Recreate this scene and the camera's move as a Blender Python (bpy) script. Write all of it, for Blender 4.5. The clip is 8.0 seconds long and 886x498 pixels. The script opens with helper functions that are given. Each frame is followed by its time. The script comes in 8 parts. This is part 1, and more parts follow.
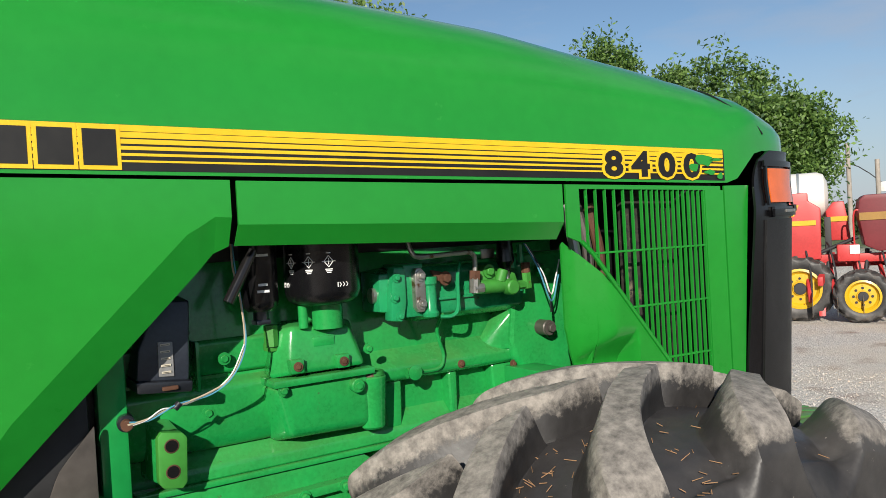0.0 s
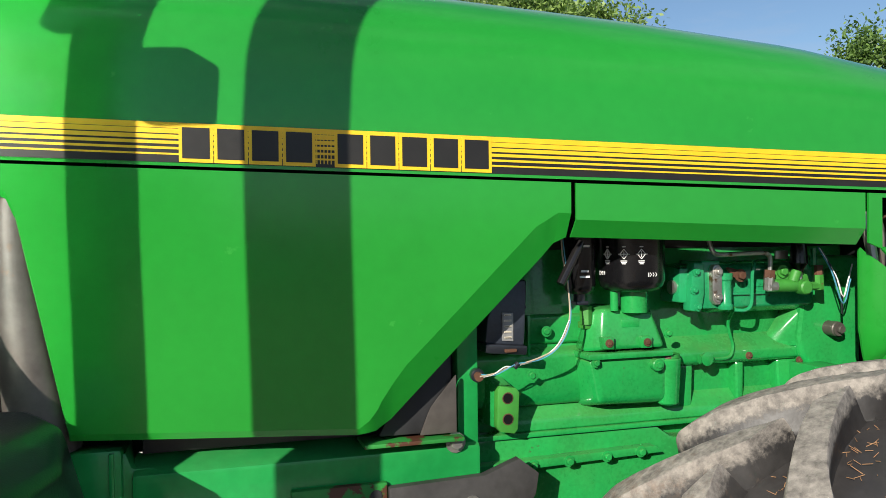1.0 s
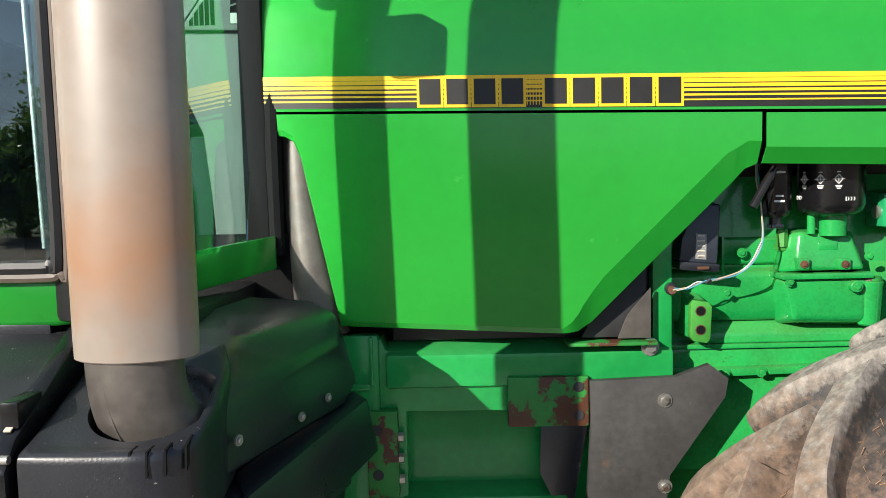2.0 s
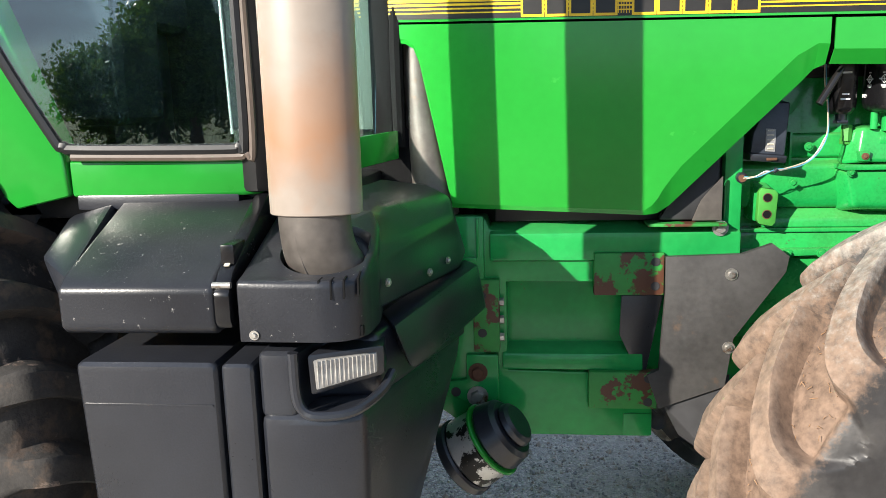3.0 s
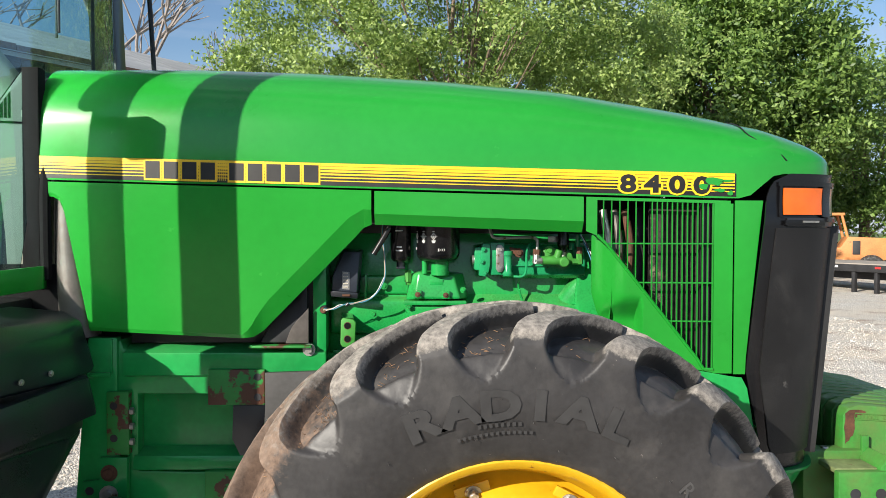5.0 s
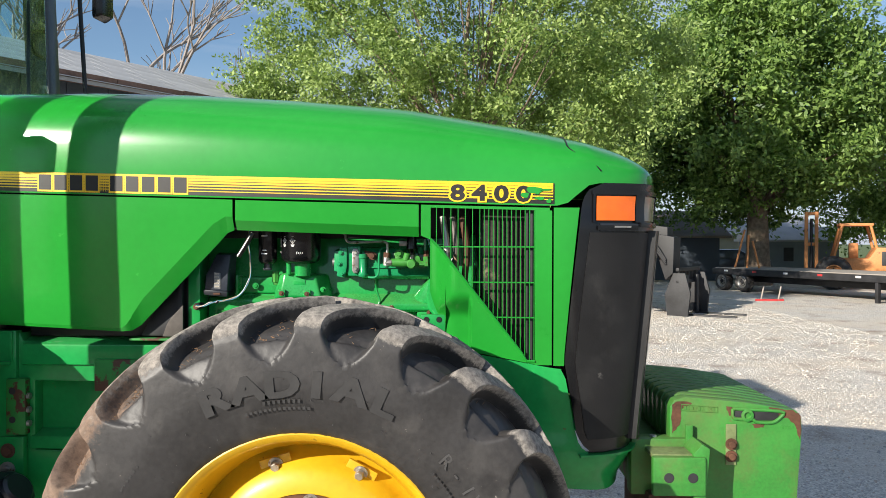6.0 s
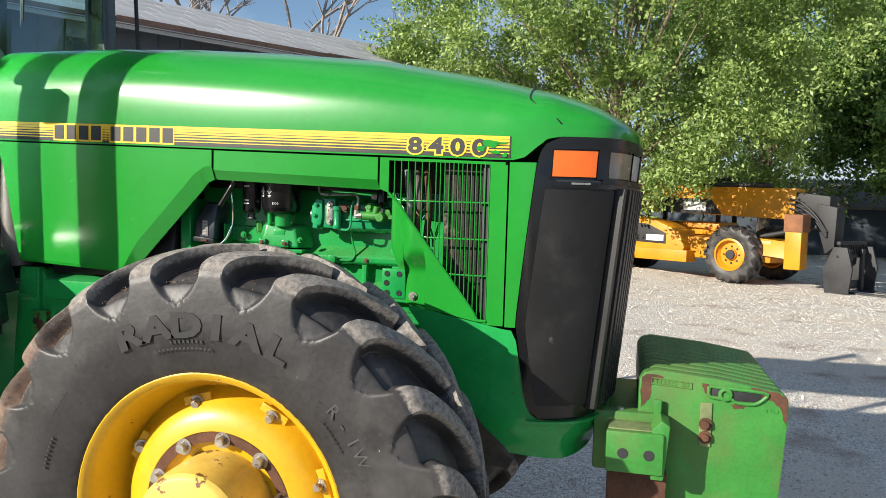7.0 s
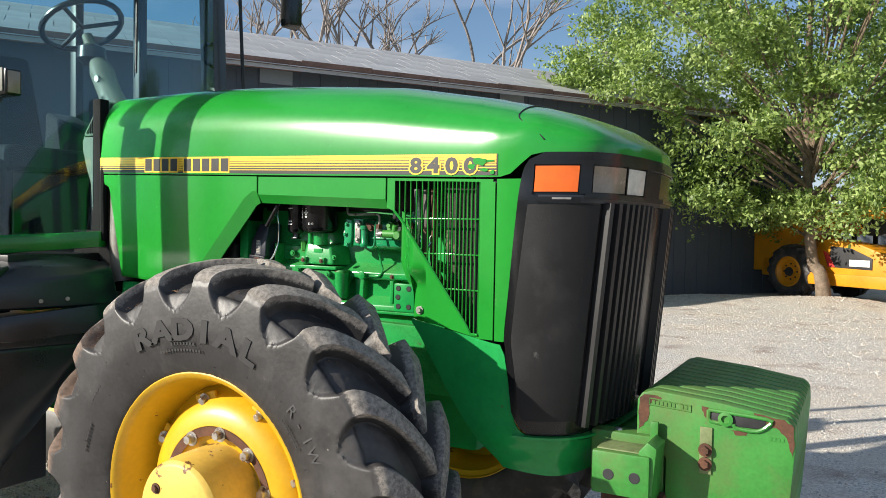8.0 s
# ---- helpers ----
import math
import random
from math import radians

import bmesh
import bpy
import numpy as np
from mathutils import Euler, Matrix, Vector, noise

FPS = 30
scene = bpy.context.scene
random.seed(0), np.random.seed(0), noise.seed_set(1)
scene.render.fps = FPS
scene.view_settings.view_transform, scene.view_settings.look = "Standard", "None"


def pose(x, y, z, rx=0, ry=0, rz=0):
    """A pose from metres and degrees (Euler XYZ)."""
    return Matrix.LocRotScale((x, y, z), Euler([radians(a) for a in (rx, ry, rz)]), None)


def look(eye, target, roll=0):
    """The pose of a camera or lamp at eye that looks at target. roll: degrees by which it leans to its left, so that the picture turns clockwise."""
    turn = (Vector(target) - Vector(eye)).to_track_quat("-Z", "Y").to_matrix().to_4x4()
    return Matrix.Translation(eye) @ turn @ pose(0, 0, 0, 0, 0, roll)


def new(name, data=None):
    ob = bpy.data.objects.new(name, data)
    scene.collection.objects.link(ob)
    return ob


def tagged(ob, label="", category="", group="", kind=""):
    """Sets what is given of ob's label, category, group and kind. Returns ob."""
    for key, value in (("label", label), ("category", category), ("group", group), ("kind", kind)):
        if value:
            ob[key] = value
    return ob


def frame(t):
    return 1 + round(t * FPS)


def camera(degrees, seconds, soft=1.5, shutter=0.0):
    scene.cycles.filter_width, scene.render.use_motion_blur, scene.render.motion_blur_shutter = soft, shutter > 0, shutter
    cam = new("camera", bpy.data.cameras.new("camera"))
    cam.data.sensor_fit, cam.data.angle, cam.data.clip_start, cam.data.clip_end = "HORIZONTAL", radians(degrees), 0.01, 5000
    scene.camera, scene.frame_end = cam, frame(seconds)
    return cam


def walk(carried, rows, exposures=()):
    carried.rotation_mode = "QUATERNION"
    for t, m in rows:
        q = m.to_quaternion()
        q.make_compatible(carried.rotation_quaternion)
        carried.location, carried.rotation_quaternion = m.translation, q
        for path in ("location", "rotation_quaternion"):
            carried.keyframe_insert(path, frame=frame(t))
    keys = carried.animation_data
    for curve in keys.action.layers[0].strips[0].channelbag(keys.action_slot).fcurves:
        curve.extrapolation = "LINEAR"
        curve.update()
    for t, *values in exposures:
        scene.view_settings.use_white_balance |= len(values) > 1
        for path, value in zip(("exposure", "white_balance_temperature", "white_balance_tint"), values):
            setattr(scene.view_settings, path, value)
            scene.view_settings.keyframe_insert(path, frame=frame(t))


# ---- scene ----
cam = camera(59.6, 8.0, 0.7)
PATH = [
    (0, (0.104, -1.319, 1.766), (1.191, 0.36, 1.735), -3.3),
    (0.5, (-0.081, -1.385, 1.775), (0.737, 0.439, 1.747), -1.7),
    (1, (-0.174, -1.46, 1.766), (0.401, 0.455, 1.746), -0.7),
    (1.5, (-0.169, -1.584, 1.774), (0.095, 0.398, 1.749), -0.7),
    (2, (-0.153, -1.732, 1.734), (-0.18, 0.261, 1.578), -1.4),
    (2.2, (-0.164, -1.784, 1.712), (-0.235, 0.203, 1.491), -1.3),
    (3.3, (-0.222, -2.155, 1.699), (-0.455, -0.204, 1.323), -1.7),
    (3.5, (-0.139, -2.224, 1.731), (-0.327, -0.26, 1.404), -1.3),
    (4, (0.126, -2.438, 1.769), (0.117, -0.447, 1.589), -0.4),
    (4.5, (0.352, -2.498, 1.768), (0.429, -0.502, 1.672), -0.4),
    (4.7, (0.471, -2.477, 1.757), (0.548, -0.48, 1.681), 0.0),
    (5.8, (1.154, -2.758, 1.745), (1.138, -0.758, 1.747), -0.2),
    (6, (1.295, -2.783, 1.729), (1.252, -0.784, 1.712), 0.1),
    (6.5, (1.651, -2.69, 1.696), (1.461, -0.7, 1.627), 1.5),
    (7, (1.985, -2.645, 1.709), (1.522, -0.703, 1.591), 1.7),
    (7.5, (2.354, -2.634, 1.722), (1.62, -0.776, 1.618), 2.2),
    (8, (2.657, -2.489, 1.688), (1.707, -0.73, 1.63), 1.0),
]
walk(cam, [(t, look(eye, target, roll)) for t, eye, target, roll in PATH], [(0, 0.16), (0.5, 0.29), (1, 0.36), (2, 0.68), (3.5, 1.18), (4, 0.95), (4.5, 0.67), (6.5, 0.60), (8, 0.58)])
SUN_TURN, SUN_UP = 43.3, 22.5
sun_way = Vector((math.sin(radians(SUN_TURN)) * math.cos(radians(SUN_UP)), math.cos(radians(SUN_TURN)) * math.cos(radians(SUN_UP)), -math.sin(radians(SUN_UP))))
world = bpy.data.worlds.new("sky")
scene.world = world
world.use_nodes = True
wn, wl = world.node_tree.nodes, world.node_tree.links
wn.clear()
w_out, w_bg, w_sky = wn.new("ShaderNodeOutputWorld"), wn.new("ShaderNodeBackground"), wn.new("ShaderNodeTexSky")
w_sky.sky_type, w_sky.sun_disc = "NISHITA", False
w_sky.sun_elevation, w_sky.sun_rotation = radians(SUN_UP), radians(180 + SUN_TURN)
w_sky.air_density, w_sky.dust_density, w_sky.ozone_density = 1.0, 0.1, 3.0
w_bg.inputs["Strength"].default_value = 0.086
# broken grey and white cloud drifting over the blue
w_co, w_map, w_n, w_ramp, w_mix = (wn.new("ShaderNodeTexCoord"), wn.new("ShaderNodeMapping"), wn.new("ShaderNodeTexNoise"), wn.new("ShaderNodeValToRGB"), wn.new("ShaderNodeMix"))
w_map.inputs["Scale"].default_value = (1.2, 1.2, 5.0)
w_n.inputs["Scale"].default_value, w_n.inputs["Detail"].default_value, w_n.inputs["Roughness"].default_value = 1.6, 8, 0.55
w_ramp.color_ramp.elements[0].position, w_ramp.color_ramp.elements[1].position = 0.42, 0.66
w_mix.data_type = "RGBA"
w_mix.inputs["B"].default_value = (4.1, 4.8, 6.0, 1)
wl.new(w_co.outputs["Generated"], w_map.inputs["Vector"])
wl.new(w_map.outputs["Vector"], w_n.inputs["Vector"])
wl.new(w_n.outputs["Fac"], w_ramp.inputs["Fac"])
# the haze bank low over the land is cloud too
w_sep, w_low, w_most = wn.new("ShaderNodeSeparateXYZ"), wn.new("ShaderNodeMapRange"), wn.new("ShaderNodeMath")
w_low.inputs["From Min"].default_value, w_low.inputs["From Max"].default_value = 0.0, 0.22
w_low.inputs["To Min"].default_value, w_low.inputs["To Max"].default_value = 0.85, 0.0
w_most.operation = "MAXIMUM"
wl.new(w_co.outputs["Generated"], w_sep.inputs["Vector"])
wl.new(w_sep.outputs["Z"], w_low.inputs["Value"])
wl.new(w_ramp.outputs["Color"], w_most.inputs[0])
wl.new(w_low.outputs["Result"], w_most.inputs[1])
wl.new(w_most.outputs["Value"], w_mix.inputs["Factor"])
wl.new(w_sky.outputs["Color"], w_mix.inputs["A"])
wl.new(w_mix.outputs["Result"], w_bg.inputs["Color"])
wl.new(w_bg.outputs["Background"], w_out.inputs["Surface"])
sun_data = bpy.data.lights.new("sun", "SUN")
sun_data.energy, sun_data.angle, sun_data.color = 5.0, radians(0.53), (1.0, 0.93, 0.82)
sun = new("sun", sun_data)
sun.matrix_world = look((0, 0, 30), Vector((0, 0, 30)) + sun_way)

# ---- materials ----
def surface(name, base, rough=0.5, metal=0.0, vary=0.12, scale=6.0, grain=60.0, bump=0.15, coat=0.0, spots=None, spot_at=0.62, spot_scale=8.0, spot_soft=0.06, tint=None, spec=0.5, dust=None, dust_amount=0.3, random_tint=0.0, coat_rough=0.12):
    """A painted, rubbed or mineral surface: broad and fine variation, chips or stains of another colour, dust on what faces up, fine relief."""
    m = bpy.data.materials.new(name)
    m.use_nodes = True
    n, l = m.node_tree.nodes, m.node_tree.links
    b = n["Principled BSDF"]
    b.inputs["Metallic"].default_value = metal
    b.inputs["Specular IOR Level"].default_value = spec
    b.inputs["Coat Weight"].default_value = coat
    b.inputs["Coat Roughness"].default_value = coat_rough
    co = n.new("ShaderNodeTexCoord")
    broad, fine = n.new("ShaderNodeTexNoise"), n.new("ShaderNodeTexNoise")
    broad.inputs["Scale"].default_value, broad.inputs["Detail"].default_value = scale, 5
    fine.inputs["Scale"].default_value, fine.inputs["Detail"].default_value = grain, 4
    for t in (broad, fine):
        l.new(co.outputs["Object"], t.inputs["Vector"])
    both = n.new("ShaderNodeMix")
    both.inputs["Factor"].default_value = 0.35
    l.new(broad.outputs["Fac"], both.inputs["A"])
    l.new(fine.outputs["Fac"], both.inputs["B"])
    ramp = n.new("ShaderNodeValToRGB")
    dark = [c * (1 - vary) for c in base]
    light = [min(1, c * (1 + vary)) for c in (tint or base)]
    ramp.color_ramp.elements[0].color, ramp.color_ramp.elements[1].color = (*dark, 1), (*light, 1)
    ramp.color_ramp.elements[0].position, ramp.color_ramp.elements[1].position = 0.36, 0.64
    l.new(both.outputs["Result"], ramp.inputs["Fac"])
    colour = ramp.outputs["Color"]
    if random_tint:
        info, hsv, rng = n.new("ShaderNodeObjectInfo"), n.new("ShaderNodeHueSaturation"), n.new("ShaderNodeMapRange")
        rng.inputs["To Min"].default_value, rng.inputs["To Max"].default_value = 1 - random_tint, 1 + random_tint
        l.new(info.outputs["Random"], rng.inputs["Value"])
        l.new(rng.outputs["Result"], hsv.inputs["Value"])
        l.new(colour, hsv.inputs["Color"])
        colour = hsv.outputs["Color"]
    rough_out = None
    if spots:
        sn, sr, sm = n.new("ShaderNodeTexNoise"), n.new("ShaderNodeMapRange"), n.new("ShaderNodeMix")
        sn.inputs["Scale"].default_value, sn.inputs["Detail"].default_value, sn.inputs["Roughness"].default_value = spot_scale, 7, 0.62
        sr.inputs["From Min"].default_value, sr.inputs["From Max"].default_value = spot_at, spot_at + spot_soft
        sm.data_type = "RGBA"
        sm.inputs["B"].default_value = (*spots, 1)
        l.new(co.outputs["Object"], sn.inputs["Vector"])
        l.new(sn.outputs["Fac"], sr.inputs["Value"])
        l.new(sr.outputs["Result"], sm.inputs["Factor"])
        l.new(colour, sm.inputs["A"])
        colour = sm.outputs["Result"]
    if dust:
        geo, sep, up, dm, dn, mul = n.new("ShaderNodeNewGeometry"), n.new("ShaderNodeSeparateXYZ"), n.new("ShaderNodeMapRange"), n.new("ShaderNodeMix"), n.new("ShaderNodeTexNoise"), n.new("ShaderNodeMath")
        dn.inputs["Scale"].default_value, dn.inputs["Detail"].default_value = 14, 8
        up.inputs["From Min"].default_value, up.inputs["From Max"].default_value = -0.3, 1.0
        up.inputs["To Max"].default_value = dust_amount * 2
        mul.operation, dm.data_type = "MULTIPLY", "RGBA"
        mul.use_clamp = True
        dm.inputs["B"].default_value = (*dust, 1)
        l.new(geo.outputs["Normal"], sep.inputs["Vector"])
        l.new(sep.outputs["Z"], up.inputs["Value"])
        l.new(co.outputs["Object"], dn.inputs["Vector"])
        l.new(dn.outputs["Fac"], mul.inputs[0])
        l.new(up.outputs["Result"], mul.inputs[1])
        l.new(mul.outputs["Value"], dm.inputs["Factor"])
        l.new(colour, dm.inputs["A"])
        colour = dm.outputs["Result"]
    l.new(colour, b.inputs["Base Color"])
    rr = n.new("ShaderNodeMapRange")
    rr.inputs["To Min"].default_value, rr.inputs["To Max"].default_value = max(0.02, rough - 0.1), min(1, rough + 0.1)
    l.new(both.outputs["Result"], rr.inputs["Value"])
    l.new(rr.outputs["Result"], b.inputs["Roughness"])
    if bump:
        bp = n.new("ShaderNodeBump")
        bp.inputs["Strength"].default_value, bp.inputs["Distance"].default_value = bump, 0.004
        l.new(both.outputs["Result"], bp.inputs["Height"])
        l.new(bp.outputs["Normal"], b.inputs["Normal"])
    return m


def glassy(name, colour, rough=0.0, ior=1.45, mix=0.0):
    m = bpy.data.materials.new(name)
    m.use_nodes = True
    b = m.node_tree.nodes["Principled BSDF"]
    b.inputs["Base Color"].default_value = (*colour, 1)
    b.inputs["Roughness"].default_value = rough
    b.inputs["Transmission Weight"].default_value = 1 - mix
    b.inputs["IOR"].default_value = ior
    return m


def patched(m, colour, scale, at, soft, stretch=(1, 1, 1), rough=0.85):
    """Lays a further irregular layer (mud, scuffs, smears) over a surface."""
    n, l = m.node_tree.nodes, m.node_tree.links
    b = n["Principled BSDF"]
    src = b.inputs["Base Color"].links[0].from_socket
    co, mp, nz, rg, mix = n.new("ShaderNodeTexCoord"), n.new("ShaderNodeMapping"), n.new("ShaderNodeTexNoise"), n.new("ShaderNodeMapRange"), n.new("ShaderNodeMix")
    mp.inputs["Scale"].default_value, mp.inputs["Location"].default_value = stretch, (3.1, 1.7, 5.3)
    nz.inputs["Scale"].default_value, nz.inputs["Detail"].default_value, nz.inputs["Roughness"].default_value = scale, 9, 0.68
    rg.inputs["From Min"].default_value, rg.inputs["From Max"].default_value = at, at + soft
    mix.data_type = "RGBA"
    mix.inputs["B"].default_value = (*colour, 1)
    l.new(co.outputs["Object"], mp.inputs["Vector"])
    l.new(mp.outputs["Vector"], nz.inputs["Vector"])
    l.new(nz.outputs["Fac"], rg.inputs["Value"])
    l.new(rg.outputs["Result"], mix.inputs["Factor"])
    l.new(src, mix.inputs["A"])
    l.new(mix.outputs["Result"], b.inputs["Base Color"])
    rsrc = b.inputs["Roughness"].links[0].from_socket
    rm = n.new("ShaderNodeMix")
    rm.inputs["B"].default_value = rough
    l.new(rg.outputs["Result"], rm.inputs["Factor"])
    l.new(rsrc, rm.inputs["A"])
    l.new(rm.outputs["Result"], b.inputs["Roughness"])
    return m


GREEN = surface("green_paint", (0.014, 0.250, 0.026), 0.30, vary=0.07, scale=3, grain=40, bump=0.02, coat=1.0, coat_rough=0.16, spec=0.08, spots=(0.03, 0.30, 0.04), spot_at=0.68, spot_scale=22)
GREEN_WORN = surface("worn_green_paint", (0.010, 0.285, 0.062), 0.36, vary=0.14, scale=7, grain=50, bump=0.12, coat=0.6, spec=0.12, spots=(0.10, 0.05, 0.02), spot_at=0.71, spot_scale=16, dust=(0.16, 0.20, 0.10), dust_amount=0.12)
GREEN_CAST = surface("green_cast_iron", (0.010, 0.290, 0.062), 0.28, vary=0.2, scale=9, grain=130, bump=0.3, coat=0.8, spec=0.15, spots=(0.05, 0.13, 0.03), spot_at=0.66, spot_scale=11, spot_soft=0.12, dust=(0.26, 0.30, 0.10), dust_amount=0.16)
patched(GREEN_CAST, (0.06, 0.045, 0.025), 18.0, 0.66, 0.06)
patched(GREEN_WORN, (0.07, 0.06, 0.035), 12.0, 0.68, 0.10)
GREEN_RUST = surface("rusted_green_plate", (0.02, 0.22, 0.035), 0.55, vary=0.16, scale=9, grain=60, bump=0.4, spots=(0.085, 0.03, 0.015), spot_at=0.535, spot_scale=13, spot_soft=0.03)
GREEN_WEIGHT = surface("green_cast_weight", (0.028, 0.23, 0.030), 0.48, vary=0.22, scale=6, grain=90, bump=0.3, coat=0.15, spots=(0.13, 0.05, 0.025), spot_at=0.635, spot_scale=5, spot_soft=0.03, dust=(0.22, 0.24, 0.09), dust_amount=0.25)
patched(GREEN_WEIGHT, (0.105, 0.150, 0.035), 3.2, 0.50, 0.22)
RUST = surface("bare_rust", (0.10, 0.042, 0.022), 0.8, vary=0.4, scale=14, grain=90, bump=0.5)
YELLOW = surface("yellow_paint", (0.64, 0.38, 0.010), 0.38, vary=0.1, scale=5, grain=50, bump=0.08, coat=0.2, spots=(0.17, 0.07, 0.02), spot_at=0.655, spot_scale=14, spot_soft=0.03)
YELLOW_PALE = surface("faded_yellow_paint", (0.72, 0.48, 0.085), 0.5, vary=0.14, scale=7, grain=60, bump=0.2, spots=(0.17, 0.07, 0.025), spot_at=0.61, spot_scale=13, spot_soft=0.03)
DECAL_YELLOW = surface("yellow_decal", (0.80, 0.50, 0.015), 0.4, vary=0.07, scale=9, grain=70, bump=0.04)
DECAL_BLACK = surface("black_decal", (0.012, 0.011, 0.010), 0.42, vary=0.2, scale=9, grain=60, bump=0.05)
RUBBER = surface("tyre_rubber", (0.024, 0.0235, 0.024), 0.5, vary=0.3, scale=5, grain=60, bump=0.25, spots=(0.088, 0.081, 0.076), spot_at=0.47, spot_scale=4.5, spot_soft=0.22, dust=(0.14, 0.118, 0.100), dust_amount=0.20)
patched(RUBBER, (0.150, 0.112, 0.082), 3.4, 0.57, 0.16)
patched(RUBBER, (0.30, 0.27, 0.235), 55.0, 0.69, 0.02)
LUG = surface("worn_tyre_lug", (0.150, 0.130, 0.112), 0.85, vary=0.35, scale=26, grain=160, bump=1.0, spots=(0.37, 0.325, 0.275), spot_at=0.45, spot_scale=30, spot_soft=0.18, dust=(0.40, 0.36, 0.31), dust_amount=0.20)
patched(LUG, (0.22, 0.140, 0.090), 7.0, 0.55, 0.12)
patched(LUG, (0.085, 0.078, 0.070), 46.0, 0.60, 0.10)


def tread(m):
    """Pale scuffed rubber on the tops of the bars, paler towards the upper rear of the tyre, and tan field mud on the
    trailing side, by the tyre's own wear and mud marks.
    """
    n, l = m.node_tree.nodes, m.node_tree.links
    b = n["Principled BSDF"]
    co = n.new("ShaderNodeTexCoord")
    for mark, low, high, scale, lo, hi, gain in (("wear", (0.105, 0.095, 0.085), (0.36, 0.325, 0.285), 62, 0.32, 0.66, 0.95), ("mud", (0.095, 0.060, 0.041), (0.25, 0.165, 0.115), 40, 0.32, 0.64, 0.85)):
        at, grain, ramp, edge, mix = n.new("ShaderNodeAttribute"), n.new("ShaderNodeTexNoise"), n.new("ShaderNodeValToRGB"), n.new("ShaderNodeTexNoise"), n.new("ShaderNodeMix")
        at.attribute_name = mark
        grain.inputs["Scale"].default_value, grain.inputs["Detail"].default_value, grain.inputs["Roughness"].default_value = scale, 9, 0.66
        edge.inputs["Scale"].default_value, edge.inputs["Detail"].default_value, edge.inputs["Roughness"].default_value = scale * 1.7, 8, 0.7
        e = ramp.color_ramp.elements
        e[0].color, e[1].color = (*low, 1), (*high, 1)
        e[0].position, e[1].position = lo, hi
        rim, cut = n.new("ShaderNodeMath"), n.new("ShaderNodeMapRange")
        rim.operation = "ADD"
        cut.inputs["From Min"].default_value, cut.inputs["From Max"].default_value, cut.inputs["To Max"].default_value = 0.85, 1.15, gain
        mix.data_type = "RGBA"
        for t in (grain, edge):
            l.new(co.outputs["Object"], t.inputs["Vector"])
        l.new(at.outputs["Fac"], rim.inputs[0])
        l.new(edge.outputs["Fac"], rim.inputs[1])
        l.new(rim.outputs["Value"], cut.inputs["Value"])
        l.new(grain.outputs["Fac"], ramp.inputs["Fac"])
        l.new(cut.outputs["Result"], mix.inputs["Factor"])
        l.new(b.inputs["Base Color"].links[0].from_socket, mix.inputs["A"])
        l.new(ramp.outputs["Color"], mix.inputs["B"])
        l.new(mix.outputs["Result"], b.inputs["Base Color"])
        rm = n.new("ShaderNodeMix")
        rm.inputs["B"].default_value = 0.9
        l.new(cut.outputs["Result"], rm.inputs["Factor"])
        l.new(b.inputs["Roughness"].links[0].from_socket, rm.inputs["A"])
        l.new(rm.outputs["Result"], b.inputs["Roughness"])
    return m


FRONT_RUBBER = tread(patched(surface("front_tyre_rubber", (0.026, 0.025, 0.0255), 0.48, vary=0.35, scale=6, grain=70, bump=0.45, spots=(0.070, 0.066, 0.063), spot_at=0.50, spot_scale=4.5, spot_soft=0.20, dust=(0.13, 0.11, 0.095), dust_amount=0.12), (0.26, 0.235, 0.205), 60.0, 0.685, 0.02))
REAR_LUG = patched(surface("dark_rear_lug", (0.030, 0.027, 0.025), 0.85, vary=0.4, scale=20, grain=140, bump=0.8, spots=(0.075, 0.052, 0.038), spot_at=0.52, spot_scale=12, spot_soft=0.1), (0.20, 0.15, 0.12), 11.0, 0.60, 0.06)
PLASTIC = surface("black_plastic", (0.0135, 0.0155, 0.021), 0.30, spec=0.7, vary=0.3, scale=4, grain=240, bump=0.20, spots=(0.020, 0.022, 0.028), spot_at=0.60, spot_scale=5, spot_soft=0.2, dust=(0.12, 0.11, 0.105), dust_amount=0.045)
PLASTIC_SPOTTED = patched(surface("spotted_black_plastic", (0.010, 0.0115, 0.016), 0.34, vary=0.3, scale=4, grain=240, bump=0.22, spots=(0.026, 0.026, 0.028), spot_at=0.56, spot_scale=5, spot_soft=0.2, dust=(0.15, 0.14, 0.13), dust_amount=0.06), (0.26, 0.25, 0.24), 75.0, 0.650, 0.03)
PLASTIC_SMOOTH = surface("smooth_black_plastic", (0.006, 0.006, 0.007), 0.24, vary=0.25, scale=6, grain=120, bump=0.06)
SCREEN = surface("black_screen_mesh", (0.011, 0.0110, 0.0115), 0.45, spec=0.3, vary=0.35, scale=5, grain=420, bump=0.6, spots=(0.10, 0.095, 0.09), spot_at=0.68, spot_scale=11, dust=(0.10, 0.09, 0.08), dust_amount=0.1)
patched(SCREEN, (0.16, 0.15, 0.14), 34.0, 0.69, 0.03, (1, 1, 0.12))
patched(SCREEN, (0.036, 0.035, 0.034), 3.0, 0.52, 0.25)
# rubber seals, and the shade put into gaps, slots and holes as black
DULL_BLACK = surface("dull_black_rubber_shade", (0.004, 0.004, 0.0045), 0.9, vary=0.3, scale=9, grain=60, bump=0.1, spec=0.2)
BLACK = surface("black_paint", (0.008, 0.008, 0.009), 0.45, vary=0.3, scale=6, grain=60, bump=0.1)
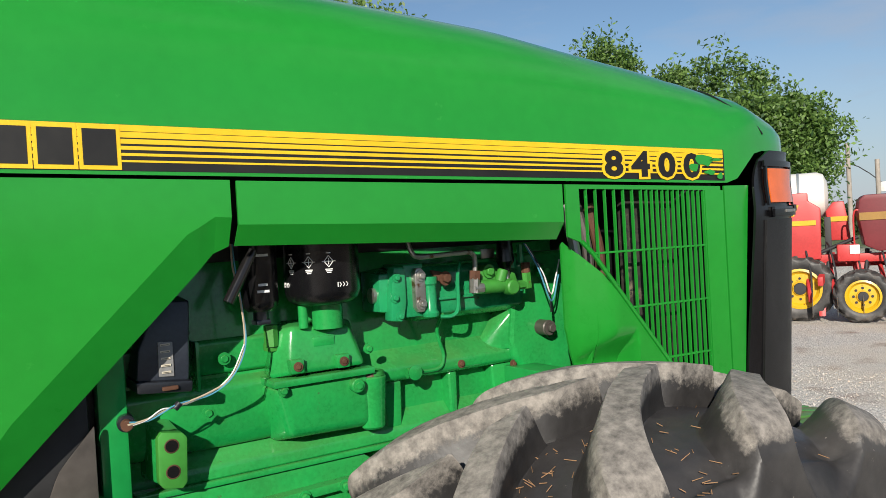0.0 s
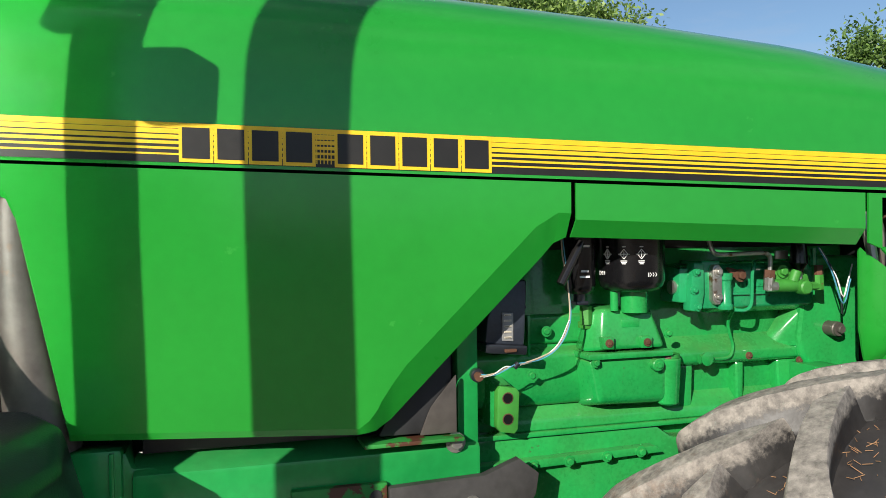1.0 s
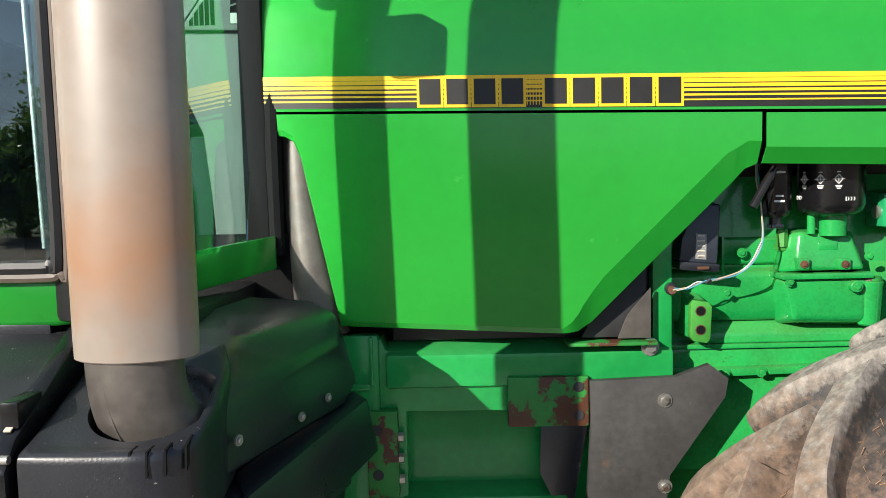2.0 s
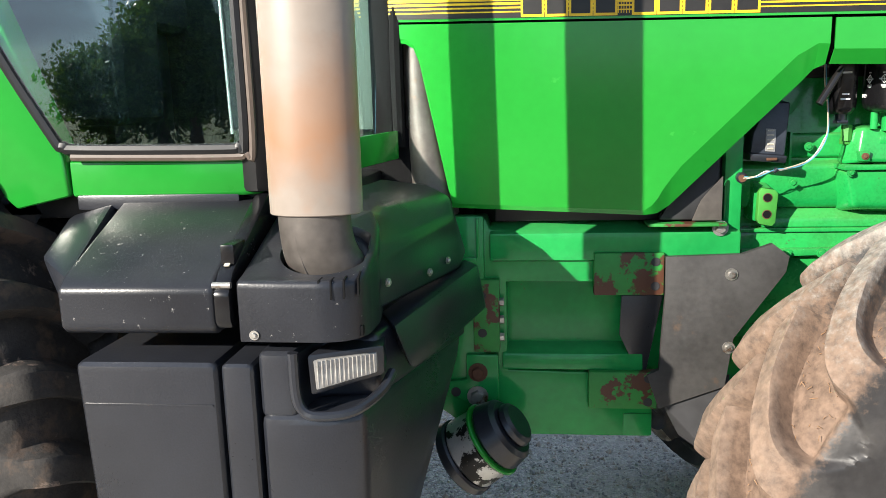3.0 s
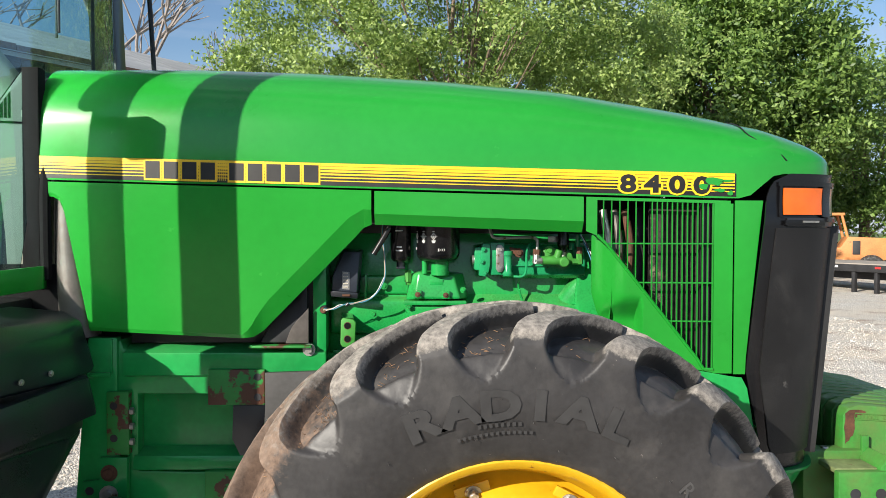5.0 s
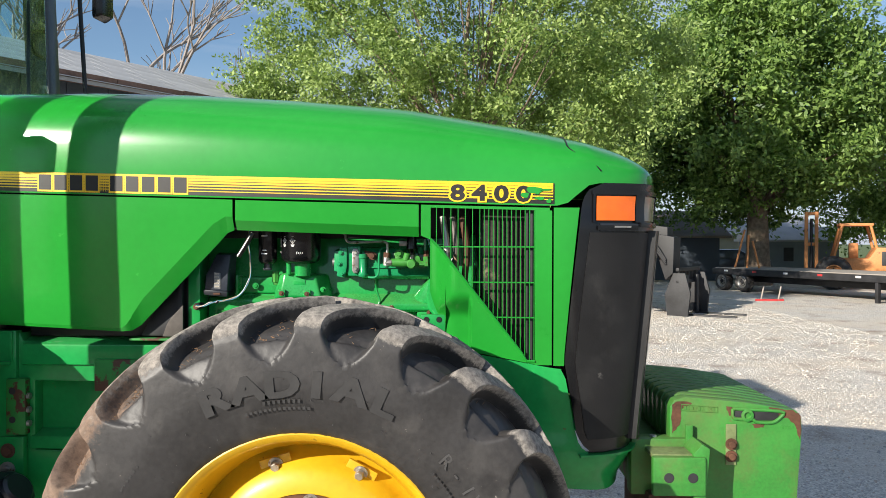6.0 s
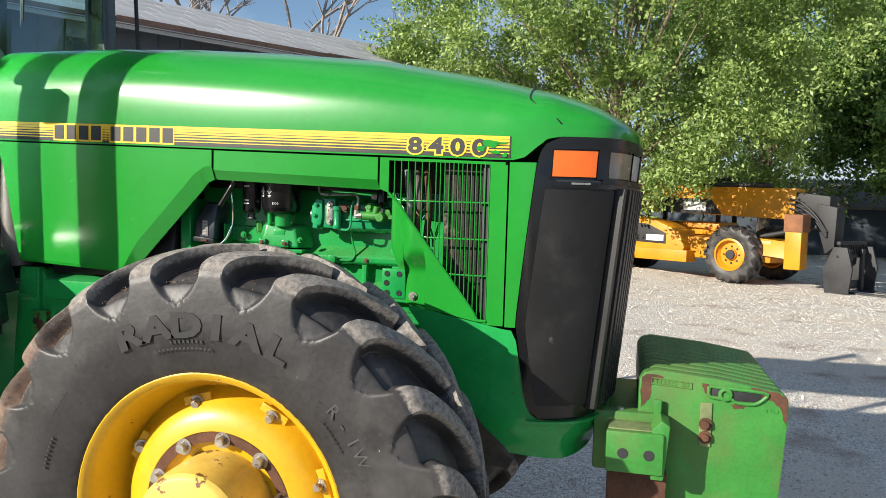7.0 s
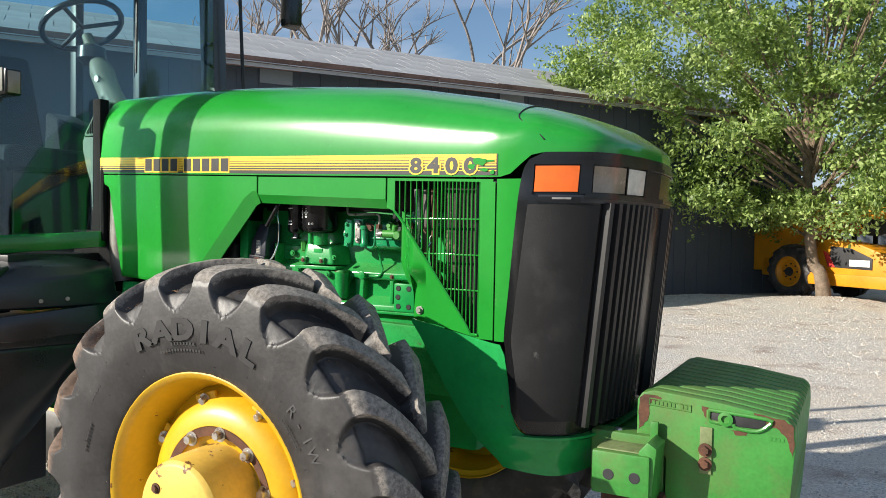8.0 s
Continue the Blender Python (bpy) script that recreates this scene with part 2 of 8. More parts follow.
def stack_material():
    """Weathered plating, heat-browned in a band low on the stack."""
    m = surface("weathered_stack", (0.245, 0.205, 0.172), 0.42, metal=0.0, vary=0.10, scale=4, grain=30, bump=0.08, spots=(0.215, 0.148, 0.108), spot_at=0.55, spot_scale=5, spot_soft=0.2)
    n, l = m.node_tree.nodes, m.node_tree.links
    b = n["Principled BSDF"]
    src = b.inputs["Base Color"].links[0].from_socket
    co, sep, nz, ad, ramp, mix = n.new("ShaderNodeTexCoord"), n.new("ShaderNodeSeparateXYZ"), n.new("ShaderNodeTexNoise"), n.new("ShaderNodeMath"), n.new("ShaderNodeValToRGB"), n.new("ShaderNodeMix")
    nz.inputs["Scale"].default_value, nz.inputs["Detail"].default_value = 7, 6
    ad.operation = "MULTIPLY_ADD"
    ad.inputs[1].default_value = 0.30
    ramp.color_ramp.elements[0].position, ramp.color_ramp.elements[1].position = 0.0, 1.0
    for at, v in ((0.10, 0.0), (0.32, 0.85), (0.55, 0.55), (0.80, 0.0)):
        e = ramp.color_ramp.elements.new(at)
        e.color = (v, v, v, 1)
    ramp.color_ramp.elements[0].color = ramp.color_ramp.elements[-1].color = (0, 0, 0, 1)
    rng = n.new("ShaderNodeMapRange")
    rng.inputs["From Min"].default_value, rng.inputs["From Max"].default_value = 1.655, 2.05
    mix.data_type = "RGBA"
    mix.inputs["B"].default_value = (0.290, 0.150, 0.080, 1)
    l.new(co.outputs["Object"], sep.inputs["Vector"])
    l.new(co.outputs["Object"], nz.inputs["Vector"])
    l.new(nz.outputs["Fac"], ad.inputs[0])
    l.new(sep.outputs["Z"], ad.inputs[2])
    l.new(ad.outputs["Value"], rng.inputs["Value"])
    l.new(rng.outputs["Result"], ramp.inputs["Fac"])
    l.new(ramp.outputs["Color"], mix.inputs["Factor"])
    l.new(src, mix.inputs["A"])
    l.new(mix.outputs["Result"], b.inputs["Base Color"])
    return m


STACK = stack_material()
LIME = surface("dusty_lime_paint", (0.045, 0.25, 0.035), 0.5, vary=0.2, scale=12, grain=60, bump=0.3, spots=(0.13, 0.055, 0.025), spot_at=0.64, spot_scale=22, spot_soft=0.04)
STEEL = surface("zinc_steel", (0.45, 0.43, 0.40), 0.4, metal=0.8, vary=0.2, scale=20, grain=90, bump=0.2, spots=(0.16, 0.08, 0.04), spot_at=0.6, spot_scale=18)
SILVER = surface("worn_aluminium", (0.55, 0.55, 0.54), 0.35, metal=0.7, vary=0.15, scale=10, grain=60, bump=0.15, spots=(0.02, 0.02, 0.02), spot_at=0.53, spot_scale=15, spot_soft=0.03)
PIPE_DARK = surface("sooty_pipe", (0.11, 0.097, 0.087), 0.5, metal=0.4, vary=0.25, scale=6, grain=50, bump=0.2, spots=(0.16, 0.09, 0.05), spot_at=0.6, spot_scale=5)
BEIGE = surface("beige_cab_plastic", (0.165, 0.160, 0.125), 0.6, vary=0.06, scale=5, grain=40, bump=0.04)
CREAM = surface("cream_lens_plastic", (0.62, 0.56, 0.44), 0.5, vary=0.08, scale=8, grain=100, bump=0.1)
CLOTH = surface("dark_seat_cloth", (0.018, 0.022, 0.03), 0.9, vary=0.25, scale=12, grain=60, bump=0.1)
AMBER = surface("amber_lens", (0.72, 0.125, 0.006), 0.18, vary=0.08, scale=30, grain=200, bump=0.1, coat=0.5)
LENS = surface("ribbed_clear_lens", (0.70, 0.66, 0.58), 0.2, vary=0.12, scale=40, grain=140, bump=0.3, coat=0.6)
LENS_GREY = surface("grey_ribbed_lens", (0.36, 0.34, 0.31), 0.2, vary=0.3, scale=30, grain=140, bump=0.3, coat=0.6)
LENS_DIM = surface("hazed_lamp_lens", (0.26, 0.20, 0.14), 0.25, vary=0.12, scale=20, grain=140, bump=0.2, coat=0.5)
WHITE = surface("white_ink", (0.8, 0.8, 0.78), 0.5, vary=0.04, bump=0)
WIRE = surface("pale_wire", (0.45, 0.38, 0.27), 0.5, vary=0.1, bump=0)
WIRE_BLUE = surface("blue_wire", (0.08, 0.30, 0.42), 0.5, vary=0.1, bump=0)
GLASS = glassy("cab_glass", (0.52, 0.76, 0.80), 0.0, 1.88)
GLASS_FRONT = glassy("windscreen_glass", (0.46, 0.74, 0.78), 0.0, 1.48)
RED = surface("red_paint", (0.50, 0.035, 0.035), 0.45, vary=0.15, scale=2, grain=30, bump=0.1, spots=(0.28, 0.10, 0.07), spot_at=0.66, spot_scale=5)
MAROON = surface("maroon_paint", (0.16, 0.02, 0.025), 0.5, vary=0.15, scale=2, grain=30, bump=0.1)
POLY = surface("white_poly_tank", (0.72, 0.70, 0.64), 0.5, vary=0.06, scale=2, grain=30, bump=0.05)
CRANE = surface("loader_yellow", (0.64, 0.26, 0.008), 0.42, vary=0.12, scale=2, grain=20, bump=0.1, spots=(0.30, 0.15, 0.03), spot_at=0.68, spot_scale=5)
FORK_ORANGE = surface("faded_orange_paint", (0.55, 0.22, 0.07), 0.6, vary=0.2, scale=2, grain=20, bump=0.1, spots=(0.2, 0.09, 0.04), spot_at=0.62, spot_scale=4)
FAR_BLACK = surface("dull_black_steel", (0.022, 0.022, 0.024), 0.6, vary=0.4, scale=3, grain=30, bump=0.2, spots=(0.05, 0.042, 0.034), spot_at=0.68, spot_scale=4)
BARK = surface("bark", (0.20, 0.15, 0.105), 0.95, vary=0.4, scale=7, grain=40, bump=0.9)
DEAD_WOOD = surface("bare_dead_wood", (0.27, 0.235, 0.215), 0.9, vary=0.3, scale=5, grain=40, bump=0.5)
POLE_WOOD = surface("weathered_pole", (0.34, 0.30, 0.26), 0.9, vary=0.2, scale=3, grain=40, bump=0.3)
SHED_WALL = surface("slate_blue_cladding", (0.060, 0.075, 0.095), 0.7, vary=0.10, scale=1.2, grain=12, bump=0.1)
SHED_PANEL = surface("pale_panel", (0.20, 0.23, 0.25), 0.7, vary=0.1, scale=2, grain=20, bump=0.1)
SHED_ROOF = surface("galvanised_roof", (0.40, 0.40, 0.40), 0.6, metal=0.1, vary=0.14, scale=1.2, grain=14, bump=0.2, spots=(0.30, 0.14, 0.08), spot_at=0.68, spot_scale=0.7, random_tint=0.12)
SHED_FASCIA = surface("rusty_fascia", (0.20, 0.12, 0.09), 0.85, vary=0.35, scale=2, grain=20, bump=0.3)
CREAM_WALL = surface("cream_render", (0.60, 0.52, 0.36), 0.9, vary=0.1, scale=2, grain=20, bump=0.1)

# ---- builders ----
def thing(name, label, category, group="", kind="", at=(0, 0, 0)):
    ob = new(name)
    ob.empty_display_size = 0.05
    ob.location = at
    return tagged(ob, label, category, group, kind)


def mesh_of(name, bm, material, smooth=True, angle=35):
    me = bpy.data.meshes.new(name)
    bm.to_mesh(me)
    bm.free()
    for m in material if isinstance(material, (list, tuple)) else (material,):
        me.materials.append(m)
    if smooth:
        me.polygons.foreach_set("use_smooth", [True] * len(me.polygons))
        me.set_sharp_from_angle(angle=radians(angle))
    me.update()
    return me


def part(name, bm, material, parent, label="", smooth=True, angle=35):
    """Links a bmesh, built in the thing's own space, as one mesh object under a thing or a part."""
    ob = new(name, mesh_of(name, bm, material, smooth, angle))
    ob.parent = parent
    if label:
        ob["label"] = label
    return ob


def solo(name, bm, material, label, category, group="", kind="", smooth=True):
    return tagged(new(name, mesh_of(name, bm, material, smooth)), label, category, group, kind)


def soften(bm, width, seg=2, angle=30):
    if width > 0:
        es = [e for e in bm.edges if len(e.link_faces) == 2 and e.calc_face_angle(0) > radians(angle)]
        bmesh.ops.bevel(bm, geom=es, offset=width, segments=seg, profile=0.6, affect="EDGES", clamp_overlap=True)
    return bm


def add(bm, other):
    """Joins another bmesh into this one."""
    me = bpy.data.meshes.new("tmp")
    other.to_mesh(me)
    other.free()
    bm.from_mesh(me)
    bpy.data.meshes.remove(me)
    return bm


def box(x0, x1, y0, y1, z0, z1, bev=0.005, seg=2):
    bm = bmesh.new()
    bmesh.ops.create_cube(bm, size=1)
    for v in bm.verts:
        v.co = Vector(((x0 + x1) / 2 + v.co.x * (x1 - x0), (y0 + y1) / 2 + v.co.y * (y1 - y0), (z0 + z1) / 2 + v.co.z * (z1 - z0)))
    return soften(bm, bev, seg)


def prism(pts, axis, a0, a1, bev=0.004, seg=2):
    """A polygon drawn across an axis and drawn out along it from a0 to a1. Across y the points are (x, z), across x (y, z), across z (x, y)."""
    put = {"y": lambda p, a: (p[0], a, p[1]), "x": lambda p, a: (a, p[0], p[1]), "z": lambda p, a: (p[0], p[1], a)}[axis]
    bm = bmesh.new()
    lo, hi = [bm.verts.new(put(p, a0)) for p in pts], [bm.verts.new(put(p, a1)) for p in pts]
    n = len(pts)
    bm.faces.new(lo)
    bm.faces.new(hi[::-1])
    for i in range(n):
        bm.faces.new((lo[i], hi[i], hi[(i + 1) % n], lo[(i + 1) % n]))
    bmesh.ops.recalc_face_normals(bm, faces=bm.faces)
    return soften(bm, bev, seg)


def hull(pts, bev=0.004, seg=2):
    bm = bmesh.new()
    vs = [bm.verts.new(p) for p in pts]
    bmesh.ops.convex_hull(bm, input=vs)
    bmesh.ops.delete(bm, geom=[v for v in bm.verts if not v.link_faces], context="VERTS")
    bmesh.ops.dissolve_limit(bm, angle_limit=radians(2), verts=bm.verts, edges=bm.edges)
    return soften(bm, bev, seg)


def rod(p0, p1, r0, r1=None, seg=16, bev=0.0):
    """A round bar between two points, closed at its ends."""
    p0, p1 = Vector(p0), Vector(p1)
    bm = bmesh.new()
    bmesh.ops.create_cone(bm, cap_ends=True, segments=seg, radius1=r0, radius2=r0 if r1 is None else r1, depth=(p1 - p0).length)
    q = (p1 - p0).to_track_quat("Z", "Y").to_matrix().to_4x4()
    bmesh.ops.transform(bm, matrix=Matrix.Translation((p0 + p1) / 2) @ q, verts=bm.verts)
    return soften(bm, bev, 1, 50)


def bolt(p, way, r=0.011, h=0.010):
    """A hexagon head on its washer."""
    p, way = Vector(p), Vector(way).normalized()
    bm = rod(p, p + way * 0.003, r * 1.5, seg=14)
    return add(bm, rod(p + way * 0.003, p + way * (0.003 + h), r, r * 0.92, 6, 0.001))


def smooth_line(pts, n=6):
    """A smooth run of points through the given ones."""
    p = [Vector(q) for q in pts]
    p = [2 * p[0] - p[1]] + p + [2 * p[-1] - p[-2]]
    out = []
    for i in range(1, len(p) - 2):
        for k in range(n):
            t = k / n
            out.append(0.5 * (2 * p[i] + (p[i + 1] - p[i - 1]) * t + (2 * p[i - 1] - 5 * p[i] + 4 * p[i + 1] - p[i + 2]) * t * t + (3 * p[i] - p[i - 1] - 3 * p[i + 1] + p[i + 2]) * t ** 3))
    return out + [p[-2]]


def tube(pts, r, seg=10, n=6, rough=True):
    """A round hose, pipe or limb along a smooth line; r is one radius or one for each given point."""
    line = smooth_line(pts, n) if rough and len(pts) > 2 else [Vector(q) for q in pts]
    rs = r if isinstance(r, (list, tuple)) else [r] * len(pts)
    bm, rings = bmesh.new(), []
    side = None
    for i, c in enumerate(line):
        d = (line[min(i + 1, len(line) - 1)] - line[max(i - 1, 0)]).normalized()
        side = (side - d * side.dot(d)).normalized() if side else d.orthogonal().normalized()
        up = d.cross(side)
        f = i / max(1, len(line) - 1) * (len(rs) - 1)
        a = min(int(f), len(rs) - 2) if len(rs) > 1 else 0
        rad = rs[a] + (rs[min(a + 1, len(rs) - 1)] - rs[a]) * (f - a)
        rings.append([bm.verts.new(c + rad * (math.cos(k * math.tau / seg) * side + math.sin(k * math.tau / seg) * up)) for k in range(seg)])
    for a, b in zip(rings, rings[1:]):
        for k in range(seg):
            bm.faces.new((a[k], a[(k + 1) % seg], b[(k + 1) % seg], b[k]))
    bm.faces.new(rings[0][::-1])
    bm.faces.new(rings[-1])
    bmesh.ops.recalc_face_normals(bm, faces=bm.faces)
    return bm


def turned(profile, at=(0, 0, 0), axis="y", seg=48, squash=(1, 1), cap=True):
    """A turned shape: (radius, along) pairs swung round an axis through at."""
    bm, rings = bmesh.new(), []
    for r, h in profile:
        ring = []
        for k in range(seg):
            c, s = math.cos(k * math.tau / seg) * r * squash[0], math.sin(k * math.tau / seg) * r * squash[1]
            p = {"y": (c, h, s), "z": (c, s, h), "x": (h, c, s)}[axis]
            ring.append(bm.verts.new(Vector(at) + Vector(p)))
        rings.append(ring)
    for a, b in zip(rings, rings[1:]):
        for k in range(seg):
            bm.faces.new((a[k], a[(k + 1) % seg], b[(k + 1) % seg], b[k]))
    for ring, rim in ((rings[0], profile[0]), (rings[-1], profile[-1])):
        if cap and rim[0] > 1e-4:
            bm.faces.new(ring)
    bmesh.ops.remove_doubles(bm, verts=bm.verts, dist=1e-6)
    bmesh.ops.recalc_face_normals(bm, faces=bm.faces)
    return bm


def shell(columns, thick):
    """A sheet with thickness from columns of (point, outward) pairs, all of one length."""
    bm = bmesh.new()
    out = [[bm.verts.new(p) for p, o in c] for c in columns]
    inn = [[bm.verts.new(Vector(p) - Vector(o) * thick) for p, o in c] for c in columns]
    m, n = len(columns), len(columns[0])
    for i in range(m - 1):
        for j in range(n - 1):
            bm.faces.new((out[i][j], out[i + 1][j], out[i + 1][j + 1], out[i][j + 1]))
            bm.faces.new((inn[i][j], inn[i][j + 1], inn[i + 1][j + 1], inn[i + 1][j]))
        bm.faces.new((out[i][0], inn[i][0], inn[i + 1][0], out[i + 1][0]))
        bm.faces.new((out[i][n - 1], out[i + 1][n - 1], inn[i + 1][n - 1], inn[i][n - 1]))
    for j in range(n - 1):
        bm.faces.new((out[0][j], out[0][j + 1], inn[0][j + 1], inn[0][j]))
        bm.faces.new((out[m - 1][j], inn[m - 1][j], inn[m - 1][j + 1], out[m - 1][j + 1]))
    bmesh.ops.recalc_face_normals(bm, faces=bm.faces)
    return bm


def line_at(pairs, x):
    """The height at x of a broken line."""
    if x <= pairs[0][0]:
        return pairs[0][1]
    for (x0, z0), (x1, z1) in zip(pairs, pairs[1:]):
        if x <= x1:
            return z0 + (z1 - z0) * (x - x0) / max(1e-9, x1 - x0)
    return pairs[-1][1]


def smooth_step(a, b, x):
    t = min(1, max(0, (x - a) / (b - a)))
    return t * t * (3 - 2 * t)


def letters(text, size, thick, bold=0.0):
    """The mesh of a short text in the built-in font, lying in x and z, facing -y, centred on its base line."""
    cu = bpy.data.curves.new("text", "FONT")
    cu.body, cu.size, cu.extrude, cu.align_x = text, size, thick / 2, "CENTER"
    cu.resolution_u, cu.offset = 3, bold
    ob = bpy.data.objects.new("text", cu)
    me = bpy.data.meshes.new_from_object(ob)
    bm = bmesh.new()
    bm.from_mesh(me)
    bpy.data.objects.remove(ob)
    bpy.data.curves.remove(cu)
    bpy.data.meshes.remove(me)
    bmesh.ops.transform(bm, matrix=pose(0, 0, 0, 90, 0, 0), verts=bm.verts)
    return bm


def moved(bm, m):
    bmesh.ops.transform(bm, matrix=m, verts=bm.verts)
    return bm

# ---- the tractor: hood, panels, nose ----
MID = 0.32          # the tractor's middle line
tractor = thing("tractor", "green and yellow farm tractor with black nose screens, parked on gravel", "tractor", at=(0, 0, 0))

side_y = lambda x: -0.046 - 0.0885 * x                       # the hood flares towards the front
decal_lo = lambda x: 1.9015 - 0.0283 * x                      # lower edge of the stripe
TOP = [(-0.57, 2.305), (-0.1, 2.306), (0.3, 2.294), (0.7, 2.268), (1.1, 2.231), (1.5, 2.158), (1.8, 2.080), (2.06, 1.990)]


def nose_plan():
    """The line of the nose seen from above, from the flank to the middle."""
    pts = [(1.55, side_y(1.55)), (1.66, -0.190), (1.76, -0.184), (1.85, -0.167), (1.915, -0.134), (1.955, -0.08), (1.985, 0.0), (2.01, 0.12), (2.025, MID)]
    line = smooth_line([(x, y, 0) for x, y in pts], 8)
    run, out = 0.0, []
    for i, p in enumerate(line):
        if i:
            run += (p - line[i - 1]).length
        out.append((run, p.x, p.y))
    return out


NOSE = nose_plan()
NOSE_LONG = NOSE[-1][0]


def nose_at(s, z, proud=0.0):
    """The place and outward way on the nose at a run s from x = 1.55 and a height; it leans back towards its foot."""
    i = 0
    while i < len(NOSE) - 2 and NOSE[i + 1][0] < s:
        i += 1
    (s0, x0, y0), (s1, x1, y1) = NOSE[i], NOSE[i + 1]
    f = (s - s0) / (s1 - s0)
    d = Vector((x1 - x0, y1 - y0, 0)).normalized()
    o = Vector((d.y, -d.x, 0))
    lean = smooth_step(0.05, 0.40, s) * 0.085 * (1.93 - z) / 0.9
    return Vector((x0 + (x1 - x0) * f - lean, y0 + (y1 - y0) * f, z)) + o * proud, o


def bulge(s, z):
    """How far the black nose housing stands out past the green panels at its sides."""
    return 0.018 * smooth_step(0.095, 0.15, s) * smooth_step(0.62, 0.36, s) * (0.55 + 0.45 * smooth_step(1.86, 1.78, z))


def mirrored(bm):
    """Adds the far half, mirrored across the tractor's middle."""
    twin = bm.copy()
    for v in twin.verts:
        v.co.y = 2 * MID - v.co.y
    bmesh.ops.reverse_faces(twin, faces=twin.faces)
    return add(bm, twin)


def hood():
    """The bonnet: a flaring shell with a round shoulder that falls and narrows to the nose."""
    cols = []
    xs = [-0.572 + i * 2.122 / 40 for i in range(41)]
    for x in xs:
        h, lo = MID - side_y(x), decal_lo(x) - 0.004
        mid_z, top = lo + 0.085, line_at(TOP, x)
        col = [(Vector((x, side_y(x), lo)), Vector((0, -1, 0))), (Vector((x, side_y(x), mid_z)), Vector((0, -1, 0)))]
        # a slight crease above the stripe, then the shoulder
        for k in range(1, 19):
            a = k / 18 * math.pi / 2
            y = MID - (h - 0.004) * math.cos(a) ** 0.60
            z = mid_z + 0.004 + (top - mid_z - 0.004) * math.sin(a) ** 0.72
            col.append((Vector((x, y, z)), Vector((0, -math.cos(a), math.sin(a)))))
        cols.append(col)
    # nose cap: from the flank line up and back to the middle
    for i in range(1, 25):
        s = NOSE_LONG * i / 24
        p, o = nose_at(s, 1.93)
        lo = 1.853 + smooth_step(0.08, 0.2, s) * 0.075
        top = line_at(TOP, p.x)
        base = lo + 0.085 - smooth_step(0.05, 0.28, s) * 0.07
        h = MID - p.y
        col = [(Vector((p.x, p.y, lo)), o), (Vector((p.x, p.y, base)), o)]
        for k in range(1, 19):
            a = k / 18 * math.pi / 2
            f = math.cos(a) ** 0.60
            back = 0.10 * smooth_step(0.1, 0.5, s) * math.sin(a) ** 2
            zt = line_at(TOP, p.x - back)
            y = MID - h * f
            z = base + 0.002 + (max(zt, base + 0.03) - base) * math.sin(a) ** 0.72
            col.append((Vector((p.x - back, y, z)), (o * math.cos(a) + Vector((0, 0, math.sin(a)))).normalized()))
        cols.append(col)
    return mirrored(shell(cols, 0.004))


part("hood", hood(), GREEN, tractor, "glossy green bonnet shell", angle=50)


def stripe(z0, z1, x0, x1, proud, thick=0.0008, far=False, n=60):
    cols = []
    for i in range(n + 1):
        x = x0 + (x1 - x0) * i / n
        o = Vector((0, -1, 0))
        y = side_y(x) - proud
        cols.append([(Vector((x, y, decal_lo(x) + z0)), o), (Vector((x, y, decal_lo(x) + z1)), o)])
    return shell(cols, thick)


X_NAME, X_NUM, X_END = (-0.226, 0.340), (1.250, 1.547), 1.611
decal = part("side_decal", stripe(0.002, 0.072, -0.569, X_END, 0.0012), DECAL_BLACK, tractor, "black and yellow striped side decal, scratched")
for k, w in enumerate((0.0098, 0.0086, 0.0072, 0.0056, 0.0042, 0.0031)):
    top = 0.0716 - 0.0107 * k
    part("yellow_line", stripe(top - w, top, -0.567, X_END - 0.004, 0.0019), DECAL_YELLOW, decal)
# the maker's name, as plain blocks in its colours
block_w = (X_NAME[1] - X_NAME[0]) / 9.55
for k in range(9):
    x0 = X_NAME[0] + (k + (0.55 if k > 3 else 0.0)) * block_w
    part("name_border", stripe(0.003, 0.0715, x0 + 0.001, x0 + block_w - 0.0005, 0.0024, n=2), DECAL_YELLOW, decal)
    part("name_block", stripe(0.0095, 0.0640, x0 + 0.0065, x0 + block_w - 0.0065, 0.0031, n=2), DECAL_BLACK, decal)
for k in range(10):
    x0 = X_NAME[0] + 4 * block_w + 0.001 + k * 0.0032
    if k % 2 == 0:
        part("name_dash", stripe(0.008, 0.066, x0, x0 + 0.0016, 0.0024, n=1), DECAL_YELLOW, decal)
# the model number
for k, ch in enumerate("8400"):
    x = X_NUM[0] + 0.038 + k * 0.0735
    m = pose(x, side_y(x), 0, 0, 0, math.degrees(math.atan(-0.0885)))
    part("number_border", moved(letters(ch, 0.074, 0.0008, 0.0085), m @ pose(0, -0.0026, decal_lo(x) + 0.0095) @ Matrix.Diagonal((1.30, 1, 0.96, 1))), DECAL_YELLOW, decal, smooth=False)
    part("number", moved(letters(ch, 0.074, 0.0008, 0.0030), m @ pose(0, -0.0034, decal_lo(x) + 0.0095) @ Matrix.Diagonal((1.30, 1, 0.96, 1))), DECAL_BLACK, decal, smooth=False)
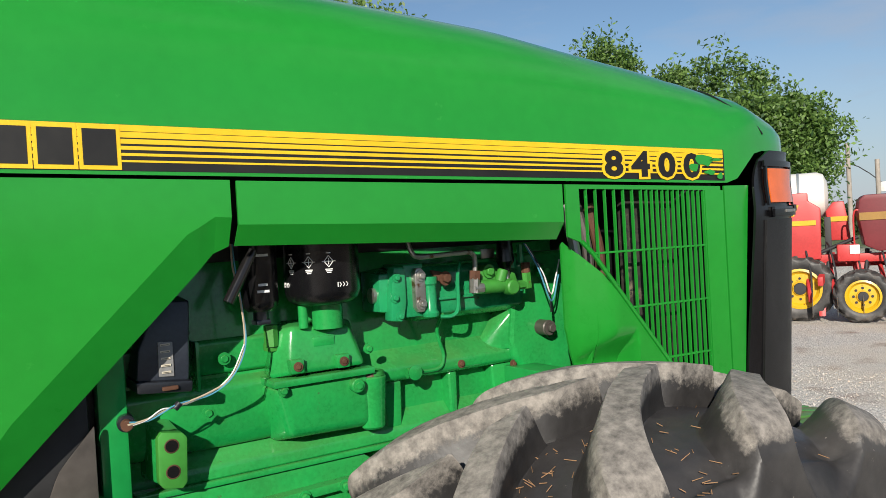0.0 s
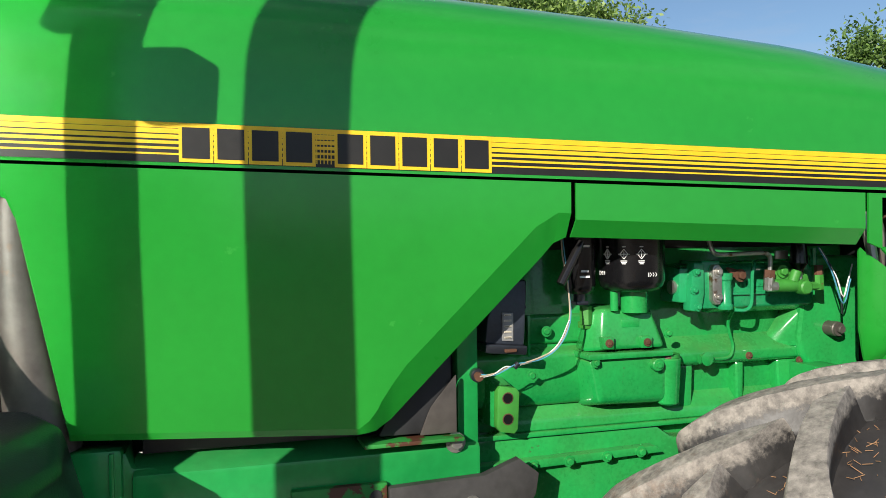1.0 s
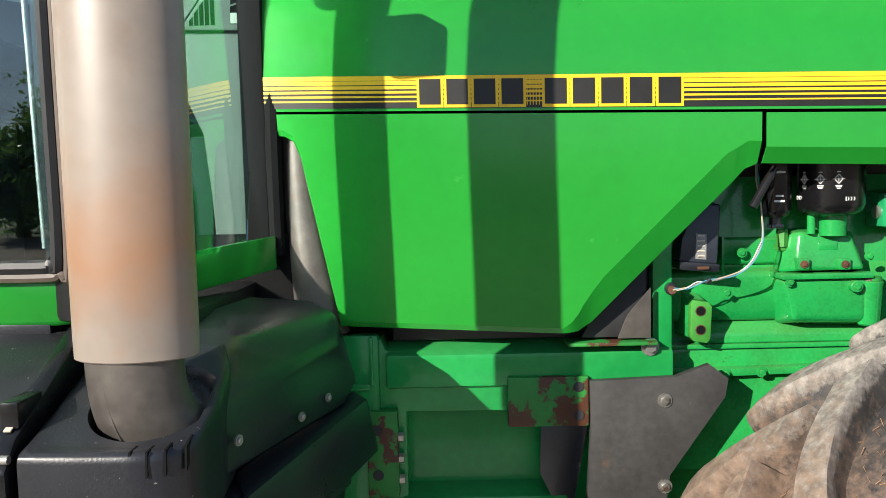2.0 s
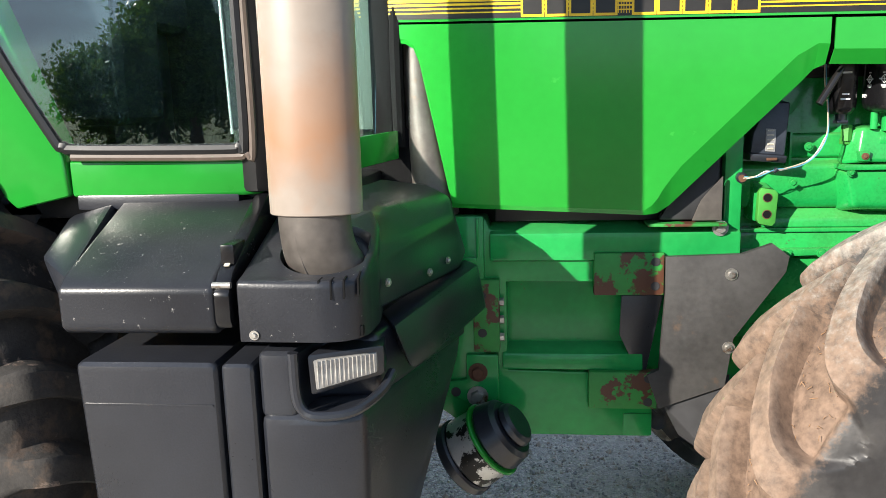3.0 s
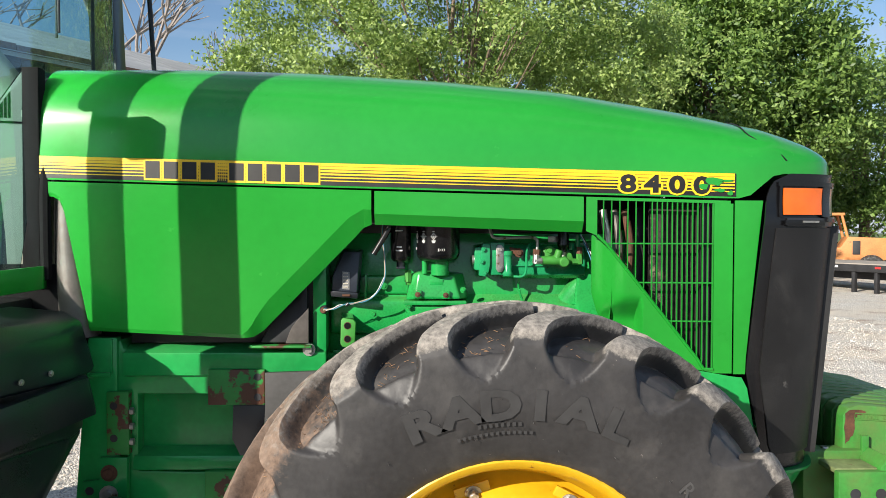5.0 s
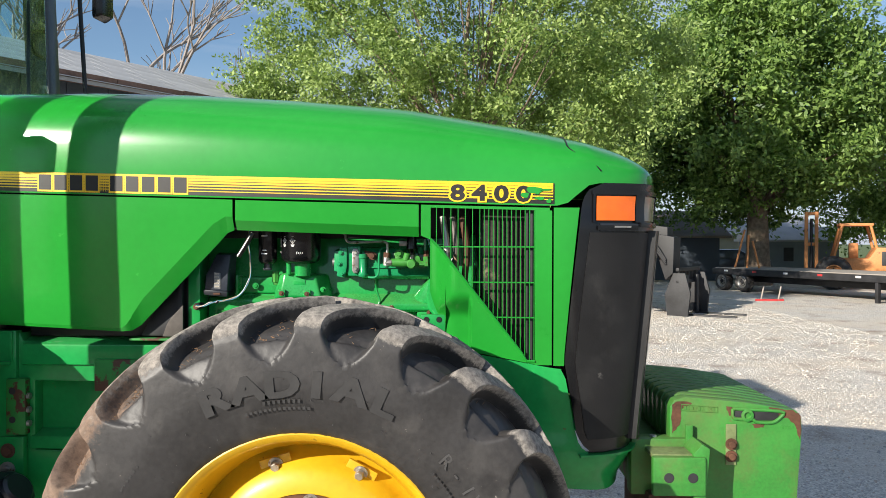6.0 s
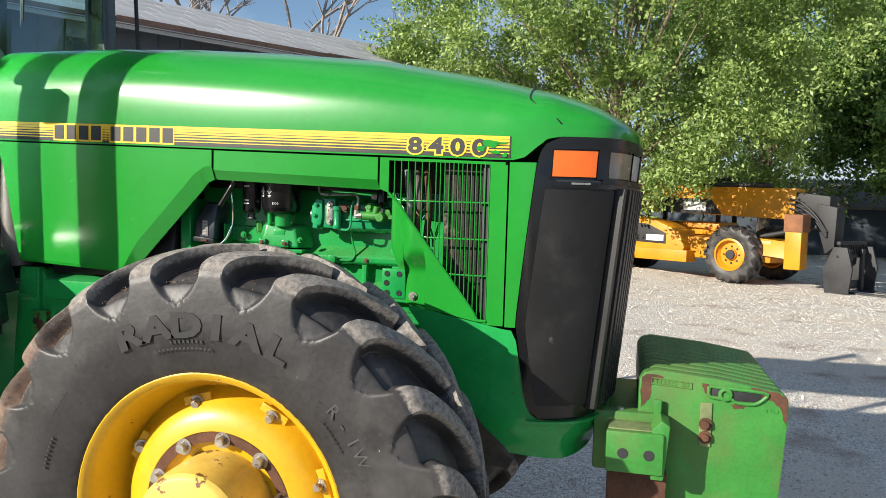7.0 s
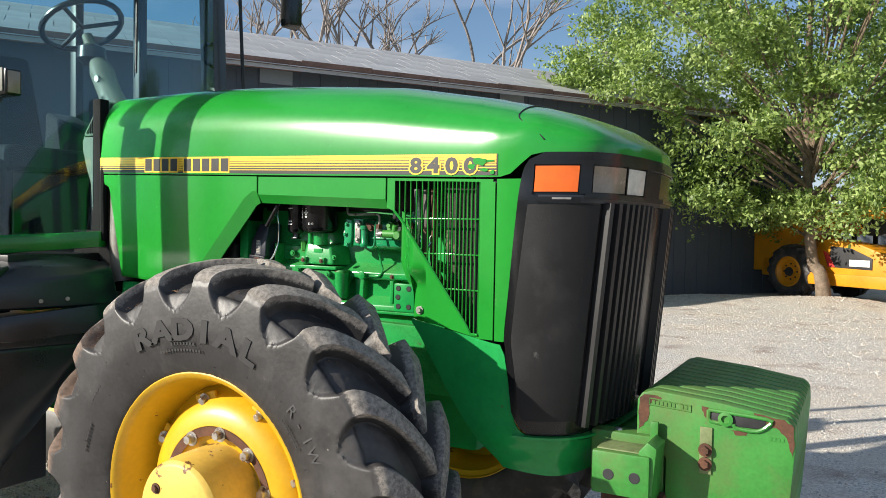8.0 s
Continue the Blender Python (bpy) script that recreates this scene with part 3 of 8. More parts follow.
# where the decal has flaked off to the paint
for x0, x1, z0, z1 in ((1.515, 1.575, 0.030, 0.060), (1.545, 1.585, 0.012, 0.026), (1.500, 1.530, 0.020, 0.040), (1.560, 1.602, 0.044, 0.052), (1.585, 1.602, 0.002, 0.020)):
    rng = random.Random(int(x0 * 1000))
    pts = []
    for a in range(11):
        r = rng.uniform(0.6, 1.1)
        pts.append(((x0 + x1) / 2 + (x1 - x0) / 2 * r * math.cos(a * math.tau / 11), decal_lo(x0) + (z0 + z1) / 2 + (z1 - z0) / 2 * r * math.sin(a * math.tau / 11)))
    y = side_y((x0 + x1) / 2)
    part("flaked_patch", moved(prism([(px - (x0 + x1) / 2, pz) for px, pz in pts], "y", -0.0044, -0.0038, 0), pose((x0 + x1) / 2, y, 0, 0, 0, math.degrees(math.atan(-0.0885)))), GREEN, decal, smooth=False)


def flank(xs, lo, hi, bend, thick=0.005, rows=14, proud=0.0, crease=None):
    """A side panel that follows the flank between two heights; bend(x, z) sets how far it dishes inwards."""
    cols = []
    for x in xs:
        z0, z1 = lo(x), hi(x)
        col = []
        for k in range(rows + 1):
            if crease:
                up, dip = crease(x)
                z = z0 if k == 0 else z0 + up + (z1 - z0 - up) * (k - 1) / (rows - 1)
                col.append((Vector((x, side_y(x) - proud + bend(x, z) + (dip if k == 0 else 0.0), z)), Vector((0, -1, 0))))
                continue
            z = z0 + (z1 - z0) * k / rows
            col.append((Vector((x, side_y(x) - proud + bend(x, z), z)), Vector((0, -1, 0))))
        cols.append(col)
    return shell(cols, thick)


REAR_LO = [(-0.570, 1.862), (-0.524, 1.858), (-0.504, 1.846), (-0.490, 1.812), (-0.412, 1.428), (0.085, 1.408), (0.120, 1.411), (0.150, 1.430), (0.446, 1.730), (0.473, 1.760), (0.499, 1.771)]


def rear_bend(x, z):
    return 0.010 * smooth_step(1.9, 1.4, z)


def rear_crease(x):
    """The slanting lower edge is folded inwards; how high the fold stands, and how deep it dips."""
    f = smooth_step(0.085, 0.145, x)
    up = 0.012 + f * line_at([(0.12, 0.050), (0.17, 0.068), (0.43, 0.068), (0.499, 0.034)], x)
    return min(up, 0.5 * (decal_lo(x) - line_at(REAR_LO, x))), 0.004 + 0.020 * f


rear_xs = sorted(set([-0.570 + i * 1.069 / 46 for i in range(47)] + [p[0] for p in REAR_LO]))
part("side_panel", flank(rear_xs, lambda x: line_at(REAR_LO, x), lambda x: decal_lo(x) - 0.010, rear_bend, rows=20, crease=rear_crease), GREEN, tractor, "large green side panel with a turned-in slanting edge", angle=16)
DOOR_LO = [(0.509, 1.771), (1.155, 1.748)]


part("access_panel", flank([0.509 + i * 0.646 / 20 for i in range(21)], lambda x: line_at(DOOR_LO, x), lambda x: decal_lo(x) - 0.011, lambda x, z: 0.0, rows=8, crease=lambda x: (0.034, 0.026)), GREEN, tractor, "narrow green panel over the engine bay", angle=16)

# grille panel: a frame round a tapering opening, with thin upright blades
OPEN_LO = [(1.196, 1.74), (1.225, 1.712), (1.500, 1.362), (1.520, 1.330), (1.548, 1.330)]
open_hi = lambda x: decal_lo(x) - 0.020


def strip_panel(name, xs, lo, hi, bend=lambda x, z: 0.0, label="", proud=0.0, mat=None, thick=0.005):
    return part(name, flank(xs, lo, hi, bend, rows=8, proud=proud, thick=thick), mat or GREEN, grille_panel, label, angle=50)


grille_panel = part("grille_panel", flank([1.163, 1.175, 1.186, 1.196], lambda x: 1.752 - (x - 1.163) * 0.4, lambda x: decal_lo(x) - 0.011, lambda x, z: 0.0), GREEN, tractor, "green side grille with thin upright blades")
strip_panel("frame_top", [1.196 + i * 0.40 / 12 for i in range(13)], open_hi, lambda x: decal_lo(x) - 0.011)
strip_panel("frame_front", [1.548 + i * 0.056 / 3 for i in range(4)], lambda x: 1.318, open_hi)
# the green pillar below the slanting edge of the opening
PILLAR_LO = [(1.192, 1.560), (1.206, 1.510), (1.228, 1.462), (1.247, 1.456), (1.2485, 1.360), (1.375, 1.352), (1.548, 1.320)]
pillar_hi = lambda x: line_at([(1.192, 1.738), (1.196, 1.741), (1.225, 1.712), (1.500, 1.362), (1.520, 1.330), (1.548, 1.331)], x)


def pillar_bend(x, z):
    """The pillar curls in towards the engine, with a pocket sunk above its foot."""
    curl = 0.058 * smooth_step(1.285, 1.195, x)
    pocket = 0.060 * smooth_step(1.556, 1.470, z) * smooth_step(1.336, 1.326, x)
    return max(curl, pocket) + 0.3 * min(curl, pocket)


pillar_xs = sorted([1.192 + i * 0.356 / 40 for i in range(41)] + [1.196, 1.225, 1.2465, 1.2485, 1.324, 1.328, 1.332, 1.336, 1.5])
part("pillar", flank(pillar_xs, lambda x: line_at(PILLAR_LO, x), pillar_hi, pillar_bend, rows=30), GREEN, grille_panel, "green corner pillar with a sunk pocket and foot", angle=40)
part("pillar_bolt", bolt((1.277, side_y(1.277) + 0.058, 1.388), (0, -1, 0), 0.010, 0.008), STEEL, grille_panel)
for lo_a, hi_a in zip(OPEN_LO, OPEN_LO[1:]):
    a, b = Vector((lo_a[0], side_y(lo_a[0]) - 0.001, lo_a[1])), Vector((hi_a[0], side_y(hi_a[0]) - 0.001, hi_a[1]))
    part("rim_bead", tube([a, (a + b) / 2, b], 0.005, 6, 2), GREEN, grille_panel)
for x in [1.216 + i * 0.0245 for i in range(7)] + [1.378 + i * 0.0152 for i in range(12)]:
    z0, z1 = line_at(OPEN_LO, x), open_hi(x)
    y = side_y(x)
    part("grille_blade", box(x - 0.0012, x + 0.0012, y + 0.001, y + 0.008, z0 - 0.003, z1 + 0.003, 0), GREEN, grille_panel, smooth=False)
for zb, x0 in ((1.712, 1.226), (1.592, 1.32), (1.474, 1.412)):
    part("grille_bar", prism([(x0, side_y(x0) + 0.003), (1.552, side_y(1.552) + 0.003), (1.552, side_y(1.552) + 0.012), (x0, side_y(x0) + 0.012)], "z", zb, zb + 0.0045, 0.001), GREEN, grille_panel)

COOLER = patched(surface("chaffy_cooler_screen", (0.030, 0.026, 0.020), 0.9, vary=0.4, scale=9, grain=90, bump=0.6, spots=(0.30, 0.25, 0.16), spot_at=0.56, spot_scale=7, spot_soft=0.16), (0.012, 0.012, 0.012), 60.0, 0.52, 0.05)
part("cooler_screen", prism([(1.375, -0.095), (1.566, -0.112), (1.566, -0.100), (1.375, -0.080)], "z", 1.32, 1.845, 0.002), COOLER, grille_panel, "cooler screen caked with pale chaff")
# black nose: housing round the lamps, side screen, ribbed front screens


def nose_sheet(s0, s1, lo, hi, proud, n=30, rows=10, thick=0.006):
    cols = []
    for i in range(n + 1):
        s = s0 + (s1 - s0) * i / n
        z0, z1 = lo(s), hi(s)
        zs = [z0 + (z1 - z0) * k / rows for k in range(rows + 1)]
        cols.append([nose_at(s, z, proud + (bulge(s, z) if proud > 0 else 0)) for z in zs])
    return shell(cols, thick)


def nose_rows(z0, z1, s_lo, s_hi, proud, n=24, rows=12, thick=0.006):
    """The same, run by heights, with slanting ends."""
    cols = []
    for j in range(rows + 1):
        z = z0 + (z1 - z0) * j / rows
        a, b = s_lo(z), s_hi(z)
        run = [a + (b - a) * k / n for k in range(n + 1)]
        cols.append([nose_at(s, z, proud + (bulge(s, z) if proud > 0 else 0)) for s in run])
    return shell(cols, thick)


back = lambda z: line_at([(1.030, 0.225), (1.055, 0.180), (1.09, 0.150), (1.325, 0.100), (1.855, 0.152), (1.895, 0.165), (1.915, 0.185), (1.928, 0.225)], z)
part("front_strip", nose_rows(1.316, 1.846, lambda z: 0.060, lambda z: back(z) - 0.004, 0.0, n=6, rows=12, thick=0.005), GREEN, grille_panel)
nose = part("nose_housing", mirrored(nose_rows(1.030, 1.928, back, lambda z: NOSE_LONG, 0.002, n=34, rows=40)), PLASTIC_SMOOTH, tractor, "black plastic nose housing")
inner = lambda z: back(z) + 0.038 if z > 1.10 else back(z) + 0.034 + (1.10 - z) * 0.2
part("side_screen", nose_rows(1.075, 1.763, inner, lambda z: 0.405, 0.007, n=14, rows=24), SCREEN, nose, "dusty black mesh side screen, scuffed")
RIB = surface("rib_plastic", (0.015, 0.015, 0.0155), 0.40, vary=0.25, scale=6, grain=120, bump=0.1)
for i in range(8):
    s = 0.432 + i * 0.040
    bm = bmesh.new()
    for j in range(14):
        z = 1.055 + (1.770 - 1.055) * j / 13
        p, o = nose_at(s, z, bulge(s, z))
        t = Vector((-o.y, o.x, 0))
        for q in (p + t * 0.015, p + t * 0.008 + o * 0.030, p - t * 0.008 + o * 0.030, p - t * 0.015):
            bm.verts.new(q)
    bm.verts.ensure_lookup_table()
    for j in range(13):
        for k in range(3):
            bm.faces.new([bm.verts[v] for v in (4 * j + k, 4 * j + k + 1, 4 * j + 5 + k, 4 * j + 4 + k)])
    bm.faces.new([bm.verts[v] for v in (0, 1, 2, 3)])
    bm.faces.new([bm.verts[v] for v in (52, 53, 54, 55)])
    bmesh.ops.recalc_face_normals(bm, faces=bm.faces)
    twin = bm.copy()
    for v in twin.verts:
        v.co.y = 2 * MID - v.co.y
    bmesh.ops.reverse_faces(twin, faces=twin.faces)
    part("screen_rib", bm, RIB, nose, smooth=False)
    part("screen_rib", twin, RIB, nose, smooth=False)
part("brow_band", mirrored(nose_sheet(0.215, NOSE_LONG, lambda s: 1.768, lambda s: 1.793, 0.010)), PLASTIC, nose, "black band under the lamps")
part("latch_plate", nose_sheet(0.205, 0.345, lambda s: 1.771, lambda s: 1.787, 0.016, 10, 3), PLASTIC_SMOOTH, nose, "black latch with a bright strip")
# narrow steel strip standing in for the highlight along the latch
part("latch_highlight", nose_sheet(0.262, 0.318, lambda s: 1.779, lambda s: 1.785, 0.019, 6, 2), STEEL, nose)
part("lamp_bezel", mirrored(nose_sheet(0.185, NOSE_LONG, lambda s: 1.889, lambda s: 1.903, 0.011, 40, 3)), PLASTIC_SMOOTH, nose, "glossy black bezel over the lamps")
part("brow_ledge", mirrored(nose_sheet(0.355, NOSE_LONG, lambda s: 1.781, lambda s: 1.797, 0.018, 30, 3)), PLASTIC_SMOOTH, nose, "black ledge under the lamps")
part("side_lamp_lens", nose_sheet(0.200, 0.334, lambda s: 1.803, lambda s: 1.884, 0.012, 10, 4), AMBER, nose, "orange side lamp lens")
for a, b in ((0.188, 0.196), (0.338, 0.372), (0.520, 0.526), (0.662, 0.690)):
    part("lamp_divider", nose_sheet(a, b, lambda s: 1.797, lambda s: 1.890, 0.012, 4, 3), PLASTIC_SMOOTH, nose)
part("headlamp_lens", nose_sheet(0.376, 0.518, lambda s: 1.802, lambda s: 1.884, 0.008, 10, 4), LENS_DIM, nose, "hazed brown headlamp lens")
part("headlamp_lens", nose_sheet(0.528, 0.660, lambda s: 1.802, lambda s: 1.884, 0.008, 8, 4), LENS, nose, "clear headlamp lens")
# green skirt under the grille and round the foot of the nose
SKIRT_HI = [(-0.27, 1.366), (-0.25, 1.360), (0.06, 1.308), (0.088, 1.306), (0.098, 1.30), (0.150, 1.075), (0.180, 1.042), (0.23, 1.020), (0.46, 1.006), (NOSE_LONG, 0.99)]
SKIRT_LO = [(-0.27, 1.352), (-0.229, 1.300), (-0.111, 1.119), (0.06, 0.925), (0.085, 0.895), (0.36, 0.880), (NOSE_LONG, 0.880)]


def skirt():
    cols = []
    for i in range(61):
        s = -0.27 + (NOSE_LONG + 0.27) * i / 60
        z0, z1 = line_at(SKIRT_LO, s), line_at(SKIRT_HI, s)
        col = []
        for k in range(15):
            z = z0 + (z1 - z0) * k / 14
            if s < 0:
                p, o = Vector((1.55 + s, side_y(1.55 + s), z)), Vector((0, -1, 0))
            else:
                p, o = nose_at(s, max(z, 1.0), 0.004)
                p.z = z
            p -= o * 0.055 * smooth_step(1.02, 0.885, z)
            p += o * 0.012 * smooth_step(1.12, 1.02, z)
            col.append((p, o))
        cols.append(col)
    return mirrored(shell(cols, 0.006))


part("lower_skirt", skirt(), GREEN_WORN, tractor, "dark green skirt panel below the grille", angle=50)
part("skirt_ledge", mirrored(nose_sheet(0.165, NOSE_LONG, lambda s: 1.018, lambda s: 1.026, 0.022, 26, 1, 0.05)), GREEN_WORN, tractor)
# what shows behind the grille
part("radiator_core", box(1.52, 1.60, -0.16, 2 * MID + 0.16, 1.05, 1.86, 0.004), FAR_BLACK, tractor, "dark radiator core")
part("fan_shroud", box(1.36, 1.515, 0.02, 2 * MID + 0.02, 1.25, 1.84, 0.02), BLACK, tractor)
for k in range(3):
    part("cooler_pipe", tube([(1.235 + k * 0.035, -0.06, 1.82), (1.25 + k * 0.035, -0.075, 1.70), (1.245 + k * 0.035, -0.07, 1.55), (1.30 + k * 0.04, -0.06, 1.45)], 0.012, 10), (STEEL, PIPE_DARK, RUST)[k], tractor)

far_side = part("far_panel", prism([(-0.55, 1.90), (1.70, 1.84), (1.66, 1.33), (1.20, 1.40), (0.50, 1.45), (-0.40, 1.44)], "y", 2 * MID + 0.10, 2 * MID + 0.11, 0.002), GREEN, tractor)
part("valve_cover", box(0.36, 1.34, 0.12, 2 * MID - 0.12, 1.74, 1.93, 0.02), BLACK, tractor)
# added black sheet that keeps the depth of the bay dark
part("bay_dark_backing", box(-0.52, 1.50, 0.20, 0.21, 1.35, 1.95, 0.002), BLACK, tractor)

# joint across the bonnet and the dark vent on the nose
def seam_bm():
    pts = []
    for k in range(1, 19):
        a = k / 18 * math.pi / 2
        x = 1.775 - 0.115 * smooth_step(0, 7, k)
        y0 = line_at([(px, py) for _, px, py in NOSE], x)
        base = line_at([(1.55, 1.938), (1.66, 1.935), (1.78, 1.94), (1.90, 1.945)], x)
        pts.append((x, MID - (MID - y0 + 0.001) * math.cos(a) ** 0.60, base + 0.003 + (line_at(TOP, x) + 0.001 - base) * math.sin(a) ** 0.72))
    return tube(pts, 0.0026, 5, rough=False)


part("bonnet_joint", seam_bm(), BLACK, tractor)

# ---- wheels ----
def tyre_bm(R, width, rim_r, lugs, lug_h, at, lead, turn=0.0, per=40, rows=54):
    """A farm tyre: bulged carcass with a herringbone of tall bars that run out into scallops on the shoulders. Its outer face looks to -y."""
    hw = width / 2
    base = R - lug_h
    # half profiles from the bead to the middle of the crown: over the bars, and down in the hollows between them
    high = [(rim_r - 0.005, 0.74), (rim_r + 0.020, 0.88), (rim_r + 0.34 * (R - rim_r), 1.0), (rim_r + 0.56 * (R - rim_r), 1.005), (rim_r + 0.74 * (R - rim_r), 0.985), (R - 0.070, 0.963), (R - 0.042, 0.90), (R - 0.019, 0.70), (R - 0.005, 0.36), (R, 0.0)]
    deep = [(rim_r - 0.005, 0.74), (rim_r + 0.020, 0.88), (rim_r + 0.34 * (R - rim_r), 1.0), (rim_r + 0.54 * (R - rim_r), 0.995), (rim_r + 0.70 * (R - rim_r), 0.90), (base - 0.040, 0.81), (base - 0.022, 0.70), (base - 0.008, 0.50), (base - 0.001, 0.25), (base, 0.0)]
    hi = smooth_line([(r, h, 0) for r, h in high], rows // 9 + 1)
    lo = smooth_line([(r, h, 0) for r, h in deep], rows // 9 + 1)
    m, n = len(hi), lugs * per
    pitch = math.tau / lugs
    bm, rings, lug_top = bmesh.new(), [], []
    wear, mud = bm.verts.layers.float.new("wear"), bm.verts.layers.float.new("mud")
    for side in (-1, 1):
        order = range(m) if side < 0 else range(m - 1, -1, -1)
        for i in order:
            u = i / (m - 1)
            grow = smooth_step(0.34, 0.40, u)                       # how far the hollow has opened
            open_u = min(1.0, max(0.0, (u - 0.345) / 0.15))
            wide = 0.5 - 0.315 * math.sqrt(1 - (1 - open_u) ** 2) - 0.02 * smooth_step(0.7, 1.0, u)
            drift = lead * max(0.0, 0.97 - hi[i].y) ** 1.4
            ring, tops = [], []
            for k in range(n):
                phi = k / n * math.tau + turn - drift
                at_lug = k / per + (0.5 if side > 0 else 0.0)
                j = round(at_lug)
                off = abs(at_lug - j) + 0.010 * noise.noise(Vector((phi * 9, u * 6, side)))
                lift = 1.0 if grow <= 0 else 1 - smooth_step(wide - 0.030, wide + 0.055 + 0.03 * (1 - smooth_step(0.42, 0.6, u)), off)
                r = lo[i].x + (hi[i].x - lo[i].x) * lift
                y = (lo[i].y + (hi[i].y - lo[i].y) * lift) * hw
                r += 0.0016 * noise.noise(Vector((phi * 30, u * 20, 7 + side)))
                drop = r * math.sin(phi)
                ring.append(bm.verts.new((at[0] + r * math.cos(phi), at[1] + side * y, at[2] + drop - 0.002 * smooth_step(-0.35, -0.72, drop))))
                # bar tops, with a stronger mark round the top and upper rear
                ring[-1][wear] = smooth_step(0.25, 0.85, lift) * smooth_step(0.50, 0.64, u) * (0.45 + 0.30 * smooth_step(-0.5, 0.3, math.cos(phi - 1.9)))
                ring[-1][mud] = 0.80 * math.exp(-((math.degrees(phi) % 360 - 158) / 36) ** 2) * smooth_step(0.30, 0.56, u)
                tops.append(lift > 0.55 and u > 0.56)
            rings.append(ring)
            lug_top.append(tops)
    for a in range(len(rings) - 1):
        for k in range(n):
            q = (k + 1) % n
            f = bm.faces.new((rings[a][k], rings[a][q], rings[a + 1][q], rings[a + 1][k]))
            f.material_index = 1 if lug_top[a][k] and lug_top[a + 1][q] else 0
    bmesh.ops.recalc_face_normals(bm, faces=bm.faces)
    return bm


FW = Vector((0.874, -0.569, 0.812))     # middle of the near front wheel
front_wheel = part("front_wheel", turned([(0.385, -0.14), (0.412, -0.172), (0.415, -0.178), (0.408, -0.182), (0.395, -0.176), (0.382, -0.150), (0.372, -0.10), (0.352, -0.06), (0.345, 0.0), (0.345, 0.10), (0.37, 0.14), (0.41, 0.178), (0.415, 0.172), (0.39, 0.14)], FW, "y", 72, cap=False), YELLOW, tractor, "yellow steel rim in a worn lugged tyre", angle=40)
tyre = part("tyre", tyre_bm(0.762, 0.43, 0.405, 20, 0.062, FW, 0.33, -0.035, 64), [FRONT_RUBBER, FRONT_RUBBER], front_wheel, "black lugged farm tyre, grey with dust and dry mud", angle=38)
part("wheel_disc", turned([(0.36, -0.02), (0.335, -0.03), (0.318, -0.055), (0.300, -0.085), (0.262, -0.105), (0.228, -0.110), (0.222, -0.100), (0.16, -0.085), (0.16, -0.06), (0.30, -0.04), (0.36, 0.0)], FW, "y", 72, cap=False), YELLOW, front_wheel, "dished yellow wheel disc, worn through to rust")
part("wear_ring", turned([(0.226, -0.111), (0.197, -0.1085), (0.197, -0.1065), (0.226, -0.109)], FW, "y", 64, cap=False), RUST, front_wheel, "rusty ring where the paint has gone")
part("hub", turned([(0.168, -0.04), (0.168, -0.14), (0.166, -0.205), (0.158, -0.262), (0.150, -0.272), (0.142, -0.276), (0.0, -0.278)], FW, "y", 48), YELLOW_PALE, front_wheel, "faded yellow hub, scraped", angle=30)
for k in range(10):
    a = radians(36 * k + 14)
    p = FW + Vector((0.205 * math.cos(a), -0.109, 0.205 * math.sin(a)))
    part("wheel_nut", bolt(p, (0, -1, 0), 0.016, 0.022), STEEL, front_wheel)
for k in range(8):
    a = radians(45 * k + 62)
    c, s = math.cos(a), math.sin(a)
    p = FW + Vector((0.312 * c, -0.066, 0.312 * s))
    part("rim_lug", moved(box(-0.045, 0.045, -0.006, 0.006, -0.020, 0.020, 0.004), Matrix.Translation(p + Vector((0, 0.004, 0))) @ pose(0, 0, 0, 0, 90 - math.degrees(a), 0)), YELLOW, front_wheel)
    part("lug_nut", bolt(p + Vector((0, -0.003, 0)), (-0.3 * c, -1, -0.3 * s), 0.014, 0.020), STEEL, front_wheel)
for k in range(3):
    a = radians(120 * k + 22)
    part("hub_plug", bolt(FW + Vector((0.105 * math.cos(a), -0.277, 0.105 * math.sin(a))), (0, -1, 0), 0.011, 0.008), RUST, front_wheel)


def on_wall(bm, r, deg, depth=-0.2145):
    """Places a flat shape, drawn facing -y about its base, round the sidewall."""
    a = radians(deg)
    return moved(bm, Matrix.Translation(FW + Vector((r * math.cos(a), depth, r * math.sin(a)))) @ pose(0, 0, 0, 0, 90 - deg, 0))


RELIEF = surface("raised_rubber", (0.060, 0.058, 0.057), 0.6, vary=0.25, scale=12, grain=60, bump=0.2)
RELIEF_DARK = surface("sunk_rubber", (0.030, 0.029, 0.029), 0.75, vary=0.25, scale=12, grain=60, bump=0.2)
for k, ch in enumerate("RADIAL"):
    deg = 113.5 - k * 9.6
    part("tyre_letter", on_wall(moved(letters(ch, 0.086, 0.0030, 0.0040), Matrix.Diagonal((1.50, 1, 1.06, 1))), 0.518, deg, -0.2185), RELIEF_DARK, tyre, smooth=False)
for k, ch in enumerate("R-1W"):
    part("tyre_letter", on_wall(letters(ch, 0.052, 0.003), 0.505, 42 - k * 5.2, -0.2155), RELIEF, tyre, smooth=False)
for r, a0, n, step, h in ((0.500, 100, 8, 1.5, 0.009), (0.482, 106, 14, 1.5, 0.007), (0.53, 150, 6, 1.6, 0.008), (0.50, 168, 8, 1.5, 0.007), (0.470, 42, 8, 1.5, 0.006)):
    for k in range(n):
        part("moulded_mark", on_wall(box(-0.0035, 0.0035, -0.0008, 0.0008, 0, h, 0), r, a0 - k * step, -0.2146 if r < 0.5 else -0.2158), RELIEF_DARK, tyre, smooth=False)
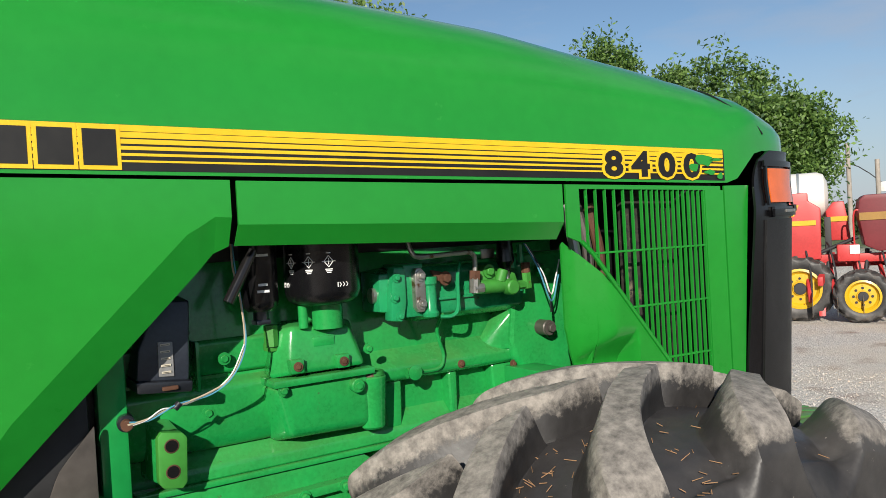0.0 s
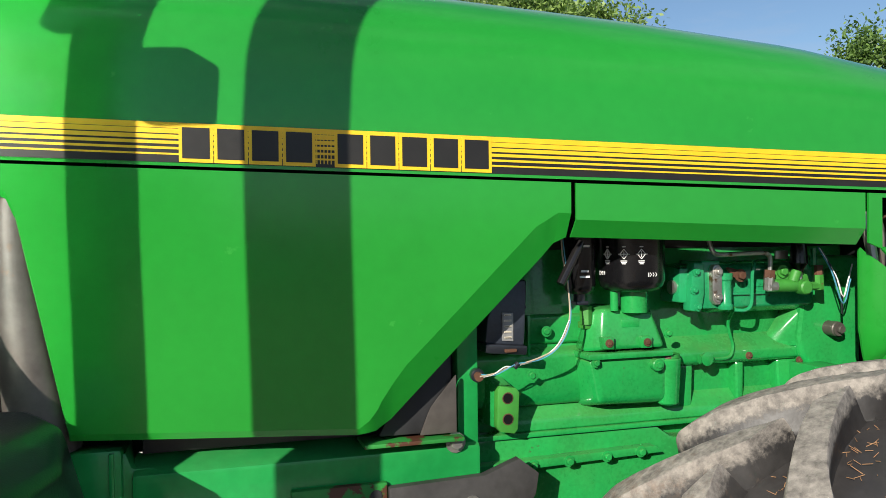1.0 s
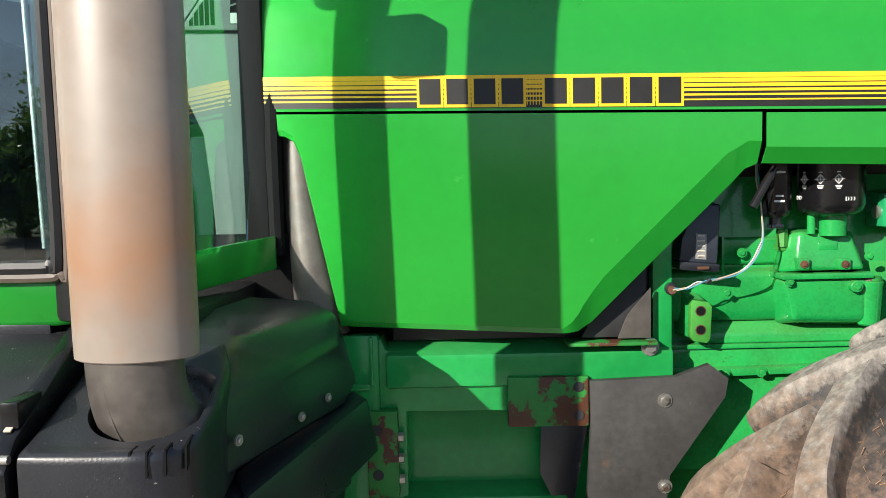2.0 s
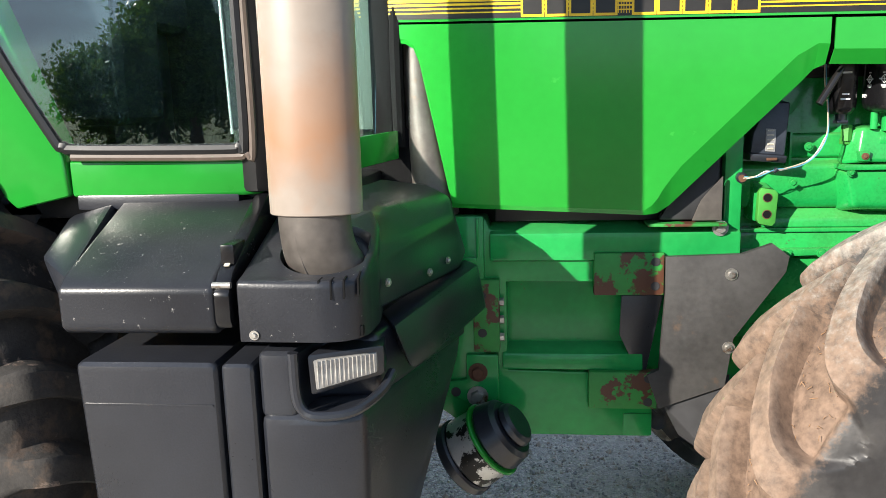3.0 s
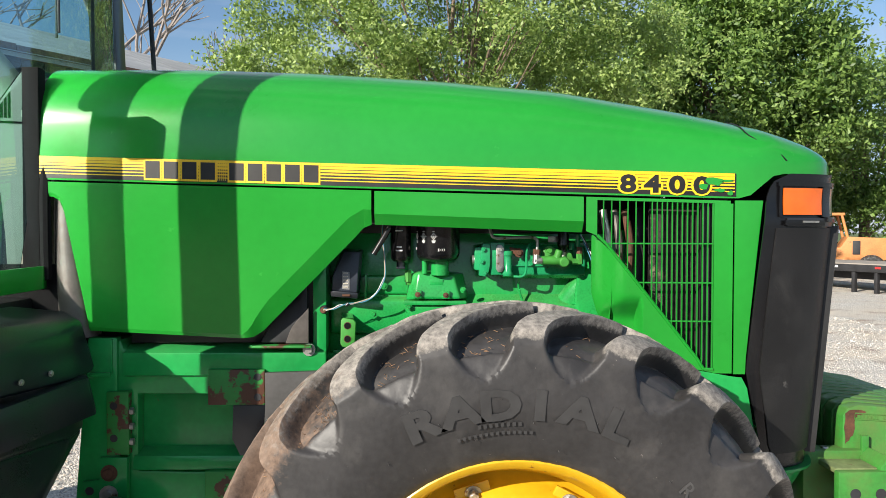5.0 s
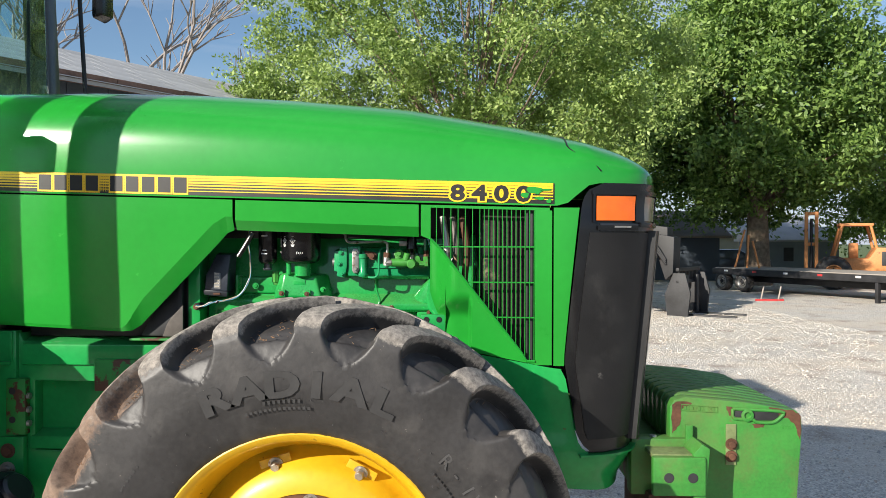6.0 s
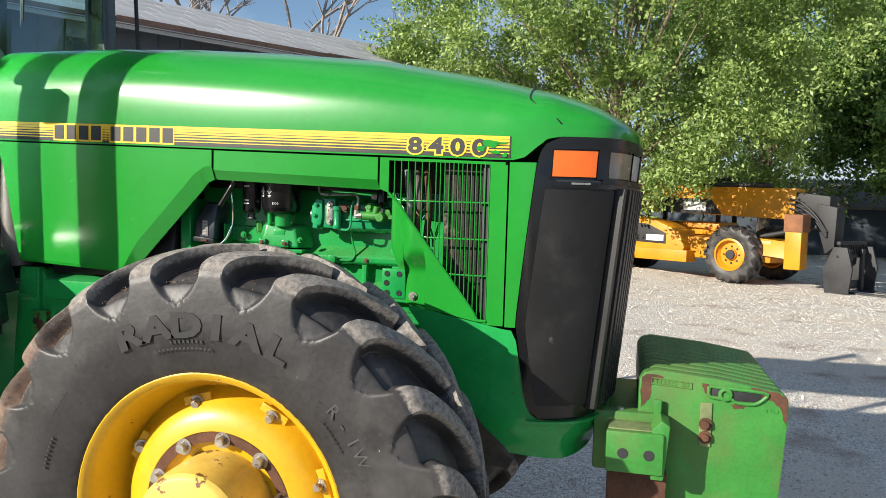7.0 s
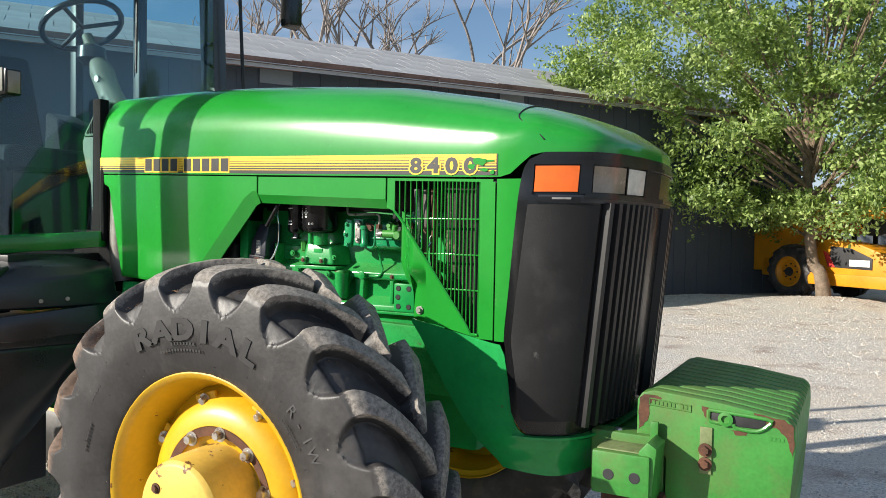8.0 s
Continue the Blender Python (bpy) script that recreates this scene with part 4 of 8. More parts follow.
for k in range(46):
    a = math.tau * k / 46
    rr = 0.452 + 0.028 * ((k * 7) % 5)
    p = FW + Vector((rr * math.cos(a), -0.2135, rr * math.sin(a)))
    part("rubber_hair", rod(p, p + Vector((0.001, -0.006, -0.002)), 0.0013, 0.0008, 5), RELIEF, tyre, smooth=False)
# dry straw stuck in the hollows of the tread
STRAW = surface("dry_straw", (0.30, 0.17, 0.085), 0.85, vary=0.3, scale=30, grain=90, bump=0)
rng = random.Random(5)
straw = bmesh.new()
for k in range(430):
    a = radians(rng.gauss(128, 26))
    y = rng.uniform(-0.20, -0.01)
    r = 0.7005 - 0.035 * smooth_step(0.08, 0.2, -y)
    c = FW + Vector((r * math.cos(a), y, r * math.sin(a)))
    w = Vector((rng.uniform(-1, 1) * math.sin(a), rng.uniform(-1, 1), -rng.uniform(-1, 1) * math.cos(a))).normalized() * rng.uniform(0.002, 0.008)
    add(straw, rod(c - w, c + w + Vector((math.cos(a), 0, math.sin(a))) * 0.003, 0.0006, 0.0005, 4))
part("straw", straw, STRAW, tyre, smooth=False)["kind"] = "stuff"

# far front wheel, mirrored across the tractor
far_at = Vector((FW.x, 2 * MID - FW.y, FW.z))
far_wheel = part("front_wheel", turned([(0.38, -0.15), (0.415, -0.178), (0.408, -0.182), (0.37, -0.10), (0.345, 0.0), (0.345, 0.10), (0.41, 0.178), (0.39, 0.14)], far_at, "y", 48, cap=False), YELLOW, tractor, "yellow steel rim in a worn lugged tyre")
part("tyre", tyre_bm(0.762, 0.43, 0.405, 20, 0.062, far_at, 0.33, 0.1, 14, 20), [RUBBER, LUG], far_wheel, "black lugged farm tyre")
part("wheel_disc", turned([(0.36, 0.02), (0.30, 0.07), (0.22, 0.09), (0.0, 0.09), (0.0, 0.05), (0.30, 0.03)], far_at, "y", 48, cap=False), YELLOW, far_wheel)
part("front_axle", add(rod((FW.x, FW.y + 0.05, FW.z), (FW.x, far_at.y - 0.05, FW.z), 0.085), box(FW.x - 0.12, FW.x + 0.12, 0.0, 2 * MID, 0.62, 0.92, 0.03)), GREEN_WORN, tractor, "green front axle")

# rear wheel, of which the tread shows past the steps
RW = Vector((-2.10, -0.43, 0.955))
rear_wheel = part("rear_wheel", turned([(0.50, -0.20), (0.56, -0.24), (0.55, -0.25), (0.52, -0.2), (0.48, 0.0), (0.52, 0.2), (0.56, 0.24), (0.5, 0.2)], RW, "y", 48, cap=False), YELLOW, tractor, "yellow rear rim in a large lugged tyre")
part("tyre", tyre_bm(0.960, 0.52, 0.54, 30, 0.060, RW, 0.16, 0.03, 24, 36), [REAR_LUG, REAR_LUG], rear_wheel, "large black rear tyre with muddy bars", angle=38)
part("wheel_disc", turned([(0.53, -0.02), (0.42, -0.06), (0.25, -0.06), (0.25, -0.12), (0.0, -0.12), (0.0, 0.0), (0.50, 0.02)], RW, "y", 48, cap=False), YELLOW, rear_wheel)
rear_far = Vector((RW.x, 2 * MID - RW.y, RW.z))
rear_wheel2 = part("rear_wheel", turned([(0.50, -0.20), (0.56, -0.24), (0.48, 0.0), (0.56, 0.24), (0.5, 0.2)], rear_far, "y", 48, cap=False), YELLOW, tractor, "yellow rear rim in a large lugged tyre")
part("tyre", tyre_bm(0.955, 0.52, 0.54, 23, 0.055, rear_far, 0.30, 0.0, 12, 18), [RUBBER, LUG], rear_wheel2, "large black rear tyre")
part("rear_axle", add(rod((RW.x, RW.y, RW.z), (RW.x, rear_far.y, RW.z), 0.12), box(RW.x - 0.3, -0.80, -0.0, 2 * MID, 0.72, 1.25, 0.05)), GREEN_WORN, tractor, "green rear axle housing and gearbox")

# ---- engine bay ----
EY = 0.130      # face of the block
block = part("engine_block", box(0.335, 1.36, EY, 2 * MID - EY, 1.12, 1.76, 0.012), GREEN_CAST, tractor, "green painted cast-iron engine block, grimy")
part("sump", prism([(0.33, 1.340), (0.80, 1.338), (0.84, 1.310), (1.36, 1.295), (1.36, 1.04), (0.36, 1.04)], "y", EY - 0.034, 2 * MID - EY + 0.034, 0.012), GREEN_CAST, block, "green sump with a flanged joint")
part("joint_flange", box(0.36, 1.34, EY - 0.042, EY, 1.338, 1.349, 0.003), GREEN_CAST, block)
part("sump_step", prism([(0.36, 1.292), (0.78, 1.300), (0.80, 1.283), (0.36, 1.272)], "y", EY - 0.060, EY - 0.02, 0.004), GREEN_CAST, block)
for x, z in ((0.48, 1.290), (0.565, 1.291), (0.657, 1.293), (0.742, 1.296)):
    part("flange_bolt", bolt((x, EY - 0.060, z - 0.006), (0, -1, 0), 0.0085, 0.010), GREEN_CAST, block)


def swept(profile, x0, x1, bev=0.006):
    """A rail along the engine, drawn as (y, z) pairs."""
    return prism(profile, "x", x0, x1, bev, 3)


# oil gallery with its sloping top, stepped water jacket and the recessed panels below
part("cast_rail", swept([(EY + 0.004, 1.538), (EY - 0.038, 1.508), (EY - 0.046, 1.500), (EY - 0.046, 1.478), (EY - 0.030, 1.470), (EY + 0.004, 1.466)], 0.800, 1.215), GREEN_CAST, block)
part("jacket_step", swept([(EY + 0.004, 1.602), (EY - 0.012, 1.596), (EY - 0.012, 1.538), (EY + 0.004, 1.532)], 0.350, 0.64, 0.005), GREEN_CAST, block)
part("jacket_step", swept([(EY + 0.004, 1.530), (EY - 0.026, 1.515), (EY - 0.030, 1.430), (EY - 0.018, 1.402), (EY + 0.004, 1.398)], 0.350, 0.63, 0.010), GREEN_CAST, block)
part("lower_ledge", swept([(EY + 0.004, 1.408), (EY - 0.034, 1.372), (EY - 0.038, 1.350), (EY + 0.004, 1.346)], 0.42, 1.30, 0.006), GREEN_CAST, block)
for x, w in ((0.878, 0.024), (1.030, 0.012), (1.165, 0.030)):
    part("cast_rib", prism([(x - w, 1.474), (x + w, 1.474), (x + w * 0.8, 1.37), (x - w * 0.8, 1.37)], "y", EY - 0.030, EY + 0.01, 0.010, 3), GREEN_CAST, block)
part("end_column", prism([(1.150, 1.720), (1.36, 1.720), (1.36, 1.30), (1.205, 1.34), (1.205, 1.452), (1.178, 1.480), (1.172, 1.530), (1.182, 1.60), (1.172, 1.645)], "y", EY - 0.062, EY + 0.01, 0.016, 3), GREEN_CAST, block, "green engine end plate with rounded edges")
part("column_web", hull([(1.10, EY, 1.50), (1.19, EY, 1.50), (1.19, EY, 1.62), (1.19, EY - 0.055, 1.50), (1.19, EY - 0.055, 1.60), (1.13, EY - 0.03, 1.50)], 0.010, 3), GREEN_CAST, block)
for x, z, d in ((1.042, 1.487, 0.046), (1.182, 1.469, 0.050)):
    part("core_plug", bolt((x, EY - d, z), (0, -1, 0), 0.006, 0.004), RUST, block)
for x, z in ((0.530, 1.565), (0.495, 1.470)):
    part("core_plug", bolt((x, EY - 0.026, z), (0, -1, 0), 0.008, 0.004), GREEN_CAST, block)
# filter head: a cowl-shaped casting over a broad lower boss
part("filter_head", hull([(0.655, EY, 1.622), (0.800, EY, 1.610), (0.648, 0.055, 1.614), (0.762, 0.055, 1.604), (0.612, EY, 1.520), (0.822, EY, 1.520), (0.634, 0.040, 1.526), (0.786, 0.040, 1.526), (0.616, 0.085, 1.606), (0.604, 0.075, 1.520)], 0.009, 3), GREEN_CAST, block, "green filter head casting")
part("head_mark", box(0.685, 0.728, 0.0475, 0.052, 1.572, 1.590, 0.001), GREEN_CAST, block)
part("filter_flange", box(0.598, 0.806, 0.034, EY, 1.506, 1.520, 0.004), GREEN_CAST, block)
part("filter_boss", hull([(0.604, 0.046, 1.507), (0.800, 0.046, 1.507), (0.632, 0.052, 1.408), (0.800, 0.052, 1.404), (0.596, EY, 1.507), (0.835, EY, 1.507), (0.612, EY, 1.388), (0.812, EY, 1.380)], 0.016, 3), GREEN_CAST, block)
part("round_boss", rod((0.812, 0.070, 1.392), (0.812, 0.070, 1.498), 0.024, 0.031, 24, 0.004), GREEN_CAST, block)
part("boss_cup", turned([(0.0, 1.5015), (0.016, 1.5015), (0.019, 1.506), (0.027, 1.506), (0.029, 1.498)], (0.812, 0.070, 0), "z", 28), GREEN_RUST, block)
part("boss_plug", add(rod((0.766, 0.030, 1.488), (0.766, 0.06, 1.488), 0.014, bev=0.002), rod((0.766, 0.026, 1.488), (0.766, 0.032, 1.488), 0.007, seg=6)), GREEN_CAST, block)
for x, z in ((0.644, 1.542), (0.737, 1.540)):
    part("square_pad", box(x - 0.013, x + 0.013, 0.030, 0.06, z - 0.013, z + 0.013, 0.003), GREEN_CAST, block)
    part("rusty_bolt", bolt((x, 0.030, z), (0, -1, 0), 0.006, 0.003), RUST, block)
for x, z in ((0.616, 1.500), (0.795, 1.556)):
    part("head_bolt", bolt((x, 0.040, z), (0, -1, 0), 0.007, 0.007), GREEN_CAST, block)
part("side_nut", add(rod((0.612, 0.075, 1.580), (0.612, 0.075, 1.620), 0.013, seg=6), box(0.604, 0.624, 0.07, 0.10, 1.570, 1.585, 0.003)), LIME, block)
# spin-on filters
OIL = Vector((0.712, 0.052, 0))
oil = part("oil_filter", turned([(0.0, 1.650), (0.040, 1.651), (0.058, 1.655), (0.068, 1.664), (0.072, 1.678), (0.072, 1.81), (0.0, 1.81)], OIL, "z", 48), PLASTIC_SMOOTH, tractor, "large black spin-on oil filter with white print")
part("filter_neck", rod(OIL + Vector((-0.045, -0.004, 1.610)), OIL + Vector((-0.045, -0.004, 1.652)), 0.009), GREEN_CAST, oil)
part("filter_seat", rod(OIL + Vector((0.006, 0, 1.605)), OIL + Vector((0.006, 0, 1.652)), 0.030), GREEN_CAST, oil)
for deg, z, kind in ((-163, 1.734, 0), (-132, 1.734, 0), (-103, 1.734, 0), (-178, 1.693, 1), (-83, 1.690, 2)):
    a = radians(deg)
    m = Matrix.Translation(OIL + Vector((0.0726 * math.cos(a), 0.0726 * math.sin(a), z))) @ pose(0, 0, 0, 0, 0, deg + 90)
    bm = bmesh.new()
    if kind == 0:
        sq = [(0.0085, 0), (0, 0.0105), (-0.0085, 0), (0, -0.0105)]
        for (x0, z0), (x1, z1) in zip(sq, sq[1:] + sq[:1]):
            add(bm, tube([(x0, 0, z0), (x1, 0, z1)], 0.0008, 5, rough=False))
        add(bm, tube([(-0.0125, 0, 0), (0.0125, 0, 0)], 0.0007, 5, rough=False))
        add(bm, tube([(0, 0, -0.006), (0, 0, 0.006)], 0.0007, 5, rough=False))
        for q, w in ((0.0155, 0.004), (-0.0145, 0.007), (-0.0175, 0.006), (-0.0205, 0.004)):
            add(bm, box(-w, w, -0.0004, 0.0004, q - 0.0009, q + 0.0009, 0))
    else:
        for q in range(3):
            add(bm, tube([(q * 0.007 - 0.006, 0, -0.004), (q * 0.007 - 0.003, 0, 0), (q * 0.007 - 0.006, 0, 0.004)], 0.0009, 5, rough=False))
        add(bm, box(-0.011, -0.009, -0.0004, 0.0004, -0.0045, 0.0045, 0))
    part("printed_mark", moved(bm, m), WHITE, oil, smooth=False)
FUEL = Vector((0.588, 0.055, 0))
fuel = part("fuel_filter", turned([(0.0, 1.648), (0.024, 1.650), (0.032, 1.658), (0.034, 1.668), (0.034, 1.81), (0.0, 1.81)], FUEL, "z", 32), PLASTIC_SMOOTH, tractor, "slim black fuel filter")
for z, w in ((1.752, 0.012), (1.699, 0.008), (1.687, 0.011)):
    a = radians(-98)
    part("printed_mark", moved(box(-w, w, -0.0005, 0.0005, -0.0022, 0.0022, 0), Matrix.Translation(FUEL + Vector((0.0345 * math.cos(a), 0.0345 * math.sin(a), z))) @ pose(0, 0, 0, 0, 0, -8)), WHITE, fuel, smooth=False)
part("drain_cock", add(rod(FUEL + Vector((0, 0, 1.632)), FUEL + Vector((0, 0, 1.65)), 0.014), box(0.574, 0.602, 0.04, 0.07, 1.625, 1.634, 0.003)), PLASTIC, fuel)
part("loose_tube", tube([(0.552, -0.020, 1.762), (0.540, -0.024, 1.738), (0.503, -0.030, 1.676)], 0.0098, 14), surface("shiny_rubber", (0.012, 0.011, 0.011), 0.16, vary=0.2, bump=0.02), tractor, "shiny black rubber breather tube")
# fluid bottle: ribbed shoulder, body with a pale level window, stepped foot
bottle = part("coolant_bottle", hull([(0.362, 0.030, 1.556), (0.446, 0.026, 1.548), (0.366, 0.030, 1.606), (0.448, 0.026, 1.622), (0.402, 0.040, 1.684), (0.456, 0.036, 1.682), (0.362, 0.11, 1.556), (0.448, 0.11, 1.548), (0.39, 0.11, 1.69), (0.458, 0.11, 1.688)], 0.012, 3), surface("dusty_bottle", (0.030, 0.036, 0.050), 0.38, vary=0.25, scale=9, grain=120, bump=0.1, spots=(0.09, 0.09, 0.095), spot_at=0.56, spot_scale=9, spot_soft=0.2), tractor, "grey-black plastic fluid bottle with a pale level scale")
part("bottle_collar", hull([(0.402, 0.030, 1.626), (0.452, 0.026, 1.624), (0.404, 0.036, 1.632), (0.453, 0.032, 1.632), (0.404, 0.10, 1.632), (0.453, 0.10, 1.632)], 0.003), PLASTIC, bottle)
part("level_window", hull([(0.397, 0.0245, 1.618), (0.421, 0.0235, 1.616), (0.397, 0.0255, 1.560), (0.421, 0.0245, 1.558), (0.397, 0.034, 1.618), (0.421, 0.034, 1.616), (0.397, 0.034, 1.560), (0.421, 0.034, 1.558)], 0.001), surface("clouded_window", (0.25, 0.25, 0.25), 0.3, vary=0.2, scale=30, bump=0.05), bottle, "clouded level window")
for q in range(5):
    part("level_mark", box(0.401 - 0.001 * (q % 2), 0.416, 0.0222, 0.0240, 1.565 + q * 0.0115, 1.5685 + q * 0.0115, 0), CREAM, bottle, smooth=False)
    part("scale_print", box(0.402, 0.414, 0.0218, 0.0226, 1.566 + q * 0.0115, 1.5668 + q * 0.0115, 0), BLACK, bottle, smooth=False)
part("bottle_foot", hull([(0.358, 0.020, 1.556), (0.450, 0.016, 1.548), (0.360, 0.022, 1.536), (0.448, 0.018, 1.528), (0.358, 0.11, 1.556), (0.450, 0.11, 1.548), (0.360, 0.11, 1.536), (0.448, 0.11, 1.528)], 0.005), PLASTIC, bottle)
part("foot_latch", box(0.398, 0.424, 0.012, 0.019, 1.537, 1.544, 0.002), RUST, bottle)
part("bottle_bracket", box(0.468, 0.474, 0.06, EY, 1.518, 1.606, 0.001), GREEN_CAST, block)
# bay post and its sensor lead
part("bay_post", box(0.300, 0.345, 0.030, 0.15, 1.335, 1.70, 0.006), GREEN_WORN, tractor, "green upright post beside the engine")
part("sensor_plug", rod((0.338, 0.010, 1.494), (0.342, 0.05, 1.494), 0.014, bev=0.003), PLASTIC, tractor)
part("sensor_tip", rod((0.337, 0.000, 1.493), (0.338, 0.012, 1.494), 0.009), RUST, tractor)
lead = [(0.338, 0.0, 1.494), (0.367, -0.004, 1.499), (0.392, 0.0, 1.507), (0.417, 0.0, 1.512), (0.471, 0.0, 1.526), (0.510, 0.0, 1.547), (0.536, 0.0, 1.599), (0.535, 0.004, 1.676), (0.527, 0.01, 1.732), (0.529, 0.02, 1.775)]
part("wire", tube(lead, 0.0018, 6), WIRE, tractor, "thin pale wire")
part("wire", tube([(x + 0.002, y - 0.002 + 0.004 * math.sin(i * 2.1), z + 0.0045 * math.cos(i * 2.3)) for i, (x, y, z) in enumerate(lead)], 0.0013, 6), WIRE_BLUE, tractor, "thin blue wire")
part("wire", tube([(x - 0.001, y + 0.003 * math.cos(i * 1.7), z - 0.004 * math.sin(i * 1.9 + 1)) for i, (x, y, z) in enumerate(lead[:7])], 0.0013, 6), WHITE, tractor, "thin white wire")
part("wire_tie", rod((0.412, 0.0, 1.508), (0.421, 0.0, 1.516), 0.006), PLASTIC, tractor)
# lifting bracket with two through holes
brk = part("tow_bracket", prism([(0.389, 1.378), (0.396, 1.368), (0.428, 1.362), (0.436, 1.372), (0.440, 1.448), (0.432, 1.458), (0.398, 1.464), (0.391, 1.456)], "y", 0.040, 0.062, 0.003), LIME, tractor, "green bracket with two rusty bolt holes")
part("bracket_web", hull([(0.376, EY, 1.372), (0.430, EY, 1.366), (0.392, 0.058, 1.372), (0.434, 0.058, 1.366), (0.380, EY, 1.486), (0.420, EY, 1.482), (0.394, 0.058, 1.462), (0.434, 0.058, 1.456)], 0.006), GREEN_CAST, brk)
for z in (1.438, 1.394):
    part("bolt_hole", turned([(0.0125, 0.0394), (0.0112, 0.0386), (0.0108, 0.0390)], (0.413, 0, z), "y", 20), RUST, brk)
    part("hole_depth", rod((0.413, 0.0384, z), (0.413, 0.055, z), 0.0102), DULL_BLACK, brk)
# injection pump and its pipes
PUMP_GREEN = surface("pump_green", (0.016, 0.270, 0.100), 0.28, vary=0.18, scale=12, grain=120, bump=0.2, coat=0.8, spec=0.15, spots=(0.04, 0.10, 0.04), spot_at=0.64, spot_scale=22)
pump = part("fuel_pump", hull([(0.832, 0.052, 1.622), (0.884, 0.046, 1.616), (0.834, 0.052, 1.698), (0.884, 0.046, 1.700), (0.832, EY, 1.62), (0.89, EY, 1.615), (0.832, EY, 1.705), (0.89, EY, 1.71)], 0.006), PUMP_GREEN, tractor, "teal-green fuel injection pump with pipes")
part("pump_flange", prism([(0.846, 1.604), (0.876, 1.600), (0.884, 1.640), (0.884, 1.710), (0.858, 1.712), (0.852, 1.676)], "y", 0.030, 0.060, 0.005), PUMP_GREEN, pump)
part("pump_neck", rod((0.826, 0.075, 1.655), (0.836, 0.075, 1.655), 0.016), STEEL, pump)
for x, z in ((0.862, 1.690), (0.856, 1.650), (0.866, 1.612)):
    part("pump_bolt", bolt((x, 0.030, z), (0, -1, 0), 0.0065, 0.006), PUMP_GREEN, pump)
part("pump_block", box(0.884, 0.932, 0.040, EY, 1.606, 1.715, 0.005), PUMP_GREEN, pump)
part("cover_plate", prism([(0.903, 1.626), (0.910, 1.616), (0.922, 1.616), (0.928, 1.626), (0.928, 1.696), (0.920, 1.706), (0.908, 1.706), (0.903, 1.696)], "y", 0.026, 0.044, 0.003), STEEL, pump, "bare metal cover plate")
for z in (1.690, 1.633):
    part("cover_bolt", bolt((0.916, 0.026, z), (0, -1, 0), 0.0075, 0.007), STEEL, pump)
part("pump_stem", turned([(0.0, 1.604), (0.016, 1.604), (0.018, 1.612), (0.014, 1.618), (0.014, 1.668), (0.017, 1.672), (0.017, 1.686), (0.0, 1.688)], (0.942, 0.036, 0), "z", 24), PUMP_GREEN, pump)
part("banjo_arm", hull([(0.946, 0.030, 1.700), (0.946, 0.045, 1.700), (0.984, 0.030, 1.668), (0.984, 0.045, 1.690), (0.955, 0.030, 1.676), (0.975, 0.030, 1.694)], 0.005), RUST, pump)
part("banjo_bolt", bolt((0.978, 0.030, 1.680), (0, -1, 0), 0.010, 0.009), RUST, pump)
part("pump_body", swept([(EY, 1.712), (0.070, 1.706), (0.058, 1.694), (0.054, 1.640), (0.060, 1.606), (0.085, 1.592), (EY, 1.592)], 0.930, 1.205), PUMP_GREEN, pump)
part("body_ridge", box(0.955, 1.10, 0.048, 0.060, 1.634, 1.640, 0.002), PUMP_GREEN, pump)
for k in range(9):
    part("cast_mark", box(0.995 + k * 0.010, 1.001 + k * 0.010, 0.0525, 0.056, 1.652, 1.660, 0), PUMP_GREEN, pump, smooth=False)
part("fuel_line", tube([(1.030, 0.050, 1.712), (1.012, 0.024, 1.706), (1.003, 0.020, 1.681), (1.000, 0.020, 1.618), (0.986, 0.022, 1.602), (0.962, 0.030, 1.602)], 0.0042, 8), PUMP_GREEN, pump)
part("fuel_line", tube([(0.985, 0.060, 1.604), (0.984, 0.082, 1.570), (0.990, 0.084, 1.540), (0.998, 0.084, 1.514), (0.990, 0.080, 1.492), (0.970, 0.078, 1.485), (0.925, 0.078, 1.486)], 0.0040, 8), GREEN_CAST, pump)
part("line_nut", add(rod((0.898, 0.072, 1.488), (0.930, 0.072, 1.488), 0.011, seg=6), turned([(0.0, 0.068), (0.014, 0.068), (0.016, 0.060), (0.0, 0.056)], (0.912, 0, 1.489), "y", 16)), GREEN_CAST, pump)
part("valve", add(rod((1.046, 0.006, 1.656), (1.130, 0.006, 1.655), 0.015, bev=0.003), rod((1.122, 0.010, 1.651), (1.122, -0.018, 1.651), 0.017, 0.016, 24, bev=0.003)), LIME, pump, "yellow-green control valve")
part("valve_flange", prism([(1.055, 1.690), (1.075, 1.702), (1.110, 1.690), (1.150, 1.680), (1.158, 1.655), (1.140, 1.640), (1.062, 1.640)], "y", 0.012, 0.050, 0.006), LIME, pump)
part("valve_lobe", bolt((1.076, 0.010, 1.688), (0, -1, 0), 0.010, 0.008), LIME, pump)
part("valve_boss", rod((1.100, 0.004, 1.664), (1.108, 0.0, 1.690), 0.012, bev=0.002), LIME, pump)
part("valve_elbow", add(rod((1.050, 0.0, 1.655), (1.026, 0.0, 1.655), 0.012, seg=8), rod((1.030, 0.0, 1.646), (1.032, 0.0, 1.676), 0.0115, seg=8)), STEEL, pump, "bare metal elbow fitting")
part("valve_collar", rod((1.032, 0.0, 1.674), (1.034, 0.0, 1.692), 0.0125, seg=6), RUST, pump)
